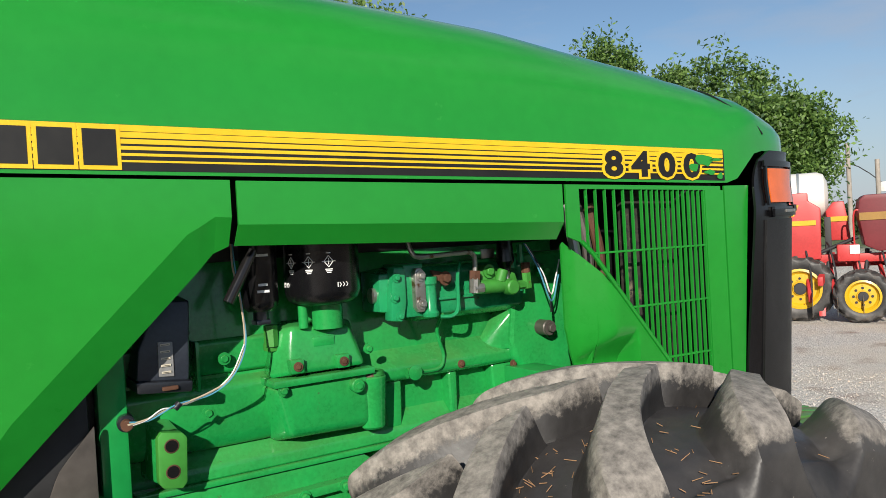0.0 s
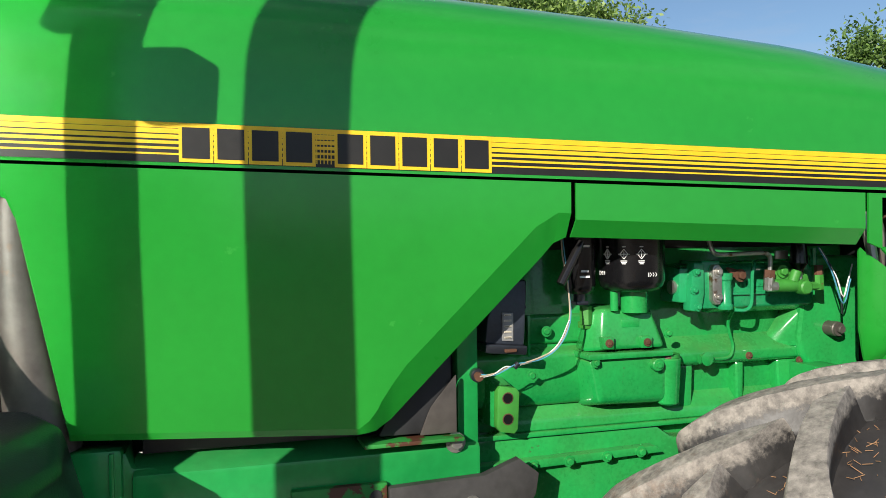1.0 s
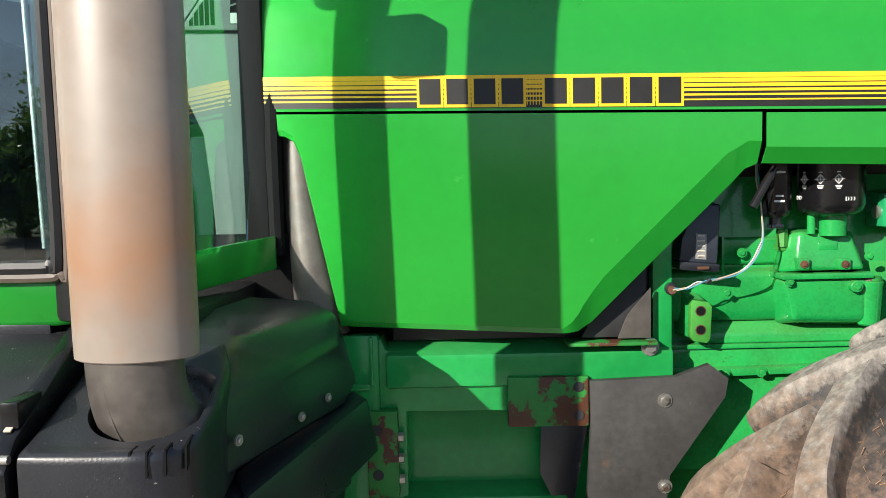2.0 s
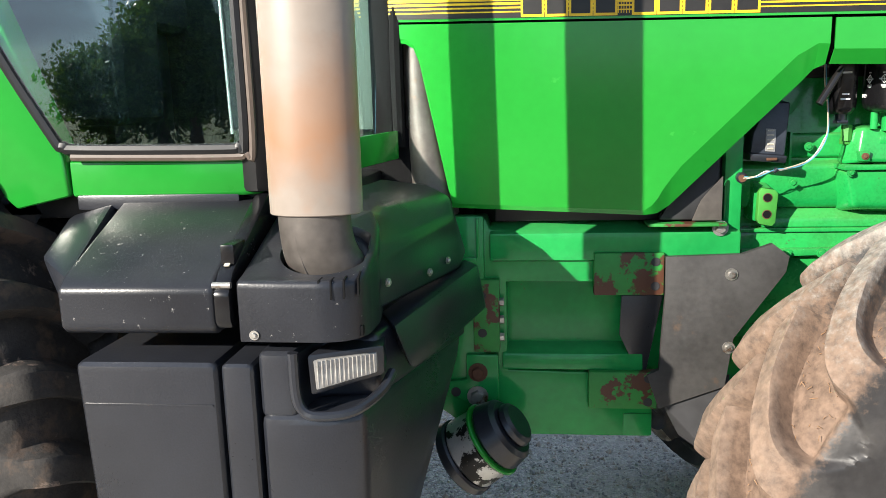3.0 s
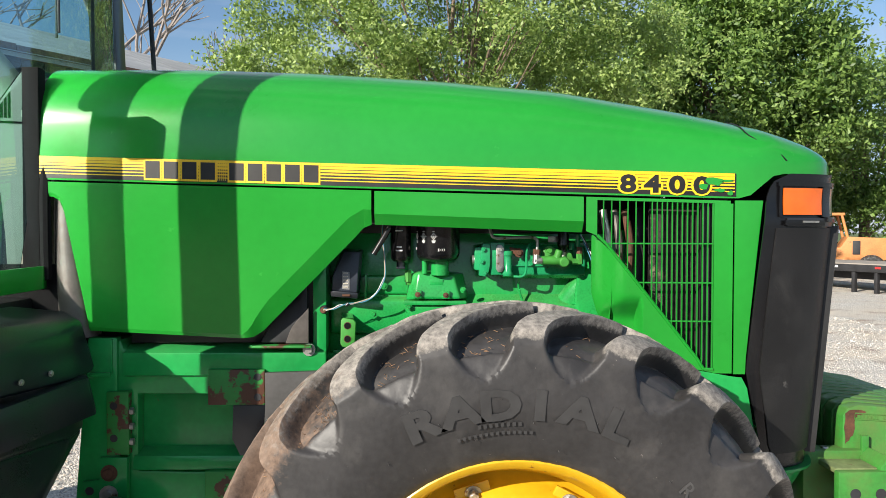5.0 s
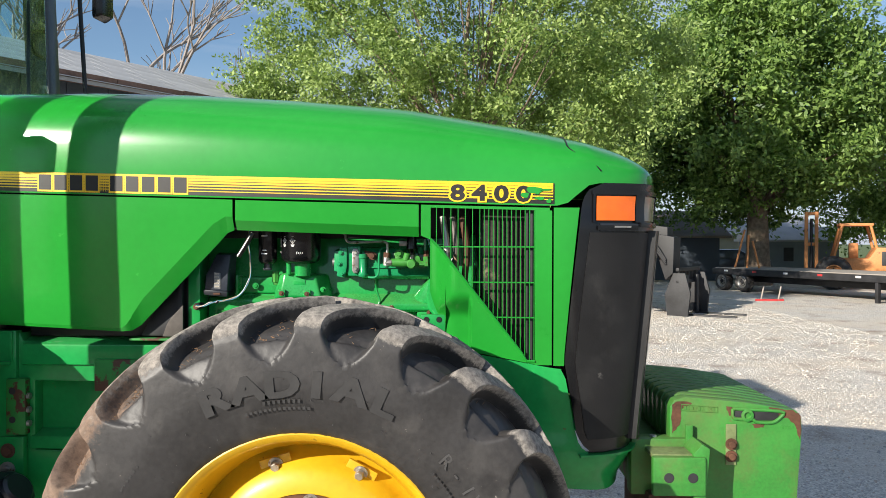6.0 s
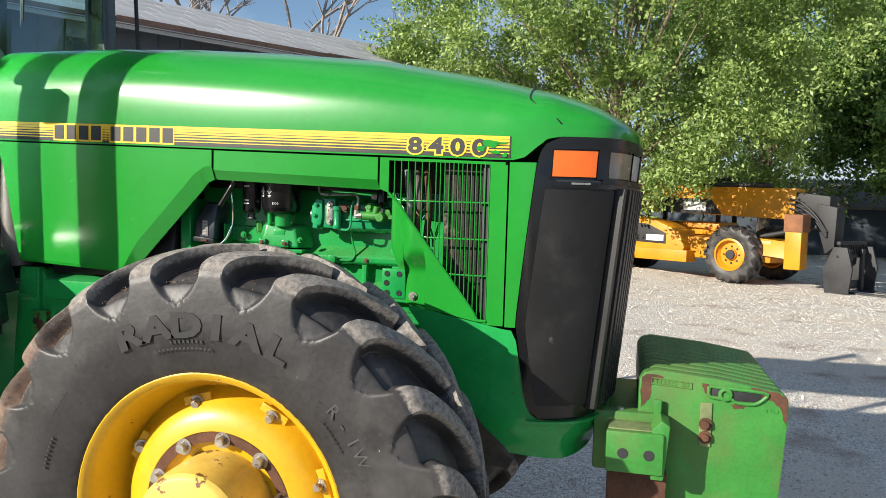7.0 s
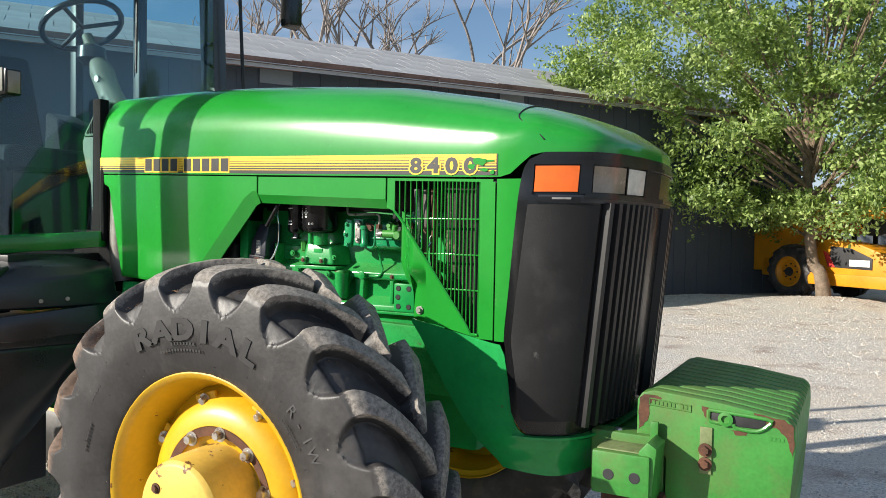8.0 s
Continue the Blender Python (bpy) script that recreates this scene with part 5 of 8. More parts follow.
part("steel_line", tube([(1.034, 0.0, 1.690), (1.035, 0.0, 1.716), (1.030, 0.0, 1.727), (1.014, 0.0, 1.731), (0.951, 0.0, 1.730), (0.900, 0.0, 1.729), (0.886, 0.003, 1.738), (0.880, 0.008, 1.760)], 0.0052, 10), STEEL, pump, "bare steel pipe")
part("rubber_boot", turned([(0.0, 1.684), (0.010, 1.684), (0.012, 1.694), (0.020, 1.706), (0.018, 1.735), (0.016, 1.75), (0.0, 1.75)], (1.122, 0.010, 0), "z", 18), PLASTIC_SMOOTH, pump, "black rubber boot")
part("boot_fitting", rod((1.118, 0.008, 1.668), (1.121, 0.010, 1.688), 0.0095, seg=6), STEEL, pump)
part("side_fitting", add(rod((1.150, 0.006, 1.652), (1.180, 0.006, 1.652), 0.010, seg=6), rod((1.176, 0.006, 1.644), (1.174, 0.006, 1.678), 0.0105, seg=6)), LIME, pump)
part("side_collar", rod((1.174, 0.006, 1.678), (1.174, 0.006, 1.700), 0.0100, seg=6), RUST, pump)
part("top_cap", add(rod((1.152, 0.03, 1.690), (1.152, 0.03, 1.712), 0.012, seg=8), rod((1.172, 0.02, 1.700), (1.172, 0.02, 1.740), 0.008, seg=8)), PUMP_GREEN, pump)
part("data_plate", box(1.075, 1.110, 0.030, 0.034, 1.715, 1.735, 0.001), STEEL, pump)
part("wire", tube([(1.185, 0.010, 1.735), (1.205, -0.002, 1.690), (1.228, -0.004, 1.640), (1.245, 0.010, 1.585)], 0.0032, 6), PLASTIC, pump)
part("wire", tube([(1.180, 0.010, 1.740), (1.212, -0.006, 1.675), (1.236, -0.002, 1.625), (1.262, 0.010, 1.660), (1.285, 0.02, 1.700)], 0.0018, 6), WHITE, pump)
part("wire", tube([(1.178, 0.012, 1.742), (1.200, -0.006, 1.685), (1.238, 0.0, 1.610), (1.280, 0.02, 1.665)], 0.0018, 6), WIRE_BLUE, pump)
# stud on the end plate, and the mount that shows behind the pillar
part("plate_stud", add(rod((1.262, 0.046, 1.675), (1.262, 0.075, 1.675), 0.016), bolt((1.262, 0.046, 1.675), (0, -1, 0), 0.010, 0.008)), GREEN_CAST, block)
part("rusty_mount", add(rod((1.258, 0.035, 1.545), (1.258, 0.09, 1.545), 0.018, bev=0.003), bolt((1.258, 0.035, 1.545), (0, -1, 0), 0.011, 0.010)), PIPE_DARK, block)
flag = part("flag_bracket", box(1.160, 1.246, -0.090, -0.076, 1.375, 1.478, 0.006), GREEN_WORN, tractor, "green plate with five holes")
for x, z in ((1.180, 1.460), (1.224, 1.460), (1.178, 1.428), (1.180, 1.394), (1.224, 1.394)):
    part("plate_hole", turned([(0.010, -0.0915), (0.009, -0.0915), (0.008, -0.081), (0.0, -0.081)], (x, 0, z), "y", 16), BLACK, flag)
part("flag_arm", box(1.17, 1.24, -0.076, 0.10, 1.385, 1.465, 0.005), GREEN_WORN, flag)

# ---- side frame below the bonnet ----
frame_rail = part("side_frame", prism([(-0.43, 1.415), (-0.325, 1.415), (-0.315, 1.385), (0.345, 1.362), (0.345, 1.30), (0.30, 1.235), (0.10, 1.235), (-0.27, 1.238), (-0.27, 0.985), (0.13, 0.975), (0.13, 0.79), (-0.34, 0.79), (-0.46, 0.86), (-0.43, 1.30)], "y", 0.004, 0.12, 0.010), GREEN_WORN, tractor, "green painted side frame with welded brackets")
part("frame_web", box(-0.29, 0.20, 0.055, 0.12, 0.98, 1.25, 0.004), GREEN_WORN, frame_rail)
part("frame_shelf", prism([(0.06, 1.40), (-0.012, 1.375), (-0.012, 1.300), (0.004, 1.295), (0.06, 1.295)], "x", -0.315, 0.345, 0.008), GREEN_WORN, frame_rail)
part("step_ledge", prism([(0.06, 1.055), (-0.004, 1.035), (-0.010, 0.990), (0.06, 0.985)], "x", -0.285, 0.10, 0.006), GREEN_WORN, frame_rail)
part("left_column", prism([(-0.425, 1.425), (-0.330, 1.425), (-0.330, 0.93), (-0.37, 0.80), (-0.47, 0.88)], "y", -0.014, 0.03, 0.010), GREEN_WORN, frame_rail)
part("weld_ridge", box(-0.352, -0.343, -0.020, -0.01, 1.31, 1.42, 0.003), GREEN_WORN, frame_rail)
part("cross_ridge", box(-0.43, -0.35, -0.022, -0.01, 1.298, 1.312, 0.004), GREEN_WORN, frame_rail)
part("lower_tab", box(0.05, 0.128, 0.0, 0.08, 0.795, 0.86, 0.004), GREEN_WORN, frame_rail)


def plate(x0, x1, z0, z1, holes, hole_r, y=-0.026):
    p = part("mount_plate", box(x0, x1, y, 0.01, z0, z1, 0.005), GREEN_RUST, frame_rail, "mounting plate, paint flaked to rust")
    for x, z in holes:
        part("plate_hole", turned([(hole_r * 1.15, y - 0.0012), (hole_r, y - 0.0015), (hole_r * 0.9, y + 0.012), (0.0, y + 0.012)], (x, 0, z), "y", 16), FAR_BLACK, p)
    return p


plate(-0.036, 0.148, 1.206, 1.322, ((0.125, 1.298), (0.125, 1.232)), 0.0105)
plate(-0.048, 0.137, 0.884, 0.990, ((0.113, 0.972), (0.112, 0.905)), 0.0105)
plate(-0.362, -0.290, 1.045, 1.250, ((-0.338, 1.205), (-0.338, 1.100)), 0.011)
for z in (1.185, 1.135, 1.085):
    part("stud_nut", rod((-0.290, -0.012, z), (-0.278, -0.012, z), 0.012, seg=6), STEEL, frame_rail)
part("bolt_pad", prism([(-0.385, 1.038), (-0.295, 1.038), (-0.295, 0.89), (-0.36, 0.885), (-0.43, 0.92), (-0.44, 0.96), (-0.385, 0.965)], "y", -0.030, 0.0, 0.006), GREEN_WORN, frame_rail)
part("pad_bolt", bolt((-0.352, -0.030, 0.988), (0, -1, 0), 0.018, 0.012), RUST, frame_rail)
part("pad_bolt", bolt((-0.354, -0.030, 0.918), (0, -1, 0), 0.020, 0.014), STEEL, frame_rail)
part("pad_hole", turned([(0.014, -0.0312), (0.012, -0.0315), (0.011, -0.02), (0.0, -0.02)], (-0.415, 0, 0.930), "y", 16), FAR_BLACK, frame_rail)
part("corner_bolt", bolt((0.290, -0.014, 1.385), (0, -1, 0), 0.014, 0.012), STEEL, frame_rail)
# slanted filler cap hanging below the frame
way = Vector((0.77, -0.16, 0.60)).normalized()
foot = Vector((-0.375, -0.125, 0.790))
cap = part("filler_cap", rod(foot, foot + way * 0.078, 0.100, 0.096, 36, 0.006), SILVER, tractor, "round filler neck of worn metal with a black cap and green ring")
part("cap_base", rod(foot - way * 0.030, foot, 0.108, 0.105, 36, 0.005), PLASTIC, cap)
part("green_ring", rod(foot + way * 0.078, foot + way * 0.088, 0.104, 0.104, 36, 0.003), GREEN, cap)
part("cap_top", add(rod(foot + way * 0.088, foot + way * 0.150, 0.098, 0.084, 36, 0.010), rod(foot + way * 0.150, foot + way * 0.178, 0.064, 0.056, 24, 0.008)), PLASTIC, cap)
part("cap_bracket", hull([foot + Vector((-0.06, 0.02, 0.02)), foot + Vector((-0.10, 0.04, -0.02)), foot + Vector((0.02, 0.08, 0.10)), foot + Vector((-0.02, 0.10, 0.0)), foot + Vector((0.0, 0.12, 0.06))], 0.004), GREEN_WORN, cap)
# dark rubber guard in front of the frame
GUARD = surface('worn_rubber_sheet', (0.045, 0.043, 0.042), 0.6, vary=0.3, scale=7, grain=60, bump=0.2, spots=(0.10, 0.06, 0.035), spot_at=0.62, spot_scale=9, spot_soft=0.12)
guard = part("rubber_guard", prism([(0.150, 1.312), (0.345, 1.318), (0.420, 1.345), (0.462, 1.312), (0.455, 1.270), (0.330, 1.090), (0.312, 0.955), (0.140, 0.890), (0.108, 0.985), (0.139, 1.0), (0.139, 0.998), (0.151, 1.20)], "y", -0.034, -0.014, 0.004), GUARD, tractor, "grey-black rubber splash guard")
part("guard_fold", prism([(0.040, 1.200), (0.150, 1.200), (0.110, 0.990), (0.085, 0.985), (0.036, 1.090)], "y", -0.002, 0.004, 0.002), PLASTIC, guard)
for x, z in ((0.318, 1.265), (0.318, 1.065)):
    part("guard_bolt", bolt((x, -0.034, z), (0, -1, 0), 0.011, 0.006), STEEL, guard)
part("guard_flap", hull([(0.15, -0.02, 0.90), (0.33, -0.02, 0.99), (0.30, -0.05, 0.74), (0.20, 0.0, 0.80)], 0.003), FAR_BLACK, guard)
# dark well behind the panel's slanting edge; an added black sheet gives its shade
part("bay_dark_sheet", box(-0.30, 0.30, 0.06, 0.10, 1.38, 1.86, 0.004), BLACK, tractor)
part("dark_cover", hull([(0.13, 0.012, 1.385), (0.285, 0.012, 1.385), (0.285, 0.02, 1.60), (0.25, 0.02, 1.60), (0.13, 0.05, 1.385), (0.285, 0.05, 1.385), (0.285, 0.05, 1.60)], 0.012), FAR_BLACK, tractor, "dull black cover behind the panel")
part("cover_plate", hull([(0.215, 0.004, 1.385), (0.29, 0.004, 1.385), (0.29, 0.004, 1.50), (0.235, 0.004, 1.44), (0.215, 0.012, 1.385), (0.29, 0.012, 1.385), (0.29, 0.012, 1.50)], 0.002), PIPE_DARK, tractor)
part("bay_floor", box(0.10, 0.30, -0.015, 0.07, 1.372, 1.380, 0.002), GREEN_RUST, tractor)
SET = Vector((0, 0.03, -0.022))
for o in (frame_rail, cap, guard):
    o.location = SET
part("drive_shell", box(-0.42, 1.40, 0.14, 2 * MID - 0.14, 0.83, 1.20, 0.03), GREEN_WORN, tractor, "green drive housing under the engine")

# ---- front weights ----
DUSTY_EDGE = surface("dusty_worn_edge", (0.16, 0.20, 0.08), 0.6, vary=0.3, scale=14, grain=60, bump=0.2, spots=(0.13, 0.05, 0.025), spot_at=0.58, spot_scale=12)
carrier = part("weight_carrier", box(1.92, 2.13, -0.02, 2 * MID + 0.02, 0.84, 1.00, 0.01), GREEN_WEIGHT, tractor, "green front weight carrier")
WEIGHT = [(2.042, 1.050), (2.042, 1.160), (2.058, 1.184), (2.095, 1.195), (2.30, 1.178), (2.485, 1.150), (2.505, 1.130), (2.508, 1.08), (2.485, 0.72), (2.46, 0.69), (2.16, 0.68), (2.135, 0.71), (2.135, 0.985), (2.125, 0.998), (2.060, 1.0)]
weight_w = 0.056
weight_mesh = None
for k in range(11):
    y = -0.026 + k * (weight_w + 0.014)
    if weight_mesh is None:
        w = part("suitcase_weight", prism(WEIGHT, "y", 0.0, weight_w, 0.015), GREEN_WEIGHT, tractor, "green cast-iron suitcase weight, chipped to rust")
        weight_mesh = w.data
    else:
        w = new("suitcase_weight", weight_mesh)
        w.parent = tractor
    w.location = (0, y, -0.012)
    if k == 0:
        slot = part("hand_slot", box(2.265, 2.425, -0.0022, 0.02, 1.112, 1.148, 0.004), FAR_BLACK, w, "dark hand hole")
        rimb = tube([(2.262, -0.003, 1.154), (2.428, -0.003, 1.146), (2.432, -0.003, 1.128), (2.40, -0.003, 1.106), (2.345, -0.003, 1.108), (2.33, -0.003, 1.118), (2.268, -0.003, 1.120), (2.262, -0.003, 1.154)], 0.006, 8, 3)
        part("slot_rim", rimb, GREEN_WEIGHT, w)
        part("slot_eye", turned([(0.020, -0.004), (0.022, -0.010), (0.012, -0.012), (0.010, 0.0)], (2.312, 0, 1.132), "y", 20), GREEN_WEIGHT, w)
        part("bolt_rail", box(2.238, 2.275, -0.006, 0.0, 0.955, 1.10, 0.003), DUSTY_EDGE, w)
        for z in (1.030, 0.987):
            part("weight_bolt", bolt((2.256, -0.008, z), (0, -1, 0), 0.014, 0.012), RUST, w)
        for i in range(9):
            if i != 6:
                part("cast_mark", box(2.090 + i * 0.0125, 2.099 + i * 0.0125, -0.002, 0.001, 1.150 - i * 0.0006, 1.162 - i * 0.0006, 0), GREEN_WEIGHT, w, smooth=False)
        part("cast_border", tube([(2.082, -0.001, 1.147), (2.210, -0.001, 1.140), (2.210, -0.001, 1.159), (2.082, -0.001, 1.168), (2.082, -0.001, 1.147)], 0.002, 6, rough=False), GREEN_WEIGHT, w)
        for i in range(4):
            part("cast_mark", box(2.435 + i * 0.011, 2.442 + i * 0.011, -0.002, 0.001, 1.084, 1.094, 0), GREEN_WEIGHT, w, smooth=False)
        rust_shapes = (
            [(2.050, 1.166), (2.066, 1.178), (2.105, 1.178), (2.120, 1.171), (2.084, 1.152), (2.078, 1.10), (2.064, 1.078), (2.050, 1.065), (2.047, 1.12)],
            [(2.240, 1.163), (2.262, 1.160), (2.266, 1.135), (2.252, 1.128), (2.246, 1.145)],
            [(2.390, 1.160), (2.475, 1.150), (2.502, 1.130), (2.504, 1.085), (2.499, 1.045), (2.490, 1.070), (2.482, 1.098), (2.462, 1.118), (2.440, 1.128), (2.395, 1.134)],
            [(2.330, 1.100), (2.378, 1.102), (2.372, 1.088), (2.340, 1.086)],
            [(2.20, 0.73), (2.25, 0.742), (2.31, 0.728), (2.29, 0.712), (2.21, 0.715)])
        for shape in rust_shapes:
            rng = random.Random(int(shape[0][0] * 1000))
            pts = []
            for p, q in zip(shape, shape[1:] + shape[:1]):
                for f in (0.0, 0.33, 0.66):
                    pts.append((p[0] + (q[0] - p[0]) * f + rng.uniform(-0.003, 0.003) * (f > 0), p[1] + (q[1] - p[1]) * f + rng.uniform(-0.003, 0.003) * (f > 0)))
            part("rust_patch", prism(pts, "y", -0.0009, 0.002, 0), RUST, w, smooth=False)
brk2 = part("pin_bracket", box(1.945, 2.122, -0.182, -0.150, 0.878, 1.010, 0.008), GREEN_WEIGHT, tractor, "green drawbar bracket with two pin holes")
part("bracket_top", box(1.950, 2.118, -0.15, 0.0, 0.995, 1.012, 0.006), DUSTY_EDGE, brk2)
part("bracket_arm", prism([(2.085, 0.86), (2.125, 0.86), (2.140, 1.035), (2.112, 1.052), (2.085, 1.02)], "y", -0.17, -0.05, 0.006), GREEN_WEIGHT, brk2)
part("bracket_root", box(1.90, 2.10, -0.05, 0.02, 0.84, 1.04, 0.01), GREEN_WEIGHT, brk2)
for x in (1.998, 2.078):
    part("pin_hole", turned([(0.017, -0.1832), (0.015, -0.1836), (0.014, -0.165), (0.0, -0.165)], (x, 0, 0.941), "y", 20), FAR_BLACK, brk2)
part("bracket_stub", box(2.092, 2.116, -0.052, -0.040, 1.02, 1.088, 0.003), GREEN_WEIGHT, brk2)
part("lower_hitch", box(1.95, 2.14, -0.10, 0.30, 0.66, 0.86, 0.01), RUST, tractor)
part("ledge_bolt", bolt((1.985, -0.02, 1.028), (0, 0, 1), 0.014, 0.015), STEEL, tractor)

# ---- stack, tank and steps, cab ----
STACK_AT = Vector((-0.602, -0.660, 0))
def widened(bm):
    for v in bm.verts:
        v.co.x = STACK_AT.x + (v.co.x - STACK_AT.x) * 1.34
    return bm


stack = part("exhaust_pipe", turned([(0.081, 1.518), (0.083, 1.509), (0.0865, 1.511), (0.0872, 1.54), (0.088, 3.05), (0.083, 3.06), (0.081, 1.518)], STACK_AT, "z", 48, (1.0, 0.66)), STACK, tractor, "tall oval exhaust stack, pale weathered metal burnt orange low down")
part("stack_pipe", rod(STACK_AT + Vector((0, 0, 1.50)), STACK_AT + Vector((0, 0, 3.12)), 0.046), PIPE_DARK, stack)
part("elbow", widened(tube([STACK_AT + Vector((-0.004, 0.0, 1.535)), STACK_AT + Vector((-0.002, 0.0, 1.47)), STACK_AT + Vector((0.004, 0.008, 1.425)), STACK_AT + Vector((0.020, 0.022, 1.385)), STACK_AT + Vector((0.026, 0.030, 1.345)), STACK_AT + Vector((0.026, 0.032, 1.325))], [0.051, 0.051, 0.053, 0.052, 0.046, 0.040], 24)), PIPE_DARK, stack, "sooty exhaust elbow with a welded seam")
part("seam", tube([STACK_AT + Vector((-0.032, -0.043, 1.508)), STACK_AT + Vector((-0.030, -0.044, 1.47)), STACK_AT + Vector((-0.020, -0.040, 1.42)), STACK_AT + Vector((-0.004, -0.030, 1.37))], 0.003, 6), PIPE_DARK, stack)

TY = -0.70
tank = part("side_tank", prism([(-1.085, 1.278), (-0.808, 1.278), (-0.806, 0.50), (-1.055, 0.50)], "y", TY, -0.10, 0.018, 3), PLASTIC, tractor, "black moulded side tank, lightly dusted")
part("tank_middle", box(-0.800, -0.738, TY - 0.004, -0.12, 0.50, 1.278, 0.014, 3), PLASTIC, tank)
part("tank_line", box(-1.07, -0.82, TY - 0.0022, TY + 0.01, 1.195, 1.198, 0), PLASTIC, tank)
# front corner piece: flat face, then slanting back to the frame
front_pts = [(-0.732, TY), (-0.60, TY), (-0.545, TY + 0.03), (-0.405, -0.18), (-0.41, -0.06), (-0.732, -0.06)]
part("tank_corner", hull([(x, y, 1.18) for x, y in front_pts] + [(-0.732, TY, 0.50), (-0.615, TY, 0.50), (-0.580, TY + 0.025, 0.50), (-0.545, TY + 0.03, 0.90), (-0.468, -0.40, 0.985), (-0.412, -0.20, 1.13), (-0.732, -0.06, 1.0), (-0.732, -0.45, 0.50)], 0.022, 3), PLASTIC, tank)
part("tank_corner_top", prism([(-0.732, TY + 0.004), (-0.660, TY + 0.004), (-0.645, TY + 0.09), (-0.53, TY + 0.11), (-0.395, -0.17), (-0.41, -0.06), (-0.732, -0.06)], "z", 1.17, 1.300, 0.018, 3), PLASTIC, tank)
part("corner_shoulder", hull([(-0.50, -0.565, 1.31), (-0.36, -0.14, 1.345), (-0.40, -0.06, 1.345), (-0.55, -0.45, 1.31), (-0.47, -0.53, 1.20), (-0.34, -0.13, 1.23), (-0.38, -0.06, 1.23)], 0.012), PLASTIC, tank)
part("recess_rim", tube([(-0.662, TY - 0.002, 1.300), (-0.660, TY - 0.003, 1.222), (-0.648, TY - 0.003, 1.190), (-0.618, TY - 0.003, 1.180), (-0.560, TY + 0.018, 1.182), (-0.520, TY + 0.085, 1.196), (-0.505, TY + 0.130, 1.220)], 0.010, 10), PLASTIC, tank)
lamp = part("step_lamp", hull([(-0.640, -0.692, 1.292), (-0.514, -0.604, 1.284), (-0.636, -0.692, 1.214), (-0.514, -0.604, 1.226), (-0.61, -0.58, 1.296), (-0.52, -0.54, 1.29), (-0.61, -0.58, 1.215), (-0.52, -0.54, 1.226)], 0.006), PLASTIC, tank, "rectangular step lamp")
part("lamp_lens", hull([(-0.629, -0.6905, 1.282), (-0.526, -0.6185, 1.274), (-0.626, -0.6905, 1.225), (-0.526, -0.6185, 1.235), (-0.618, -0.670, 1.281), (-0.526, -0.605, 1.273), (-0.618, -0.670, 1.226), (-0.526, -0.605, 1.236)], 0.002), LENS_GREY, lamp, "ribbed clear lens")
for k in range(14):
    f = k / 13
    part("lens_rib", rod((-0.622 + 0.092 * f, -0.6868 + 0.0645 * f, 1.229 + 0.008 * f), (-0.622 + 0.092 * f, -0.6868 + 0.0645 * f, 1.279 - 0.006 * f), 0.0012, seg=5), LENS_GREY, lamp, smooth=False)
# upper locker with a sloping lid
locker = part("locker", prism([(TY + 0.012, 1.330), (TY - 0.004, 1.345), (TY - 0.004, 1.418), (TY + 0.02, 1.438), (-0.44, 1.545), (-0.16, 1.555), (-0.16, 1.33)], "x", -1.100, -0.800, 0.014, 3), PLASTIC_SPOTTED, tractor, "black locker with a dusty sloping lid")
part("locker_wing", hull([(-1.10, TY + 0.03, 1.43), (-1.22, -0.44, 1.52), (-1.12, -0.44, 1.545), (-1.10, TY + 0.03, 1.34), (-1.21, -0.42, 1.34), (-1.10, -0.2, 1.34), (-1.19, -0.60, 1.46)], 0.012), PLASTIC, locker)
part("locker_back", box(-1.20, -0.84, -0.44, -0.405, 1.53, 1.562, 0.005), PLASTIC, locker)
hinge = part("lid_hinge", prism([(TY, 1.345), (TY - 0.008, 1.36), (TY - 0.008, 1.41), (TY + 0.02, 1.445), (-0.46, 1.560), (-0.30, 1.565), (-0.30, 1.34)], "x", -0.800, -0.770, 0.006), PLASTIC_SMOOTH, locker)
part("hinge_block", box(-0.798, -0.772, -0.665, -0.60, 1.455, 1.492, 0.004), PLASTIC_SMOOTH, hinge)
for k in range(4):
    part("moulded_mark", moved(box(-0.005, 0.005, -0.004, 0.004, -0.001, 0.001, 0), Matrix.Translation((-0.785, -0.668 + k * 0.013, 1.456 + k * 0.006)) @ pose(0, 0, 0, 25, 0, 0)), CREAM, hinge, smooth=False)
part("hinge_pin", rod((-0.802, -0.700, 1.425), (-0.768, -0.700, 1.425), 0.006), STEEL, hinge)
# exhaust collar lid, cut out round the elbow
COLLAR = [(-0.762, -0.42), (-0.762, TY - 0.006), (-0.69, TY - 0.009), (-0.60, TY - 0.010), (-0.565, TY - 0.002), (-0.540, TY + 0.020), (-0.528, TY + 0.050), (-0.524, -0.58), (-0.535, -0.48), (-0.56, -0.42)]
collar_z = lambda y: 1.434 + max(0.0, y - TY - 0.02) * 0.34


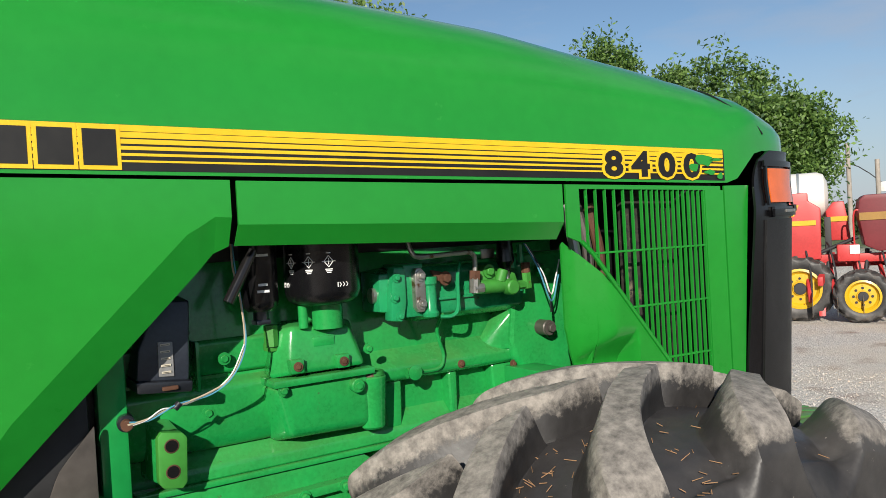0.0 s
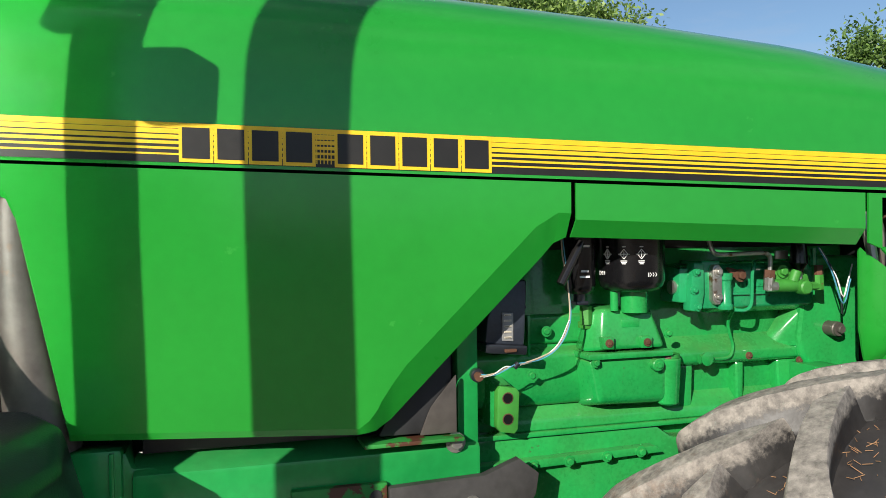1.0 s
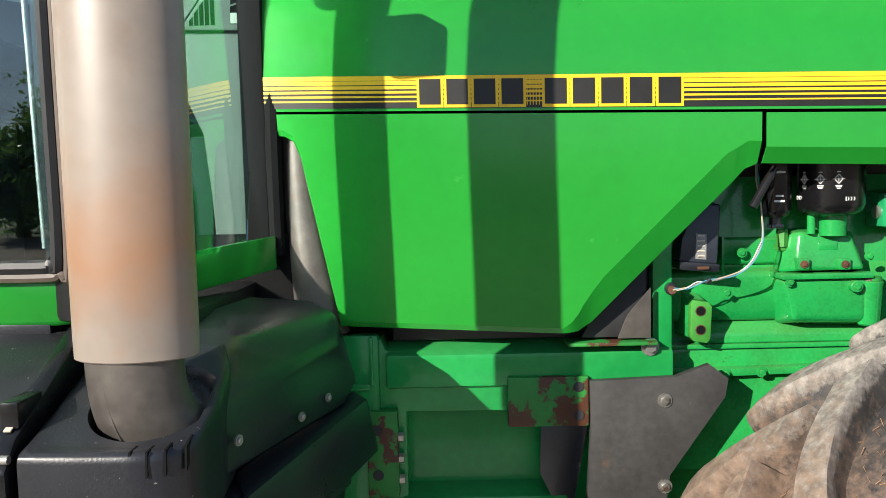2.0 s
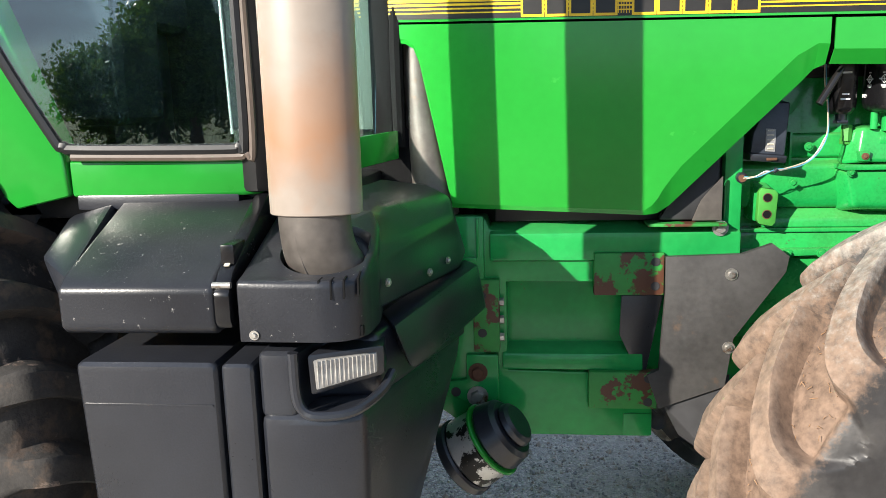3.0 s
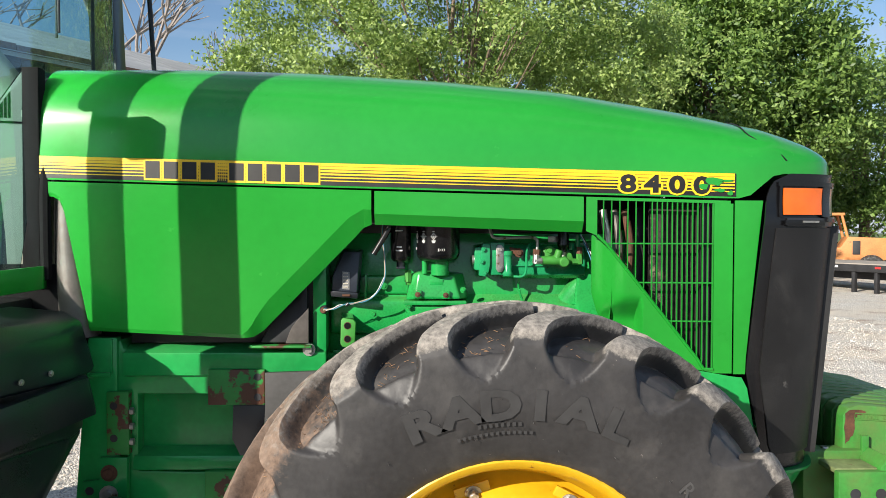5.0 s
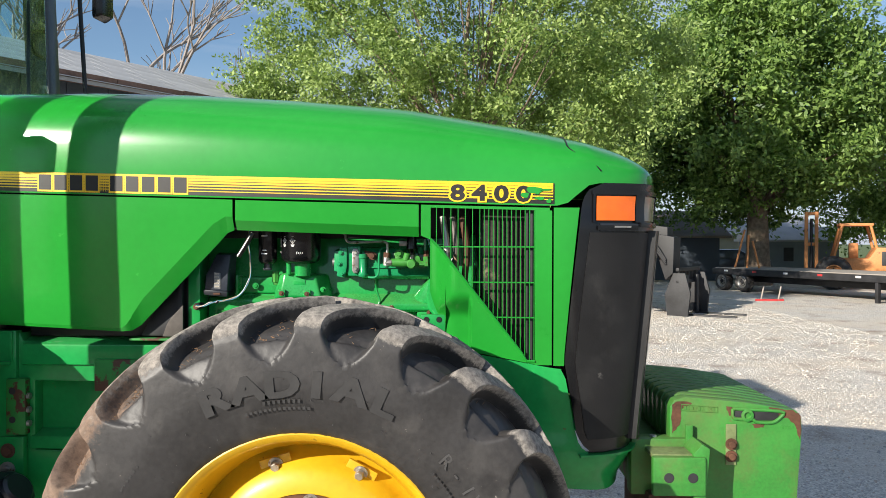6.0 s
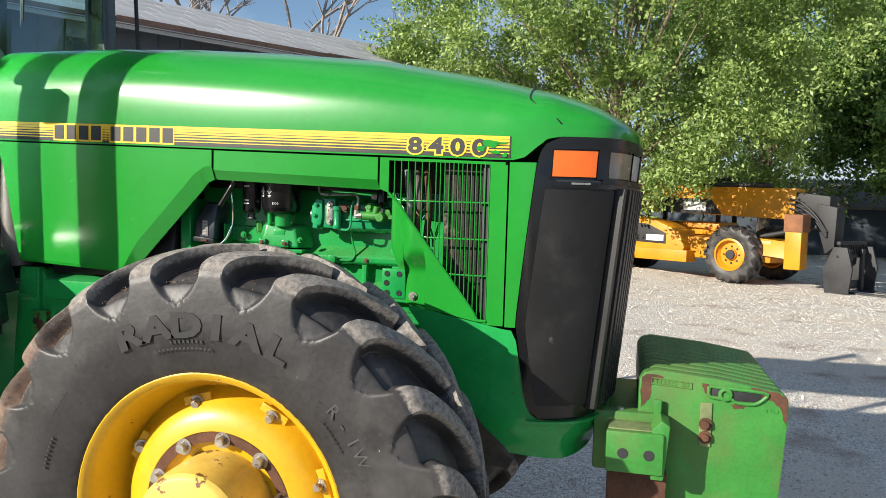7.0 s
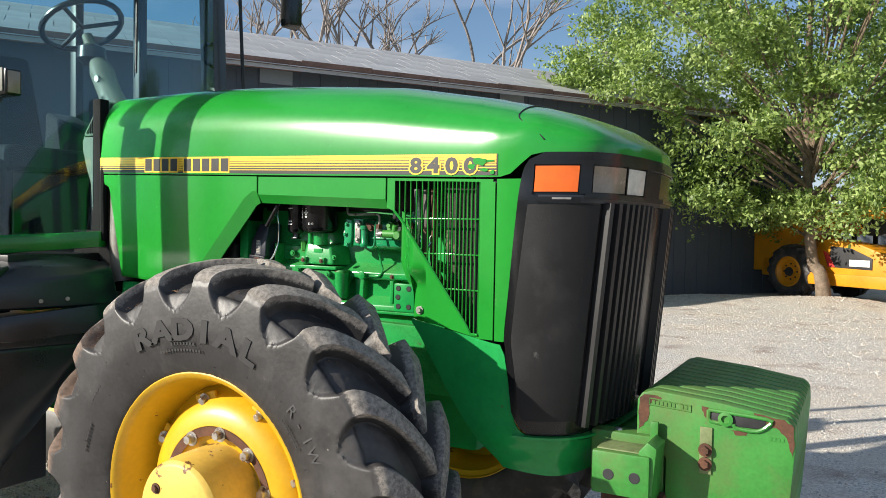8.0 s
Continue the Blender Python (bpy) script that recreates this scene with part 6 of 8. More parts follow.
def collar_bm():
    """A sloping lid with a rolled front edge and a round hole for the elbow."""
    hole, n = Vector((-0.628, -0.580)), 64
    bm, rings = bmesh.new(), []
    for k in range(n):
        a = k * math.tau / n
        d = Vector((math.cos(a), math.sin(a)))
        far = 1.0
        for p, q in zip(COLLAR, COLLAR[1:] + COLLAR[:1]):
            ex, ey = q[0] - p[0], q[1] - p[1]
            den = d.x * ey - d.y * ex
            if abs(den) > 1e-9:
                t = ((p[0] - hole.x) * ey - (p[1] - hole.y) * ex) / den
                u = ((p[0] - hole.x) * d.y - (p[1] - hole.y) * d.x) / den
                if t > 0 and -1e-6 <= u <= 1 + 1e-6:
                    far = min(far, t)
        r0 = min(0.088 + 0.010 * math.cos(a), far - 0.018)
        line = [(r0 + 0.001, -0.030), (r0, -0.006), (r0 + 0.003, 0.0)]
        line += [(r0 + 0.003 + (far - 0.012 - r0 - 0.003) * f, 0.0) for f in (0.33, 0.66, 1.0)]
        line += [(far - 0.005, -0.002), (far - 0.001, -0.007), (far, -0.015)]
        col = []
        for r, dz in line:
            p = hole + d * r
            col.append(bm.verts.new((p.x, p.y, collar_z(p.y) + dz)))
        p = hole + d * far
        col.append(bm.verts.new((p.x, p.y, 1.322)))
        col.append(bm.verts.new((p.x - d.x * 0.012, p.y - d.y * 0.012, 1.322)))
        rings.append(col)
    for k in range(n):
        a, b = rings[k], rings[(k + 1) % n]
        for i in range(len(a) - 1):
            bm.faces.new((a[i], b[i], b[i + 1], a[i + 1]))
    bmesh.ops.recalc_face_normals(bm, faces=bm.faces)
    return bm


lid = part("exhaust_collar", collar_bm(), PLASTIC_SPOTTED, tractor, "black plastic collar round the exhaust elbow, rain-spotted", angle=40)
part("collar_floor", box(-0.755, -0.535, -0.68, -0.43, 1.325, 1.345, 0.004), DULL_BLACK, lid)
for k in range(4):
    x, y = -0.606 + k * 0.022, TY - 0.0108 + (0.0, 0.0, 0.006, 0.022)[k]
    z0, z1 = collar_z(y) - 0.014, collar_z(y + 0.030)
    part("collar_slit", hull([(x - 0.0015, y + 0.001, z0 - 0.02), (x + 0.0015, y + 0.001, z0 - 0.02), (x - 0.0015, y + 0.004, z0 + 0.014), (x + 0.0015, y + 0.004, z0 + 0.014), (x - 0.0015, y + 0.030, z1 + 0.0006), (x + 0.0015, y + 0.030, z1 + 0.0006), (x - 0.0015, y + 0.030, z0), (x + 0.0015, y + 0.030, z0)], 0), DULL_BLACK, lid, smooth=False)
part("collar_screw", bolt((-0.728, TY - 0.008, 1.335), (0, -1, 0), 0.006, 0.004), STEEL, lid)
hump = part("tank_hump", hull([(-0.545, -0.60, 1.335), (-0.400, -0.16, 1.335), (-0.40, 0.02, 1.335), (-0.70, -0.40, 1.335), (-0.545, -0.585, 1.440), (-0.415, -0.17, 1.475), (-0.44, 0.0, 1.50), (-0.55, -0.38, 1.520), (-0.70, -0.38, 1.54), (-0.60, -0.12, 1.560), (-0.50, 0.02, 1.53)], 0.02, 3), PLASTIC, tractor, "black rounded cover beside the bonnet")
for p in ((-0.515, -0.53, 1.39), (-0.455, -0.345, 1.37), (-0.425, -0.24, 1.375)):
    part("cover_screw", bolt(p, (0.9, -0.4, 0), 0.006, 0.004), STEEL, hump)
part("intake_pipe", tube([(-0.503, 0.055, 1.86), (-0.498, 0.055, 1.75), (-0.485, 0.055, 1.60), (-0.472, 0.055, 1.50), (-0.460, 0.055, 1.40)], [0.034, 0.040, 0.050, 0.057, 0.062], 20), PIPE_DARK, tractor, "dull metal intake pipe behind the side panel")
# added black sheets that stand in for the shade in the gaps here
part("gap_shade", box(-0.80, -0.42, 0.03, 0.06, 1.35, 1.64, 0.003), DULL_BLACK, tractor)
part("gap_shade", box(-0.57, -0.36, 0.105, 0.125, 1.36, 1.95, 0.004), DULL_BLACK, tractor)

SIDE_SET = Vector((0.026, -0.050, -0.032))
for o in (tank, locker, lid, hump):
    o.location = SIDE_SET

# cab
cab = part("cab_sill", prism([(-1.20, -0.455), (-0.815, -0.462), (-0.775, -0.440), (-0.770, -0.40), (-1.20, -0.40)], "z", 1.553, 1.632, 0.010, 3), GREEN, tractor, "green cab sill below the door")
part("front_sill", hull([(-0.772, -0.43, 1.555), (-0.562, 0.02, 1.590), (-0.57, 0.06, 1.590), (-0.77, -0.38, 1.555), (-0.772, -0.43, 1.640), (-0.562, 0.02, 1.665), (-0.57, 0.06, 1.665), (-0.77, -0.38, 1.64)], 0.006), GREEN, cab)
part("rear_quarter", hull([(-1.205, -0.462, 1.640), (-1.200, -0.462, 1.555), (-1.320, -0.470, 1.530), (-1.345, -0.470, 1.555), (-1.52, -0.470, 1.98), (-1.78, -0.44, 2.55), (-1.55, -0.44, 2.55), (-1.345, -0.462, 1.93), (-1.20, -0.40, 1.56), (-1.345, -0.40, 1.56), (-1.78, -0.38, 2.55), (-1.55, -0.38, 2.55), (-1.34, -0.40, 1.93), (-1.20, -0.40, 1.64)], 0.022, 3), GREEN, cab, "green rear quarter of the cab curving over the tyre")
door = part("cab_door", tube([(-0.800, -0.468, 2.80), (-0.800, -0.468, 2.0), (-0.800, -0.468, 1.675), (-0.815, -0.468, 1.655), (-0.85, -0.468, 1.650), (-1.15, -0.468, 1.655), (-1.195, -0.468, 1.662), (-1.222, -0.468, 1.69), (-1.36, -0.468, 1.95), (-1.56, -0.468, 2.45), (-1.62, -0.468, 2.80)], 0.013, 8, 5), BLACK, cab, "glazed cab door with a black rubber seal")
part("door_trim", tube([(-0.783, -0.470, 2.80), (-0.783, -0.470, 2.0), (-0.783, -0.470, 1.66), (-0.80, -0.470, 1.640), (-0.85, -0.470, 1.634), (-1.18, -0.470, 1.640)], 0.009, 8, 5), surface("brown_trim", (0.10, 0.075, 0.06), 0.5, vary=0.2), door)
pane = part("door_glass", prism([(-0.806, 3.24), (-0.806, 1.665), (-0.83, 1.657), (-1.19, 1.662), (-1.216, 1.69), (-1.35, 1.95), (-1.55, 2.45), (-1.70, 3.24)], "y", -0.472, -0.467, 0), GLASS, door, "tinted door glass")
pane.visible_shadow = False
part("door_stay", rod((-0.835, -0.440, 1.68), (-0.850, -0.440, 2.35), 0.005), STEEL, door)
post = part("corner_post", prism([(-0.832, -0.452), (-0.780, -0.476), (-0.735, -0.450), (-0.742, -0.395), (-0.822, -0.400)], "z", 1.56, 3.27, 0.01), BLACK, cab, "black front corner post")
SCREEN_PLAN = [(-0.702, -0.415), (-0.672, -0.30), (-0.640, -0.16), (-0.616, -0.02), (-0.606, 0.10), (-0.602, 0.22), (-0.600, 0.34), (-0.603, 0.50), (-0.611, 0.66), (-0.628, 0.84)]


def windscreen():
    """One bent sheet of glass round the front of the cab, leaning back."""
    bm = bmesh.new()
    rings = []
    for x, y in SCREEN_PLAN:
        foot = 1.645 + 0.66 * smooth_step(-0.03, 0.20, y)
        row = []
        for z in (foot, 0.5 * (foot + 3.25), 3.25):
            back = 0.028 * (z - 1.645)
            row.append((bm.verts.new((x - back, y, z)), bm.verts.new((x - back - 0.004, y + 0.001, z))))
        rings.append(row)
    for a, b in zip(rings, rings[1:]):
        for k in range(2):
            bm.faces.new((a[k][0], b[k][0], b[k + 1][0], a[k + 1][0]))
            bm.faces.new((a[k][1], a[k + 1][1], b[k + 1][1], b[k][1]))
        bm.faces.new((a[0][0], a[0][1], b[0][1], b[0][0]))
        bm.faces.new((a[2][0], b[2][0], b[2][1], a[2][1]))
    for r in (rings[0], rings[-1]):
        for k in range(2):
            bm.faces.new((r[k][0], r[k + 1][0], r[k + 1][1], r[k][1]))
    bmesh.ops.recalc_face_normals(bm, faces=bm.faces)
    return bm


shield = part("front_glass", windscreen(), GLASS_FRONT, cab, "bent tinted windscreen")
shield.visible_shadow = False
part("hood_seal", tube([(-0.565, 0.045, 1.62), (-0.565, 0.045, 1.95), (-0.565, 0.10, 2.16), (-0.565, 0.22, 2.28), (-0.565, 0.42, 2.30), (-0.565, 0.60, 2.20)], 0.018, 8), DULL_BLACK, cab)
part("seal_strip", box(-0.634, -0.578, 0.030, 0.080, 1.60, 2.30, 0.006), DULL_BLACK, cab)
part("corner_post", hull([(x - 0.025 - 0.075 * k, y, 1.56 + 1.71 * k) for k in (0, 1) for x, y in ((-0.69, 0.84), (-0.58, 0.84), (-0.57, 0.93), (-0.69, 0.95))], 0.01), surface("dark_post", (0.035, 0.038, 0.030), 0.35, vary=0.3, coat=0.4), cab, "dark far corner post")
part("grab_handle", tube([(-0.66, 0.83, 2.74), (-0.70, 0.82, 2.735), (-0.72, 0.82, 2.70), (-0.71, 0.82, 2.64), (-0.66, 0.83, 2.61)], 0.009, 8), BLACK, cab)
part("warning_rod", rod((-0.485, 0.94, 1.9), (-0.555, 0.94, 3.05), 0.010), BLACK, cab)
part("wiper", add(rod((-0.632, 0.27, 2.45), (-0.640, 0.29, 2.95), 0.004), rod((-0.625, 0.276, 2.47), (-0.633, 0.288, 2.90), 0.006)), BLACK, cab)
mirror = part("mirror", hull([(-0.80, 1.58, 3.02), (-0.74, 1.60, 3.04), (-0.80, 1.76, 3.03), (-0.74, 1.74, 3.06), (-0.80, 1.58, 3.40), (-0.74, 1.60, 3.38), (-0.80, 1.76, 3.40), (-0.74, 1.74, 3.38)], 0.02), PLASTIC_SMOOTH, cab, "black wing mirror on an arm")
part("mirror_arm", rod((-0.63, 0.93, 3.26), (-0.78, 1.65, 3.36), 0.014), BLACK, mirror)
part("roof", box(-2.05, -0.60, -0.50, 1.02, 3.25, 3.42, 0.05, 3), GREEN, cab, "green cab roof")
part("far_wall", box(-1.9, -0.64, 0.90, 0.95, 1.45, 1.66, 0.01), GREEN, cab)
for x in (-1.35, -1.95):
    part("cab_post", box(x - 0.03, x + 0.03, 0.88, 0.94, 1.6, 3.27, 0.01), BLACK, cab)
part("cab_post", box(-1.98, -1.90, -0.46, -0.40, 1.95, 3.27, 0.01), BLACK, cab)
part("cab_floor", box(-2.0, -0.62, -0.40, 0.92, 1.50, 1.56, 0.01), BLACK, cab)
cab.location = Vector((0.012, -0.030, -0.028))
# inside: dash cowl, column, wheel, seat
cowl = part("dash_cowl", prism([(-0.634, 1.60), (-0.634, 2.298), (-0.650, 2.308), (-0.705, 2.246), (-0.790, 2.138), (-0.806, 2.108), (-0.800, 2.06), (-0.776, 1.98), (-0.742, 1.90), (-0.728, 1.76), (-0.720, 1.60)], "y", 0.100, 0.46, 0.014, 3), BEIGE, cab, "beige dash cowl with slotted vents")
part("vent_plate", prism([(-0.637, 2.133), (-0.772, 2.136), (-0.777, 2.143), (-0.662, 2.300), (-0.650, 2.304), (-0.637, 2.296)], "y", 0.091, 0.101, 0.004), BEIGE, cowl)
part("plate_joint", prism([(-0.635, 2.128), (-0.776, 2.131), (-0.783, 2.143), (-0.664, 2.306), (-0.650, 2.310), (-0.635, 2.300)], "y", 0.096, 0.0995, 0), DULL_BLACK, cowl, smooth=False)
for k in range(5):
    x = -0.758 + k * 0.0125
    part("vent_slot", prism([(x, 2.146), (x + 0.0085, 2.146), (x + 0.0085, 2.166 + k * 0.0165), (x, 2.155 + k * 0.0165)], "y", 0.0895, 0.093, 0), DULL_BLACK, cowl, smooth=False)
part("vent_opening", prism([(-0.664, 2.165), (-0.641, 2.165), (-0.641, 2.274), (-0.656, 2.274)], "y", 0.0895, 0.093, 0), DULL_BLACK, cowl, smooth=False)
for k in range(5):
    z = 2.186 + k * 0.020
    part("louvre", hull([(-0.662, 0.0885, z), (-0.642, 0.0885, z + 0.006), (-0.662, 0.0915, z), (-0.642, 0.0915, z + 0.006), (-0.662, 0.0885, z + 0.004), (-0.642, 0.0885, z + 0.010)], 0), BEIGE, cowl, smooth=False)
part("louvre", box(-0.663, -0.644, 0.0875, 0.092, 2.148, 2.172, 0.002), CREAM, cowl)
part("pedal_box", box(-0.80, -0.735, 0.14, 0.46, 1.57, 1.90, 0.02), CLOTH, cab, "dark foot well under the dash")
col = part("column", tube([(-0.80, 0.35, 2.20), (-0.93, 0.36, 2.40), (-1.00, 0.365, 2.52), (-1.06, 0.37, 2.60), (-1.13, 0.37, 2.73)], [0.085, 0.060, 0.064, 0.034, 0.028], 18), BEIGE, cab, "pale beige steering column")
part("key_switch", turned([(0.0, -0.004), (0.017, -0.004), (0.019, 0.006), (0.012, 0.012), (0.0, 0.012)], (-0.955, 0.298, 2.47), "y", 18), STEEL, col)
part("column_boot", turned([(0.04, 2.56), (0.075, 2.60), (0.07, 2.66), (0.03, 2.68)], (-1.09, 0.37, 0), "z", 20), PLASTIC, cab)
wheel_line = []
for k in range(25):
    a = k * math.tau / 24
    u, v = Vector((0, 1, 0)), Vector((0.86, 0, 0.50))
    wheel_line.append(Vector((-1.17, 0.37, 2.79)) + 0.21 * (math.cos(a) * u + math.sin(a) * v))
sw = part("steering_wheel", tube(wheel_line, 0.016, 10, rough=False), PLASTIC, cab, "black steering wheel")
for a in (0.5, 2.64, 4.71):
    part("spoke", rod((-1.17, 0.37, 2.78), Vector((-1.17, 0.37, 2.79)) + 0.20 * (math.cos(a) * Vector((0, 1, 0)) + math.sin(a) * Vector((0.86, 0, 0.50))), 0.012), PLASTIC, sw)
seat = part("driver_seat", box(-1.80, -1.35, 0.05, 0.60, 1.98, 2.12, 0.05, 3), CLOTH, cab, "dark cloth driver seat")
part("seat_back", hull([(-1.86, 0.08, 2.10), (-1.74, 0.08, 2.10), (-1.98, 0.10, 2.70), (-1.88, 0.10, 2.70), (-1.86, 0.56, 2.10), (-1.74, 0.56, 2.10), (-1.98, 0.54, 2.70), (-1.88, 0.54, 2.70)], 0.04, 3), CLOTH, seat)
part("seat_base", box(-1.75, -1.40, 0.12, 0.52, 1.56, 1.98, 0.02), PLASTIC, seat)
part("far_console", hull([(x, y, z) for y in (0.66, 0.88) for x, z in ((-0.95, 1.57), (-0.98, 1.98), (-1.30, 2.16), (-1.92, 2.40), (-1.97, 1.57))], 0.03, 3), CLOTH, cab, "dark console beside the seat")
part("console", box(-1.75, -1.15, -0.28, -0.06, 1.70, 2.02, 0.04, 3), CLOTH, cab, "dark side console")
# working lamp on the near post
wl_ = part("work_lamp", box(-0.700, -0.578, -0.438, -0.362, 2.248, 2.362, 0.012, 2), PLASTIC_SMOOTH, cab, "black working lamp with a cream lens")
part("lamp_lens", box(-0.581, -0.574, -0.428, -0.372, 2.258, 2.352, 0.002), LENS_DIM, wl_)
part("lamp_face", box(-0.700, -0.592, -0.443, -0.436, 2.262, 2.362, 0.002), BEIGE, wl_)
part("lamp_arm", rod((-0.74, -0.43, 2.33), (-0.67, -0.41, 2.29), 0.010), BLACK, wl_)
# two guessed blocks by the post, added to cast the blotches on the bonnet
part("post_shadow_block", box(-0.826, -0.758, -0.480, -0.425, 2.285, 2.415, 0.008), BLACK, cab)
part("door_shadow_block", box(-0.900, -0.815, -0.456, -0.42, 2.435, 2.635, 0.008), BLACK, cab)

# ---- ground ----
def ground_z(x, y):
    """A level yard with a low bank of stone before the shed and round the near tree."""
    bank = 0.17 * math.exp(-((x - 2.3) ** 2 + (y - 17.2) ** 2) / 1.6) + 0.12 * math.exp(-((x - 0.3) ** 2 + (y - 16.6) ** 2) / 2.2)
    rough = 0.018 * noise.noise(Vector((x * 0.45, y * 0.45, 0))) + 0.008 * noise.noise(Vector((x * 2.1, y * 2.1, 3)))
    return 0.046 + bank + rough * smooth_step(0.6, 3.0, math.hypot(x, y - 0.2))


def ground_bm():
    ax = [-900, -400, -150, -60, -30, -20] + [-14 + i * 0.5 for i in range(90)] + [33, 38, 45, 60, 90, 150, 300, 600, 900]
    ay = [-900, -400, -150, -60, -30, -18] + [-12 + i * 0.5 for i in range(76)] + [28, 32, 40, 60, 90, 150, 300, 600, 900]
    bm = bmesh.new()
    grid = [[bm.verts.new((x, y, ground_z(x, y))) for y in ay] for x in ax]
    for i in range(len(ax) - 1):
        for j in range(len(ay) - 1):
            bm.faces.new((grid[i][j], grid[i + 1][j], grid[i + 1][j + 1], grid[i][j + 1]))
    return bm


def gravel_material():
    m = bpy.data.materials.new("gravel")
    m.use_nodes = True
    n, l = m.node_tree.nodes, m.node_tree.links
    b = n["Principled BSDF"]
    b.inputs["Roughness"].default_value = 0.9
    co = n.new("ShaderNodeTexCoord")
    vor, big, fine, patch = n.new("ShaderNodeTexVoronoi"), n.new("ShaderNodeTexVoronoi"), n.new("ShaderNodeTexNoise"), n.new("ShaderNodeTexNoise")
    vor.inputs["Scale"].default_value, big.inputs["Scale"].default_value = 75, 28
    fine.inputs["Scale"].default_value, fine.inputs["Detail"].default_value = 160, 4
    patch.inputs["Scale"].default_value, patch.inputs["Detail"].default_value = 0.7, 7
    for t in (vor, big, fine, patch):
        l.new(co.outputs["Object"], t.inputs["Vector"])
    stone = n.new("ShaderNodeValToRGB")
    e = stone.color_ramp.elements
    e[0].color, e[1].color = (0.34, 0.31, 0.28, 1), (0.92, 0.87, 0.79, 1)
    l.new(vor.outputs["Color"], stone.inputs["Fac"])
    sand = n.new("ShaderNodeValToRGB")
    sand.color_ramp.elements[0].color, sand.color_ramp.elements[1].color = (0.54, 0.46, 0.37, 1), (0.82, 0.75, 0.65, 1)
    l.new(fine.outputs["Fac"], sand.inputs["Fac"])
    mix = n.new("ShaderNodeMix")
    mix.data_type = "RGBA"
    pr = n.new("ShaderNodeMapRange")
    pr.inputs["From Min"].default_value, pr.inputs["From Max"].default_value = 0.42, 0.66
    l.new(patch.outputs["Fac"], pr.inputs["Value"])
    l.new(pr.outputs["Result"], mix.inputs["Factor"])
    l.new(stone.outputs["Color"], mix.inputs["A"])
    l.new(sand.outputs["Color"], mix.inputs["B"])
    # red earth shows through in the wheel tracks
    red, redr, redn = n.new("ShaderNodeMix"), n.new("ShaderNodeMapRange"), n.new("ShaderNodeTexNoise")
    red.data_type = "RGBA"
    redn.inputs["Scale"].default_value, redn.inputs["Detail"].default_value = 1.6, 8
    redr.inputs["From Min"].default_value, redr.inputs["From Max"].default_value, redr.inputs["To Max"].default_value = 0.56, 0.72, 0.7
    red.inputs["B"].default_value = (0.26, 0.15, 0.095, 1)
    l.new(co.outputs["Object"], redn.inputs["Vector"])
    l.new(redn.outputs["Fac"], redr.inputs["Value"])
    l.new(redr.outputs["Result"], red.inputs["Factor"])
    l.new(mix.outputs["Result"], red.inputs["A"])
    # bare brown earth away from the tractor, on the side where the yard is not gravelled
    xyz, side, rag, earth, en = n.new("ShaderNodeSeparateXYZ"), n.new("ShaderNodeMapRange"), n.new("ShaderNodeMath"), n.new("ShaderNodeMix"), n.new("ShaderNodeTexNoise")
    en.inputs["Scale"].default_value, en.inputs["Detail"].default_value = 0.9, 8
    rag.operation = "ADD"
    side.inputs["From Min"].default_value, side.inputs["From Max"].default_value = -2.9, -4.6
    earth.data_type = "RGBA"
    earth.inputs["B"].default_value = (0.20, 0.130, 0.085, 1)
    l.new(co.outputs["Object"], xyz.inputs["Vector"])
    l.new(co.outputs["Object"], en.inputs["Vector"])
    l.new(xyz.outputs["Y"], rag.inputs[0])
    l.new(en.outputs["Fac"], rag.inputs[1])
    l.new(rag.outputs["Value"], side.inputs["Value"])
    l.new(side.outputs["Result"], earth.inputs["Factor"])
    l.new(red.outputs["Result"], earth.inputs["A"])
    # beyond the yard the sheet is pasture
    geo, sep, far, field = n.new("ShaderNodeNewGeometry"), n.new("ShaderNodeVectorMath"), n.new("ShaderNodeMapRange"), n.new("ShaderNodeMix")
    sep.operation = "LENGTH"
    far.inputs["From Min"].default_value, far.inputs["From Max"].default_value = 34, 46
    field.data_type = "RGBA"
    field.inputs["B"].default_value = (0.11, 0.15, 0.045, 1)
    l.new(co.outputs["Object"], sep.inputs[0])
    l.new(sep.outputs["Value"], far.inputs["Value"])
    l.new(far.outputs["Result"], field.inputs["Factor"])
    l.new(earth.outputs["Result"], field.inputs["A"])
    l.new(field.outputs["Result"], b.inputs["Base Color"])
    sm, bp = n.new("ShaderNodeMath"), n.new("ShaderNodeBump")
    sm.operation = "ADD"
    l.new(vor.outputs["Distance"], sm.inputs[0])
    l.new(big.outputs["Distance"], sm.inputs[1])
    bp.inputs["Strength"].default_value, bp.inputs["Distance"].default_value = 0.75, 0.02
    bp.invert = True
    l.new(sm.outputs["Value"], bp.inputs["Height"])
    l.new(bp.outputs["Normal"], b.inputs["Normal"])
    return m


GRAVEL = gravel_material()
solo("ground", ground_bm(), GRAVEL, "pale crushed-stone yard with reddish tracks", "ground", kind="structure")


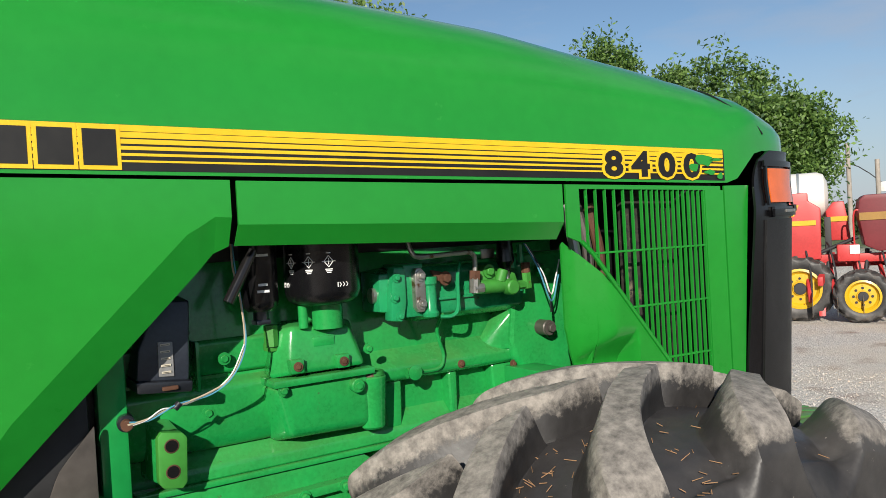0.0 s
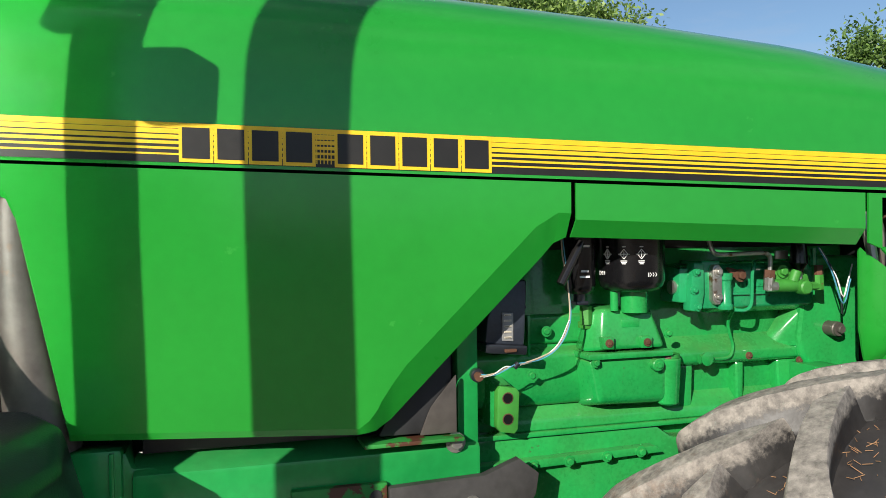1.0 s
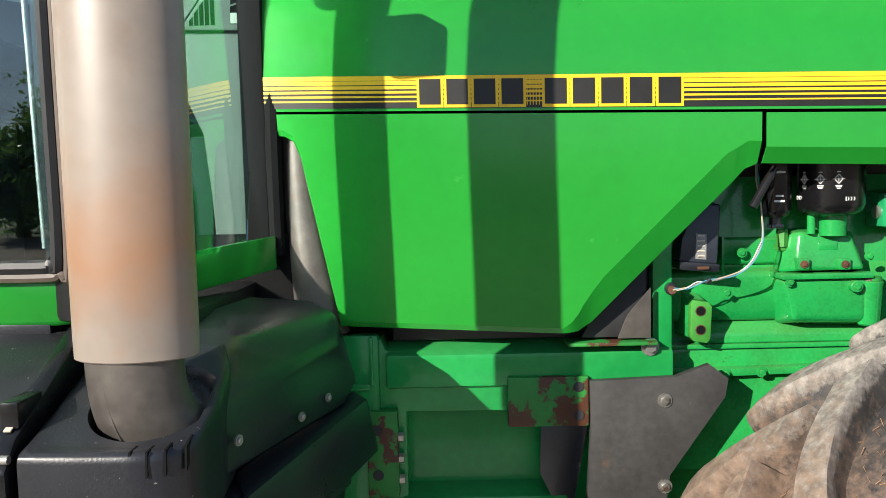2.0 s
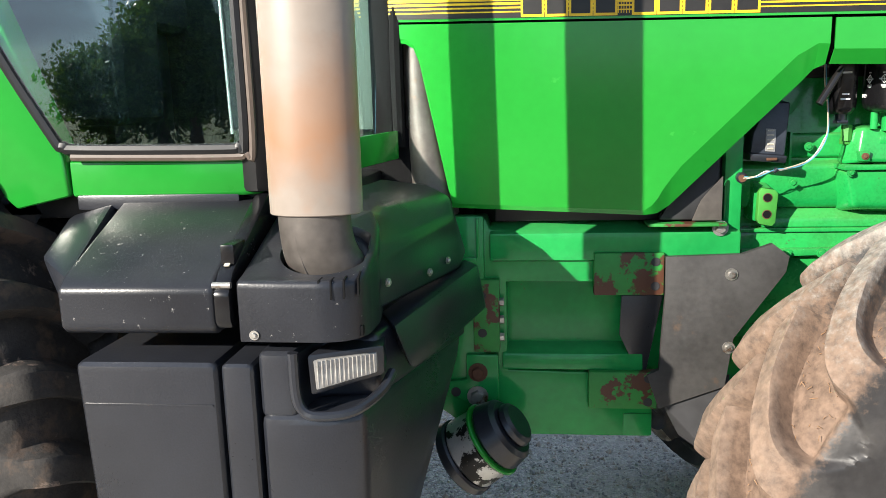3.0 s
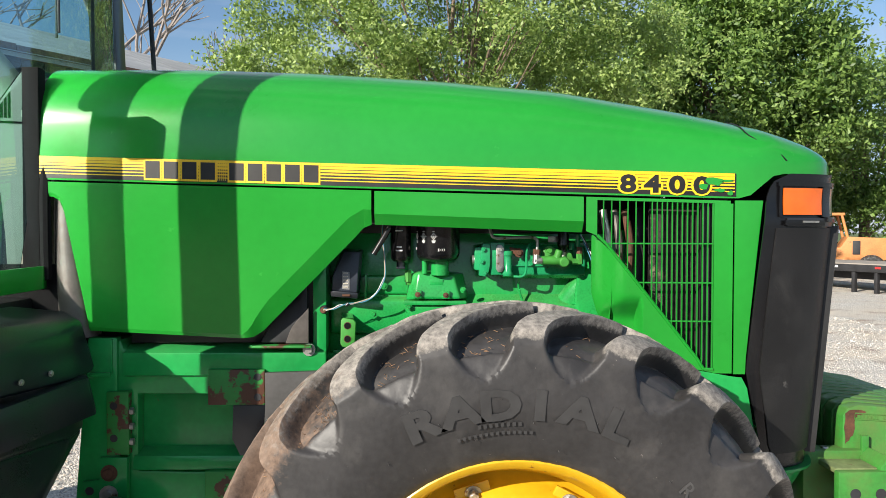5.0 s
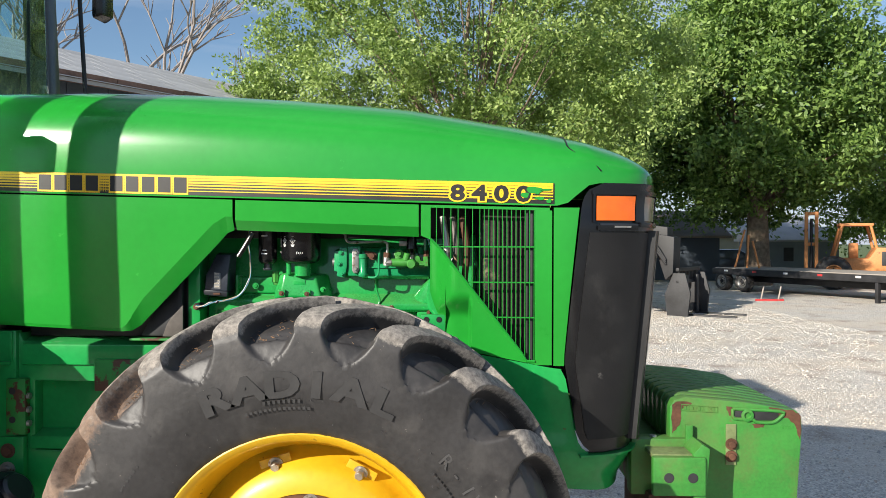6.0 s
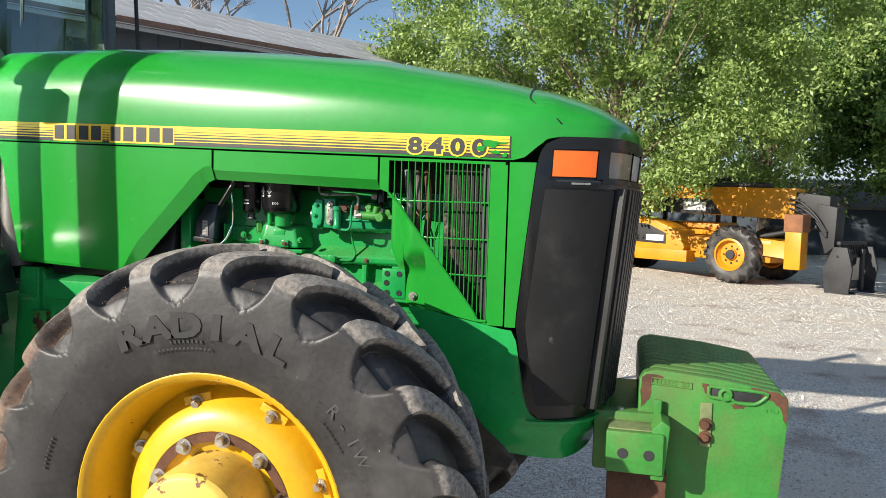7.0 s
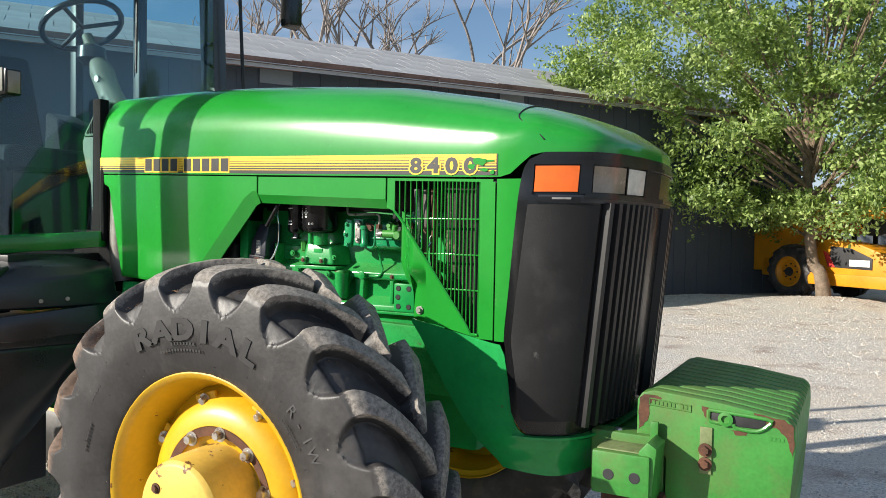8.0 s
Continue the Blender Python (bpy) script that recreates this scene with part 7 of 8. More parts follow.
def stones(name, count, area, size, seed, label, mats):
    rng = random.Random(seed)
    verts, faces, mi = [], [], []
    for k in range(count):
        x, y = rng.uniform(area[0], area[1]), rng.uniform(area[2], area[3])
        s = size * rng.uniform(0.5, 1.0) ** 1.3 * (2.0 if rng.random() < 0.06 else 1.0)
        c = Vector((x, y, ground_z(x, y) + s * 0.22))
        r = Euler((rng.random() * 6, rng.random() * 6, rng.random() * 6)).to_matrix()
        base = len(verts)
        pts = [(1, 0, 0), (-1, 0.1, 0), (0, 0.8, 0.1), (0.1, -0.8, 0), (0, 0.1, 0.7), (0.1, 0, -0.7), (0.6, 0.5, 0.4), (-0.6, -0.5, 0.4)]
        for p in pts[:6]:
            v = r @ (Vector(p) * s * rng.uniform(0.75, 1.15))
            verts.append(c + Vector((v.x, v.y, v.z * 0.75)))
        for f in ((0, 2, 4), (2, 1, 4), (1, 3, 4), (3, 0, 4), (2, 0, 5), (1, 2, 5), (3, 1, 5), (0, 3, 5)):
            faces.append([base + i for i in f])
            mi.append(k % len(mats))
    me = bpy.data.meshes.new(name)
    me.from_pydata(verts, [], faces)
    for m in mats:
        me.materials.append(m)
    me.polygons.foreach_set("material_index", mi)
    return tagged(new(name, me), label, "gravel", kind="stuff")


STONE_MATS = [surface("stone_pale", (0.70, 0.65, 0.58), 0.9, vary=0.2, scale=20), surface("stone_grey", (0.42, 0.40, 0.37), 0.9, vary=0.2, scale=20), surface("stone_tan", (0.56, 0.47, 0.38), 0.9, vary=0.2, scale=20)]
stones("gravel", 20000, (-2.6, 1.2, 0.0, 5.5), 0.014, 1, "loose crushed stone under the tractor", STONE_MATS)
stones("gravel", 32000, (1.2, 8.5, 0.2, 9.0), 0.0115, 2, "loose crushed stone across the yard", STONE_MATS)
stones("gravel", 20000, (-2.0, 9.0, 9.0, 18.5), 0.017, 3, "loose crushed stone across the yard", STONE_MATS)

# ---- trees ----
def leaf_material(name, dark, light, glow):
    m = bpy.data.materials.new(name)
    m.use_nodes = True
    n, l = m.node_tree.nodes, m.node_tree.links
    b = n["Principled BSDF"]
    geo, ramp, tr, mix = n.new("ShaderNodeNewGeometry"), n.new("ShaderNodeValToRGB"), n.new("ShaderNodeBsdfTranslucent"), n.new("ShaderNodeMixShader")
    e = ramp.color_ramp.elements
    e[0].color, e[1].color = (*dark, 1), (*light, 1)
    l.new(geo.outputs["Random Per Island"], ramp.inputs["Fac"])
    l.new(ramp.outputs["Color"], b.inputs["Base Color"])
    b.inputs["Roughness"].default_value = 0.5
    tr.inputs["Color"].default_value = (*glow, 1)
    mix.inputs["Fac"].default_value = 0.32
    l.new(b.outputs["BSDF"], mix.inputs[1])
    l.new(tr.outputs["BSDF"], mix.inputs[2])
    l.new(mix.outputs["Shader"], n["Material Output"].inputs["Surface"])
    return m


LEAF_BRIGHT = leaf_material("bright_leaf", (0.045, 0.10, 0.022), (0.44, 0.56, 0.18), (0.36, 0.52, 0.08))
LEAF_DARK = leaf_material("dark_leaf", (0.014, 0.048, 0.010), (0.20, 0.33, 0.075), (0.14, 0.28, 0.030))
LEAF_MID = leaf_material("mid_leaf", (0.026, 0.072, 0.016), (0.30, 0.44, 0.11), (0.22, 0.38, 0.05))


def tree(base, height, spread, low, clumps, leaves, leaf, seed, leaf_mat, label, trunk_r=0.13, lean=(0, 0), droop=0.0, clump_r=0.55):
    """A tapered trunk that forks into limbs, and a crown of many small leaves gathered in uneven clumps round the limb ends."""
    rng = random.Random(seed)
    base = Vector(base)
    t = thing("tree", label, "tree", group="trees round the yard", at=base)
    top = height - spread[2]
    fork = Vector((lean[0], lean[1], low * 0.75))
    ends, limb_bms = [], []
    trunk = tube([(0, 0, -0.2), (lean[0] * 0.3, lean[1] * 0.3, low * 0.3), fork, (lean[0] * 1.5, lean[1] * 1.5, low + 0.4 * (height - low)), (lean[0] * 1.6 + 0.3, lean[1] * 1.6, height * 0.93)], [trunk_r * 1.25, trunk_r, trunk_r * 0.85, trunk_r * 0.5, trunk_r * 0.1], 12)
    part("trunk", trunk, BARK, t)
    mid = Vector((lean[0], lean[1], low + (height - low) * 0.52))
    half = (height - low) * 0.5
    centres = []
    for k in range(clumps):
        for _ in range(30):
            p = Vector((rng.uniform(-1, 1), rng.uniform(-1, 1), rng.uniform(-1, 1)))
            q = p.length
            if 0.30 < q < 1.0 + 0.22 * noise.noise(p * 2.3 + Vector((seed, 0, 0))) and rng.random() < q ** 1.2:
                break
        c = mid + Vector((p.x * spread[0], p.y * spread[1], p.z * half - droop * max(0, q - 0.6)))
        centres.append((c, q))
    limbs = bmesh.new()
    for k, (c, q) in enumerate(centres):
        if k % 7 == 0:
            start = Vector((lean[0], lean[1], low * 0.75 + (c.z - low) * 0.35)) if c.z > low else fork
            bend = start.lerp(c, 0.5) + Vector((rng.uniform(-0.2, 0.2), rng.uniform(-0.2, 0.2), rng.uniform(0.0, 0.4)))
            add(limbs, tube([start, bend, c], [trunk_r * 0.28, trunk_r * 0.15, 0.010], 6, 4))
    part("limb", limbs, BARK, t)
    nr = np.random.default_rng(seed)
    per = leaves // clumps
    cs = np.array([c for c, q in centres])
    n = per * clumps
    which = np.repeat(np.arange(clumps), per)
    size = nr.uniform(0.6, 1.35, clumps)[which] * clump_r
    d = nr.normal(size=(n, 3)) * (0.52, 0.52, 0.36)
    # leaves hang along short twigs: pull groups of nine together
    twig = nr.normal(size=(n // 9 + 1, 3)) * (0.55, 0.55, 0.40)
    d = 0.35 * d + np.repeat(twig, 9, 0)[:n]
    pos = cs[which] + d * size[:, None]
    a = nr.normal(size=(n, 3))
    a /= np.linalg.norm(a, axis=1)[:, None]
    up = nr.normal(size=(n, 3)) + np.array([-0.5, -0.5, 0.9])
    side = np.cross(a, up)
    side /= np.linalg.norm(side, axis=1)[:, None] + 1e-9
    s = (nr.uniform(0.6, 1.25, n) * leaf)[:, None]
    v = np.empty((n, 4, 3))
    v[:, 0], v[:, 1], v[:, 2], v[:, 3] = pos - a * s, pos + side * s * 0.48, pos + a * s, pos - side * s * 0.48
    me = bpy.data.meshes.new("crown")
    me.from_pydata(v.reshape(-1, 3).tolist(), [], np.arange(n * 4).reshape(-1, 4).tolist())
    me.materials.append(leaf_mat)
    crown = new("crown", me)
    crown.parent = t
    crown["kind"] = "stuff"
    return t


gz = ground_z
tree((1.95, 17.6, gz(1.95, 17.6)), 11.0, (5.8, 4.4, 4.2), 1.7, 420, 190000, 0.060, 11, LEAF_BRIGHT, "leafy bright green tree with a slim pale trunk", 0.15, (-0.35, 0.1), 0.7, 0.52)
tree((13.2, 28.4, 0.0), 12.0, (4.7, 4.6, 5.2), 2.6, 210, 120000, 0.115, 12, LEAF_MID, "broad dark green tree with a thick trunk", 0.50, (0, 0), 0.3, 0.9)
tree((20.5, 31.5, 0.0), 9.4, (4.6, 4.0, 4.0), 1.6, 90, 50000, 0.10, 13, LEAF_MID, "dark green tree behind the yard", 0.3, (0, 0), 0.2, 1.0)
tree((7.4, 31.5, 0.0), 11.5, (5.0, 4.0, 4.5), 1.8, 110, 60000, 0.10, 14, LEAF_MID, "dark green tree behind the yard", 0.3, (0, 0), 0.2, 1.0)
tree((27.5, 33.5, 0.0), 7.6, (4.2, 4.0, 3.6), 1.2, 60, 20000, 0.15, 18, LEAF_DARK, "dark green tree behind the yard", 0.3, (0, 0), 0.2, 1.0)
for x, y, h, r, seed in ((25.9, 23.8, 9.8, 2.9, 21), (28.7, 20.6, 9.0, 2.8, 22), (30.3, 18.4, 6.9, 1.9, 23)):
    tree((x, y, 0), h, (r, r, r), 1.5, 80, 34000, 0.11, seed, LEAF_DARK, "dark green tree beyond the seeder", 0.28, (0, 0), 0.2, 0.85)
for x, y, h, r, seed in ((-11.4, -30, 5.2, 1.5, 31), (-13.7, -30, 8.0, 1.6, 32), (-15.6, -31, 5.4, 1.5, 33), (-19.0, -33, 4.4, 1.8, 34), (-8.4, -33, 5.2, 1.8, 35)):
    tree((x, y, 0), h, (r, r, r), 1.2, 40, 14000, 0.15, seed, LEAF_DARK, "slim dark green tree across the bare yard", 0.3, (0, 0), 0.2, 1.1)


def dead_tree(base, height, seed):
    rng = random.Random(seed)
    t = thing("dead_tree", "bare dead tree with forking grey branches", "tree", at=base)
    def grow(bm, p, d, length, r, depth):
        q = p + d * length * 0.55 + Vector((rng.uniform(-1, 1), rng.uniform(-1, 1), rng.uniform(-0.3, 1))) * length * 0.07
        e = q + (d + Vector((rng.uniform(-1, 1), rng.uniform(-1, 1), rng.uniform(-0.2, 0.5))) * 0.3).normalized() * length * 0.5
        add(bm, tube([p, q, e], [r, r * 0.8, r * 0.6], 6, 3))
        if depth:
            for _ in range(3 if depth > 1 else 4):
                nd = (d + Vector((rng.uniform(-1, 1), rng.uniform(-1, 1), rng.uniform(-0.25, 0.75))) * 0.85).normalized()
                grow(bm, q.lerp(e, rng.random()), nd, length * rng.uniform(0.42, 0.72), r * 0.52, depth - 1)

    part("trunk", tube([(0, 0, -0.5), (0.05, 0, height * 0.15), (0, 0, height * 0.34)], [0.35, 0.3, 0.25], 10, 3), DEAD_WOOD, t)
    for k in range(5):
        bough = bmesh.new()
        grow(bough, Vector((0.25 * k - 0.5, 0, height * 0.25)), Vector((k * 0.3 - 0.6, rng.uniform(-0.3, 0.3), 1)).normalized(), height * 0.40, 0.12, 3)
        part("bough", bough, DEAD_WOOD, t)


dead_tree((-10.4, 20.6, 0.0), 10.6, 3)
dead_tree((-15.0, 17.0, 0.0), 10.8, 5)
dead_tree((-5.9, 23.6, 0.0), 8.2, 9)

# ---- shed ----
SH = Matrix(((-0.5657, -0.8246, 0, 0.59), (-0.8246, 0.5657, 0, 20.21), (0, 0, 1, 0), (0, 0, 0, 1)))     # x along the wall, y into the shed
shed = thing("shed", "long low shed with slate-blue cladding and a grey metal roof", "shed")
shed.matrix_world = SH
S0, S1, EAVE, RIDGE, DEEP = -1.0, 34.0, 4.74, 6.14, 4.0
shed_wall = part("wall", box(S0, S1, 0.0, 0.16, -0.1, EAVE - 0.02, 0), SHED_WALL, shed, "slate-blue ribbed wall")
part("gable_wall", prism([(0.16, -0.1), (2 * DEEP, -0.1), (2 * DEEP, EAVE), (DEEP, RIDGE - 0.1), (0.16, EAVE)], "x", S0, S0 + 0.16, 0), SHED_WALL, shed)
part("back_wall", box(S0, S1, 2 * DEEP, 2 * DEEP + 0.16, -0.1, EAVE - 0.02, 0), SHED_WALL, shed)
for k in range(86):
    x = S0 + 0.2 + k * 0.4
    part("cladding_rib", box(x - 0.02, x + 0.02, -0.018, 0.0, -0.1, EAVE - 0.05, 0), SHED_WALL, shed_wall, smooth=False)
for x0 in (13.38, 8.15, 18.6, 2.9, 23.8):
    part("light_panel", box(x0, x0 + 0.62, -0.034, -0.006, EAVE - 0.42, EAVE - 0.02, 0.004), SHED_PANEL, shed_wall, "pale panel under the eave")
for k in range(24):
    x = S0 + k * 1.43
    part("fascia_board", box(x, x + 1.42, -0.34, -0.30, EAVE - 0.20 + 0.012 * math.sin(k * 2.3), EAVE + 0.005 + 0.012 * math.sin(k * 2.3), 0.004), SHED_FASCIA, shed)
sl = (RIDGE - EAVE) / DEEP
roof = part("roof", prism([(-0.36, EAVE - 0.13), (DEEP, RIDGE - 0.03), (2 * DEEP + 0.3, EAVE - 0.1), (2 * DEEP + 0.3, EAVE - 0.2), (DEEP, RIDGE - 0.14), (-0.36, EAVE - 0.20)], "x", S0 - 0.3, S1, 0), SHED_ROOF, shed, "grey metal roof of lapped sheets, rust-stained")
sheet_mesh = None
for r in range(6):
    for k in range(44):
        y0 = -0.40 + r * 0.77
        x0 = S0 - 0.28 + k * 0.78 + (0.39 if r % 2 else 0)
        if sheet_mesh is None:
            sheet_mesh = mesh_of("roof_sheet", prism([(0, 0), (0.80, 0.80 * sl), (0.80, 0.80 * sl - 0.012), (0, -0.012)], "x", 0.0, 0.765, 0), SHED_ROOF, False)
        o = new("roof_sheet", sheet_mesh)
        o.parent = roof
        o.location = (x0, y0, EAVE - 0.13 + (y0 + 0.36) * sl + 0.03)

# ---- telehandler ----
def far_wheel_part(parent, at, r, w, rim_r, rim_mat, lugs=16, across="y"):
    """A chunky far-off wheel: tyre with bars, rim and hub."""
    wheel = part("wheel", turned([(rim_r * 0.95, -w * 0.5), (rim_r * 1.08, -w * 0.47), (rim_r * 0.95, -w * 0.40), (rim_r * 0.80, -w * 0.2), (rim_r * 0.40, -w * 0.22), (rim_r * 0.36, -w * 0.34), (0.0, -w * 0.36)], at, across, 32, cap=False), rim_mat, parent)
    part("hub", turned([(rim_r * 0.34, -w * 0.30), (rim_r * 0.30, -w * 0.44), (0.0, -w * 0.45)], at, across, 20), FAR_BLACK, wheel)
    bm = tyre_bm(r, w, rim_r, lugs, 0.07 * r, Vector((0, 0, 0)), 0.30, 0.0, 10, 18)
    if across == "x":
        moved(bm, pose(0, 0, 0, 0, 0, 90))
    moved(bm, Matrix.Translation(Vector(at)))
    part("tyre", bm, [RUBBER, RUBBER], wheel, angle=38)
    for k in range(8):
        a = k * math.tau / 8
        part("wheel_nut", rod(Vector(at) + Vector((rim_r * 0.55 * math.cos(a), -w * 0.22, rim_r * 0.55 * math.sin(a))), Vector(at) + Vector((rim_r * 0.55 * math.cos(a), -w * 0.27, rim_r * 0.55 * math.sin(a))), 0.022, seg=6), FAR_BLACK, wheel)
    return wheel


tele = thing("telehandler", "yellow telescopic handler with a black boom head and fork carriage", "telehandler")
tele.matrix_world = pose(2.80, 17.55, 0.03, 0, 0, -35.7)


def body_part(name, bm, *rest, **more):
    """A part of the handler's body, drawn at three quarters of its length."""
    return part(name, moved(bm, Matrix.Diagonal((1.4, 1.08, 1.08, 1))), *rest, **more)


for x, y in ((-1.97, 0.0), (1.97, 0.0), (-1.97, 2.05), (1.97, 2.05)):
    far_wheel_part(tele, (x, y, 0.69), 0.69, 0.46, 0.35, CRANE)
body_part("chassis", box(-2.2, 2.0, 0.10, 1.8, 0.50, 0.98, 0.05), CRANE, tele, "yellow chassis")
body_part("engine_cover", prism([(-0.90, 0.62), (-0.85, 1.32), (-0.62, 1.42), (-0.02, 1.30), (0.42, 1.10), (0.55, 0.72), (0.45, 0.48), (-0.85, 0.46)], "y", -0.16, 0.5, 0.04), CRANE, tele, "yellow engine cover with a black side panel")
body_part("cover_panel", prism([(-0.60, 0.80), (-0.58, 1.26), (-0.20, 1.22), (0.18, 1.02), (0.18, 0.78)], "y", -0.175, -0.15, 0.01), FAR_BLACK, tele)
body_part("cover_flash", prism([(-0.62, 0.80), (-0.72, 1.16), (-0.62, 1.10), (-0.48, 0.80)], "y", -0.182, -0.16, 0.004), RED, tele)
body_part("maker_block", box(-0.22, 0.14, -0.185, -0.17, 0.84, 0.98, 0.003), WHITE, tele, "plain white maker's block")
body_part("side_rail", box(-1.0, 0.62, -0.20, 0.2, 0.40, 0.66, 0.02), CRANE, tele)
body_part("rear_counterweight", hull([(-2.4, 0.1, 0.6), (-2.4, 1.8, 0.6), (-2.45, 0.1, 1.5), (-2.45, 1.8, 1.5), (-1.6, 0.1, 0.7), (-1.6, 1.8, 0.7), (-1.5, 0.1, 1.9), (-1.5, 1.8, 1.9)], 0.04), CRANE, tele)
boom = body_part("boom", prism([(-2.3, 1.60), (-2.3, 2.18), (2.22, 2.08), (2.22, 1.42)], "y", 0.45, 0.92, 0.03), CRANE, tele, "yellow telescopic boom")
body_part("boom_badge", prism([(-0.25, 1.50), (-0.45, 1.88), (0.75, 1.82), (0.95, 1.50)], "y", 0.43, 0.46, 0.005), FAR_BLACK, boom)
body_part("maker_block", box(0.22, 0.66, 0.418, 0.43, 1.57, 1.76, 0.003), WHITE, boom, "plain white maker's block")
body_part("badge_flash", prism([(-0.40, 1.52), (-0.62, 1.86), (-0.50, 1.82), (-0.28, 1.52)], "y", 0.422, 0.44, 0.003), RED, boom)
body_part("boom_top", box(-2.3, 1.7, 0.50, 0.88, 2.10, 2.20, 0.02), FAR_BLACK, boom)
body_part("boom_inner", prism([(2.1, 1.48), (2.1, 2.02), (2.75, 1.92), (2.75, 1.42)], "y", 0.50, 0.86, 0.02), FAR_BLACK, boom)
body_part("boom_head", hull([(2.55, 0.46, 1.78), (2.55, 0.88, 1.78), (2.88, 0.46, 1.70), (2.88, 0.88, 1.70), (2.86, 0.46, 0.90), (2.86, 0.88, 0.90), (2.72, 0.46, 0.74), (2.72, 0.88, 0.74), (2.58, 0.46, 1.30), (2.58, 0.88, 1.30)], 0.03), FAR_BLACK, boom, "black boom head")
for k in range(3):
    body_part("boom_hose", tube([(2.15, 0.43, 1.86 - k * 0.10), (2.35, 0.38, 1.78 - k * 0.10), (2.58, 0.38, 1.52 - k * 0.06), (2.74, 0.43, 1.20 - k * 0.05)], 0.022, 8), FAR_BLACK, boom)
body_part("outrigger", box(2.28, 2.54, -0.10, 0.22, 0.42, 1.25, 0.02), CRANE, tele, "yellow outrigger leg")
body_part("outrigger_cap", box(2.26, 2.56, -0.12, 0.24, 1.18, 1.54, 0.02), surface("rusty_orange", (0.24, 0.10, 0.045), 0.8, vary=0.3, scale=3, grain=30, bump=0.2), tele, "rusty outrigger cap")
body_part("outrigger_link", hull([(1.5, 0.0, 0.70), (1.5, 0.15, 1.05), (2.5, 0.0, 0.6), (2.5, 0.15, 0.95), (1.5, 0.15, 0.70), (2.5, 0.15, 0.6)], 0.02), CRANE, tele)
body_part("ram", rod((1.6, 0.2, 1.0), (2.62, 0.35, 1.30), 0.05), FAR_BLACK, tele)
cabin = body_part("cabin", box(-0.9, 0.7, 1.0, 1.85, 1.0, 1.30, 0.04), CRANE, tele)
for x, y in ((-0.85, 1.05), (0.62, 1.05), (-0.85, 1.8), (0.62, 1.8)):
    body_part("cabin_post", box(x - 0.03, x + 0.05, y - 0.03, y + 0.03, 1.3, 2.26, 0.01), FAR_BLACK, cabin)
body_part("cabin_roof", box(-0.95, 0.75, 0.98, 1.88, 2.26, 2.34, 0.02), FAR_BLACK, cabin)
for k in range(9):
    body_part("guard_bar", box(-0.9 + k * 0.2, -0.87 + k * 0.2, 1.0, 1.86, 2.34, 2.37, 0), FAR_BLACK, cabin, smooth=False)
car_ = part("fork_carriage", box(4.20, 4.32, 0.10, 1.46, 0.10, 0.26, 0.01), FAR_BLACK, tele, "black fork carriage resting on the ground")
for y in (0.08, 1.42):
    part("carriage_plate", prism([(4.02, 0.0), (4.50, 0.0), (4.56, 0.55), (4.44, 1.0), (4.16, 1.0), (3.96, 0.5)], "y", y, y + 0.07, 0.01), FAR_BLACK, car_)
for z in (0.76, 1.04):
    part("carriage_rail", box(4.22, 4.30, 0.08, 1.49, z, z + 0.08, 0.01), FAR_BLACK, car_)
for k in range(14):
    part("guard_bar", box(4.24, 4.28, 0.16 + k * 0.095, 0.19 + k * 0.095, 0.80, 1.06, 0), FAR_BLACK, car_, smooth=False)
for y in (0.34, 1.06):
    part("fork", add(box(4.32, 4.39, y, y + 0.14, 0.02, 0.95, 0.01), box(4.32, 5.5, y, y + 0.14, 0.0, 0.05, 0.01)), FAR_BLACK, car_)

# ---- flatbed trailer, forklift, car, small things behind ----
trailer = thing("flatbed_trailer", "long black flatbed trailer with red and white edge markers", "trailer", at=(10.4, 25.2, 0.03))
trailer.rotation_euler = (0, 0, radians(-67.7))
part("deck", box(0, 9.5, 0, 2.4, 0.72, 0.80, 0.01), FAR_BLACK, trailer)
part("side_rail", box(0, 9.5, -0.03, 0.0, 0.60, 0.80, 0.01), FAR_BLACK, trailer)
part("beam", box(0.5, 9.5, 0.6, 0.8, 0.36, 0.72, 0.01), FAR_BLACK, trailer)
part("beam", box(0.5, 9.5, 1.6, 1.8, 0.36, 0.72, 0.01), FAR_BLACK, trailer)
for k in range(7):
    part("marker", box(0.6 + k * 1.35, 0.78 + k * 1.35, -0.036, -0.03, 0.70, 0.76, 0), RED if k % 2 else WHITE, trailer, smooth=False)
for k in range(4):
    part("deck_board", box(0.05, 9.45, 0.05 + k * 0.58, 0.60 + k * 0.58, 0.80, 0.83, 0.005), POLE_WOOD, trailer)
for x in (0.35, 1.35):
    far_wheel_part(trailer, (x, 0.2, 0.36), 0.36, 0.28, 0.2, STEEL, 12)
for x in (6.6, 7.3):
    part("landing_leg", box(x, x + 0.10, 0.0, 0.12, 0.0, 0.62, 0.01), FAR_BLACK, trailer)

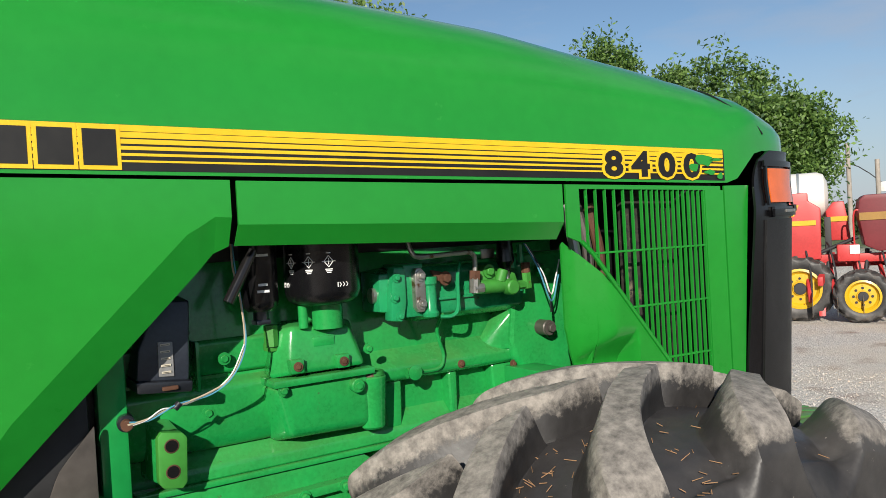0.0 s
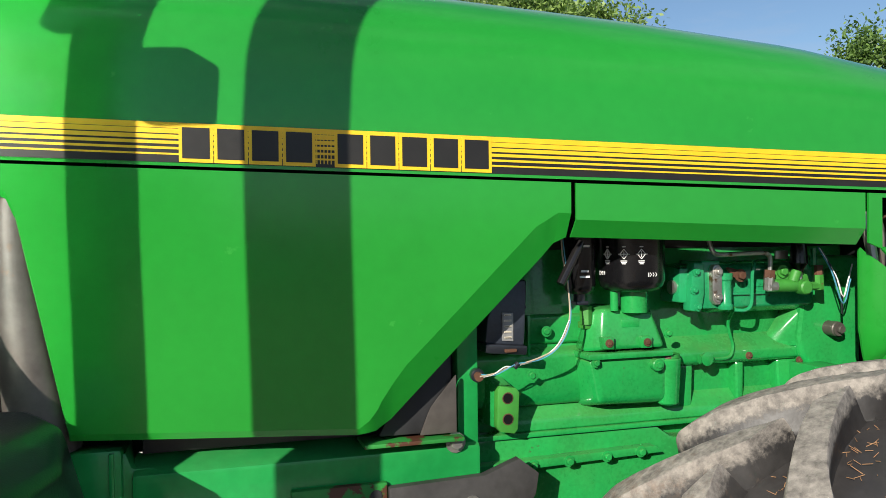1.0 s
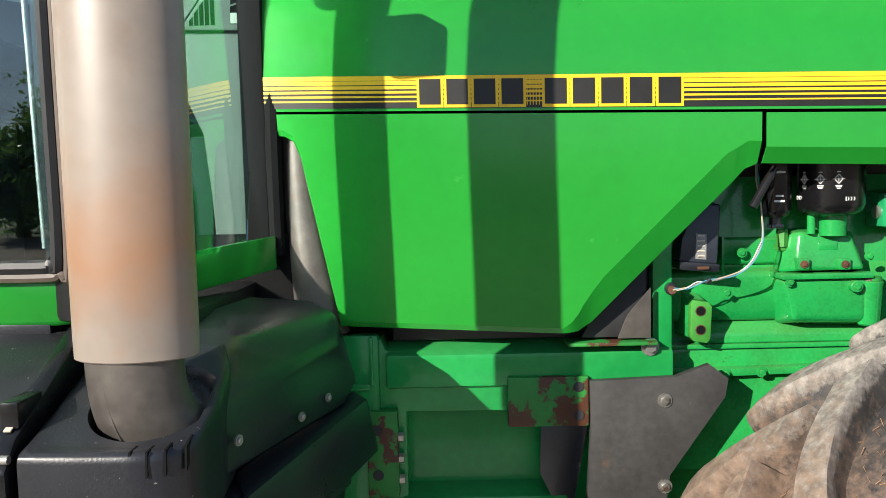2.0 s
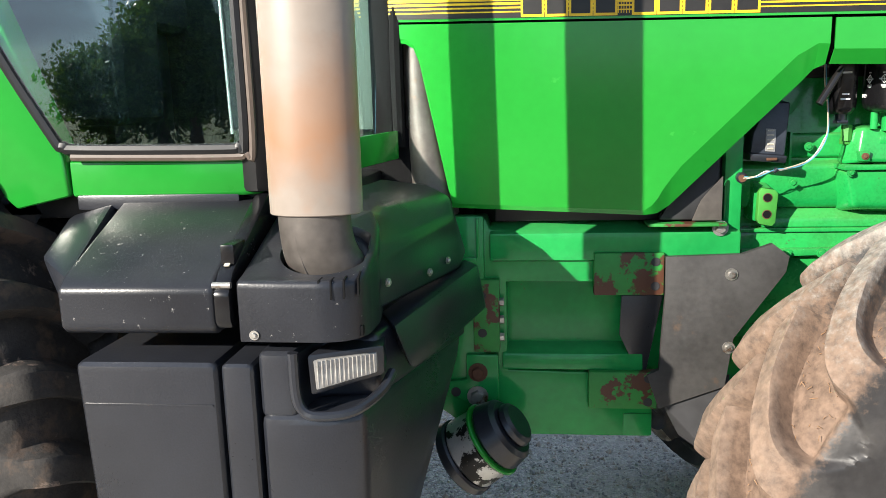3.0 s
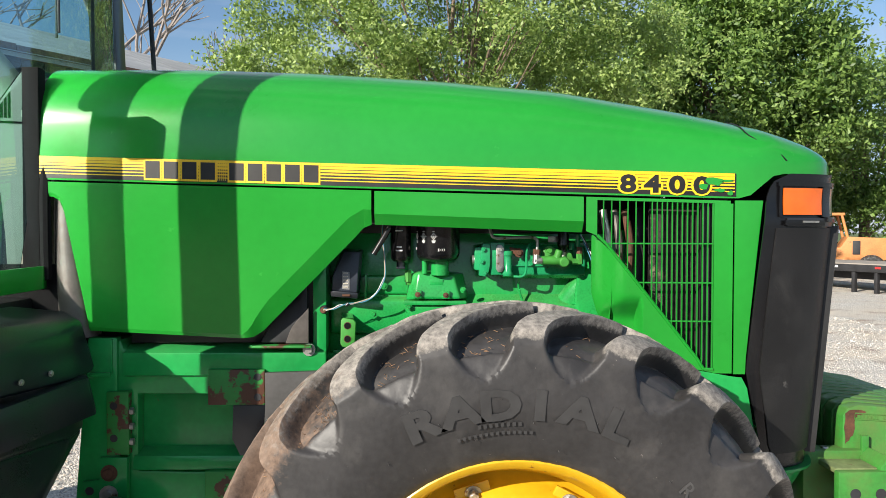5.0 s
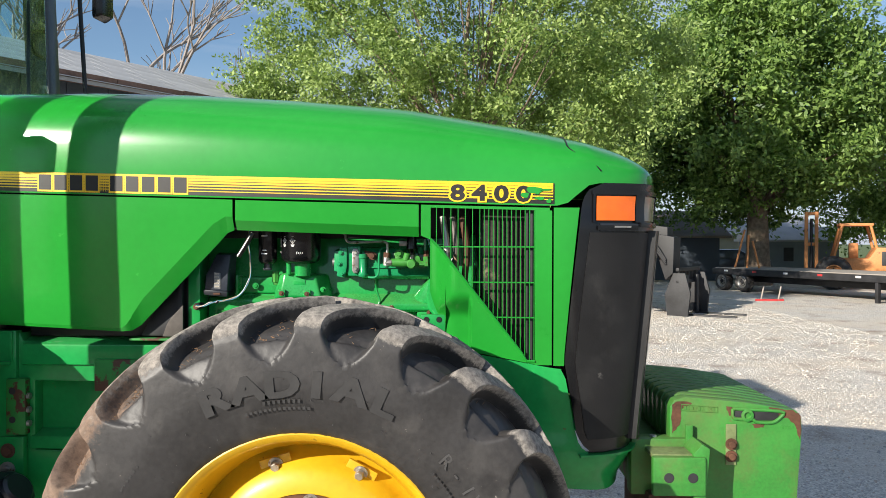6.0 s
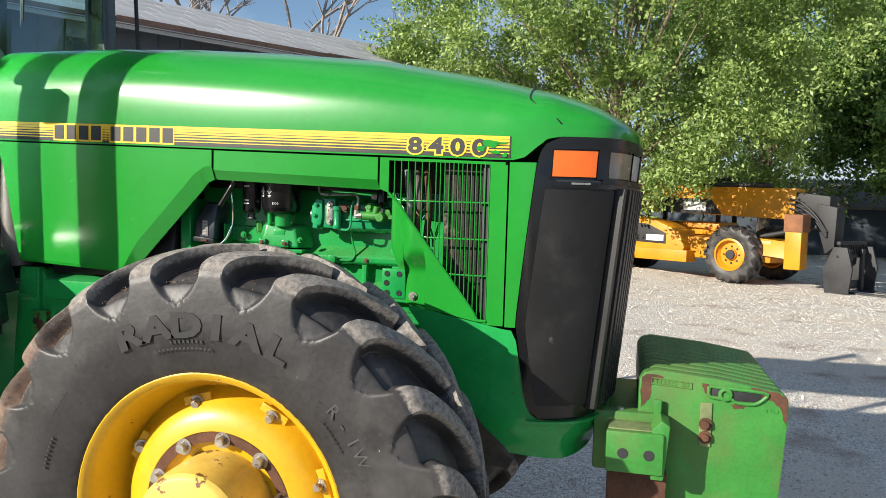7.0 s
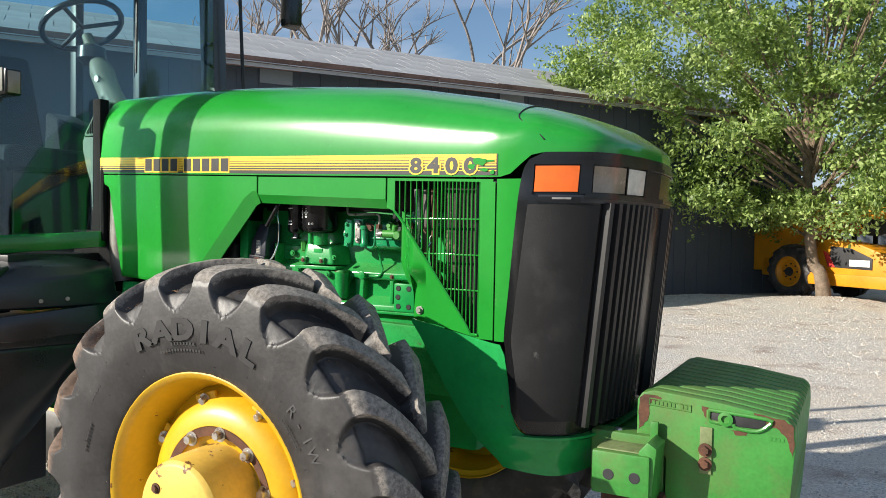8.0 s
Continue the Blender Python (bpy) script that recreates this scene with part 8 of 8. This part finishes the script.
lift = thing("forklift", "faded orange rough-terrain forklift with a tall mast", "forklift", at=(14.0, 26.0, 0.03))
lift.rotation_euler = (0, 0, radians(-22))
for x in (0.0, 0.34):
    part("mast_rail", box(x, x + 0.12, 0, 0.22, 0.3, 2.85, 0.01), FORK_ORANGE, lift)
for z in (0.6, 1.6, 2.72):
    part("mast_tie", box(0.0, 0.46, 0.06, 0.20, z, z + 0.12, 0.01), FORK_ORANGE, lift)
part("mast_ram", rod((0.23, 0.1, 0.4), (0.23, 0.1, 2.6), 0.05), FAR_BLACK, lift)
part("body", prism([(0.6, 0.7), (0.7, 1.15), (2.1, 1.15), (2.35, 1.55), (3.6, 1.50), (3.7, 0.7)], "y", 0.0, 1.5, 0.04), FORK_ORANGE, lift)
part("hood_vent", box(2.5, 2.75, -0.02, 0.0, 0.9, 1.4, 0.005), FAR_BLACK, lift)
far_wheel_part(lift, (0.95, -0.1, 0.62), 0.62, 0.4, 0.28, FORK_ORANGE, 14)
far_wheel_part(lift, (3.1, -0.1, 0.45), 0.45, 0.3, 0.2, FORK_ORANGE, 14)
for x0, x1 in ((0.95, 1.25), (2.45, 2.15)):
    part("guard_post", rod((x0, 0.1, 1.1), (x1, 0.1, 2.35), 0.05), FORK_ORANGE, lift)
    part("guard_post", rod((x0, 1.4, 1.1), (x1, 1.4, 2.35), 0.05), FORK_ORANGE, lift)
part("guard_top", box(1.15, 2.25, 0.05, 1.45, 2.32, 2.42, 0.02), FORK_ORANGE, lift)
part("lift_seat", box(1.5, 1.8, 0.5, 0.9, 1.15, 1.7, 0.04), FORK_ORANGE, lift)

car = thing("parked_car", "dark saloon car parked behind the trailer", "car", at=(11.6, 34.5, 0.03))
car.rotation_euler = (0, 0, radians(-15))
CAR_PAINT = surface("dark_car_paint", (0.03, 0.035, 0.04), 0.3, vary=0.1, coat=0.5)
part("body", prism([(0, 0.35), (0.05, 0.75), (0.9, 0.9), (1.5, 1.38), (2.9, 1.40), (3.6, 0.95), (4.3, 0.88), (4.4, 0.4)], "y", 0, 1.7, 0.06), CAR_PAINT, car)
part("window", prism([(1.1, 0.95), (1.6, 1.32), (2.8, 1.34), (3.3, 0.97)], "y", -0.01, 0.02, 0.01), surface("car_glass", (0.10, 0.12, 0.13), 0.08, vary=0.1), car)
for x in (0.85, 3.5):
    far_wheel_part(car, (x, 0.05, 0.33), 0.33, 0.22, 0.2, STEEL, 10)
house = thing("cream_building", "low cream-walled building behind the trees", "building", at=(8.5, 43, 0.0))
part("wall", box(0, 14, 0, 6, 0, 2.3, 0.02), CREAM_WALL, house)
part("roof", prism([(-0.3, 2.25), (3, 3.4), (6.3, 2.25), (6.3, 2.15), (-0.3, 2.15)], "x", -0.3, 14.3, 0.01), SHED_ROOF, house)
for x in (3.0, 7.0, 10.5):
    part("window", box(x, x + 1.0, -0.03, 0.02, 0.9, 1.8, 0.01), FAR_BLACK, house)
hut = thing("grey_hut", "small grey hut half hidden behind the trees", "building", at=(16.6, 37, 0.0))
part("wall", box(0, 4, 0, 3, 0, 1.9, 0.02), SHED_PANEL, hut)
part("roof", prism([(-0.2, 1.9), (1.5, 2.6), (3.2, 1.9), (3.2, 1.8), (-0.2, 1.8)], "x", -0.2, 4.2, 0.01), SHED_ROOF, hut)
part("window", box(1.2, 1.7, -0.02, 0.02, 0.8, 1.5, 0.01), FAR_BLACK, hut)
far_shed = thing("far_shed", "low shed with a brown-grey metal roof behind the yard", "shed", at=(2.4, 32.0, 0))
part("wall", box(0, 10.5, 0, 5, 0, 2.1, 0.02), SHED_WALL, far_shed)
part("roof", prism([(-0.4, 2.05), (2.5, 3.25), (5.4, 2.05), (5.4, 1.95), (-0.4, 1.95)], "x", -0.4, 10.9, 0.01), surface("brown_metal_roof", (0.21, 0.175, 0.15), 0.6, vary=0.25, scale=1.5, grain=20, bump=0.2), far_shed)
stand = thing("folding_stand", "small red and yellow folding stand on the gravel", "stand", at=(10.3, 20.0, gz(10.3, 20.0)))
part("foot", box(-0.35, 0.45, -0.05, 0.05, 0.0, 0.05, 0.005), RED, stand)
for x in (-0.2, 0.3):
    part("leg", rod((x, 0, 0.03), (x + 0.08, 0, 0.42), 0.022), POLE_WOOD, stand)
for k in range(3):
    tw = thing("timber_post", "thin leaning timber offcut by the trailer", "timber", group="offcuts by the trailer", at=(11.1 + k * 0.25, 25.0 - k * 0.5, 0.1))
    part("stick", rod((0, 0, 0.7), (0.35 - 0.3 * k, 0, 2.1 - 0.2 * k), 0.035), FORK_ORANGE, tw)

# ---- red seeder and poles beyond the nose ----
seeder = thing("seeder", "red farm seeder with a white tank and yellow-rimmed wheels", "seeder")
seeder.matrix_world = pose(11.97, 5.68, 0.03, 0, 0, -58)
for x, y, r in ((0.43, 0.0, 0.43), (-0.46, 0.25, 0.55), (1.5, 0.2, 0.5), (-1.4, 0.8, 0.5)):
    far_wheel_part(seeder, (x, y, r), r, 0.26, r * 0.56, YELLOW, 14)
part("main_bar", box(-1.6, 2.4, 0.9, 1.1, 0.85, 1.05, 0.02), RED, seeder)
part("front_bar", box(-0.8, 2.2, 0.3, 0.44, 0.95, 1.09, 0.02), RED, seeder)
for x in (-0.75, -0.2, 0.35, 0.9, 1.5):
    part("arm", hull([(x, 0.0, 0.60), (x + 0.08, 0.0, 0.60), (x, 0.0, 0.74), (x + 0.08, 0.0, 0.74), (x + 0.2, 0.9, 1.1), (x + 0.3, 0.9, 1.1), (x + 0.2, 0.9, 0.95), (x + 0.3, 0.9, 0.95)], 0.01), RED, seeder)
    part("opener", hull([(x, 0.1, 0.1), (x + 0.1, 0.1, 0.1), (x, 0.3, 0.95), (x + 0.16, 0.3, 0.95), (x, 0.5, 0.8), (x + 0.1, 0.5, 0.8)], 0.01), RED, seeder)
    part("spring", rod((x + 0.12, 0.15, 0.5), (x + 0.2, 0.4, 1.15), 0.035), FAR_BLACK, seeder)
part("hopper", prism([(-1.0, 0.98), (-1.0, 1.55), (-0.95, 2.10), (-0.28, 2.12), (-0.28, 1.98), (-0.10, 1.85), (-0.12, 1.02)], "y", 0.2, 1.1, 0.03), RED, seeder, "red seed hopper")
part("hopper_badge", prism([(-0.70, 1.74), (-0.62, 1.92), (-0.42, 1.92), (-0.50, 1.74)], "y", 0.185, 0.2, 0), YELLOW, seeder)
part("maker_block", box(-0.66, -0.18, 0.185, 0.2, 1.58, 1.66, 0), YELLOW, seeder)
part("tank", moved(turned([(0.0, -0.60), (0.25, -0.58), (0.36, -0.50), (0.40, -0.38), (0.40, 0.30), (0.36, 0.40), (0.22, 0.46), (0.0, 0.47)], (0, 0, 0), "x", 32), Matrix.Translation((-0.42, 1.3, 2.08)) @ Matrix.Diagonal((1, 1, 1.02, 1))), POLY, seeder, "white plastic tank")
part("tank_strap", moved(turned([(0.405, -0.02), (0.415, -0.02), (0.415, 0.02), (0.405, 0.02)], (0, 0, 0), "x", 32, cap=False), Matrix.Translation((-0.42, 1.3, 2.08))), SHED_PANEL, seeder)
part("rear_hopper", prism([(0.02, 1.30), (-0.02, 1.80), (0.10, 1.95), (0.26, 1.95), (0.30, 1.70), (0.34, 1.30)], "y", 0.7, 1.3, 0.03), RED, seeder)
part("hopper_band", box(0.0, 0.32, 0.68, 0.70, 1.62, 1.70, 0), YELLOW, seeder)
part("grain_box", prism([(0.50, 1.22), (0.42, 1.75), (0.45, 1.95), (0.52, 2.02), (2.2, 2.02), (2.2, 1.3), (0.70, 1.12)], "y", 0.1, 0.9, 0.03), MAROON, seeder, "dark red grain box")
part("box_band", box(0.44, 2.2, 0.08, 0.1, 1.62, 1.74, 0), surface("brown_band", (0.30, 0.16, 0.03), 0.6), seeder)
part("pump", box(0.10, 0.42, 0.0, 0.3, 0.98, 1.25, 0.03), RED, seeder)
for k in range(7):
    x = -0.75 + k * 0.36
    part("row_arm", tube([(x, 0.95, 1.00), (x + 0.03, 0.55, 0.92), (x + 0.06, 0.15, 0.62), (x + 0.08, 0.02, 0.34)], 0.035, 8), RED, seeder)
    part("coulter_disc", moved(turned([(0.0, -0.006), (0.20, -0.004), (0.205, 0.0), (0.20, 0.004), (0.0, 0.006)], (0, 0, 0), "x", 28), Matrix.Translation((x + 0.10, 0.02, 0.30))), STEEL, seeder)
    part("row_hose", tube([(x, 0.5, 1.28), (x + 0.04, 0.22, 1.18), (x + 0.10, 0.10, 0.80), (x + 0.10, 0.06, 0.42)], 0.016, 8), FAR_BLACK, seeder)
part("lift_ram", rod((-0.30, 0.25, 1.06), (0.42, 0.22, 1.36), 0.030), FAR_BLACK, seeder)
part("marker_plate", box(0.28, 0.42, -0.02, 0.0, 1.10, 1.24, 0.004), WHITE, seeder)
part("step_rail", tube([(0.36, 0.15, 1.05), (0.36, 0.12, 1.70), (0.44, 0.12, 1.78), (0.50, 0.12, 1.70)], 0.014, 8), RED, seeder)
part("ladder", box(-0.05, 0.05, 0.6, 0.7, 0.9, 1.7, 0.01), FAR_BLACK, seeder)
pole = thing("utility_pole", "weathered timber utility pole", "pole", group="poles along the field", at=(38.5, 20.15, -0.8))
part("shaft", rod((0, 0, 0), (0, 0, 6.1), 0.13, 0.10), POLE_WOOD, pole)
part("cross_arm", box(-0.5, 0.1, -0.05, 0.05, 4.9, 5.0, 0.01), POLE_WOOD, pole)
pole2 = thing("utility_pole", "weathered timber pole with a white meter box", "pole", group="poles along the field", at=(36.45, 17.65, -1.2))
part("shaft", rod((0, 0, 0), (0, 0, 5.4), 0.12, 0.10), POLE_WOOD, pole2)
part("meter_box", box(0.1, 0.45, -0.3, -0.05, 3.9, 4.35, 0.03), WHITE, pole2)
solo("overhead_cable", tube([(33.0, 24.0, 3.7), (36.0, 22.0, 3.8), (38.5, 20.15, 4.3), (40.5, 18.2, 2.2), (43.0, 17.0, 2.0)], 0.025, 6), FAR_BLACK, "sagging dark overhead cable", "cable")
bush = leaf_material("scrub_leaf", (0.02, 0.045, 0.01), (0.06, 0.09, 0.03), (0.05, 0.1, 0.01))
tree((62, 33.5, -0.6), 2.4, (3.5, 3, 1), 0.2, 24, 5000, 0.2, 41, bush, "low scrub at the field edge", 0.1, (0, 0), 0.0, 0.9)
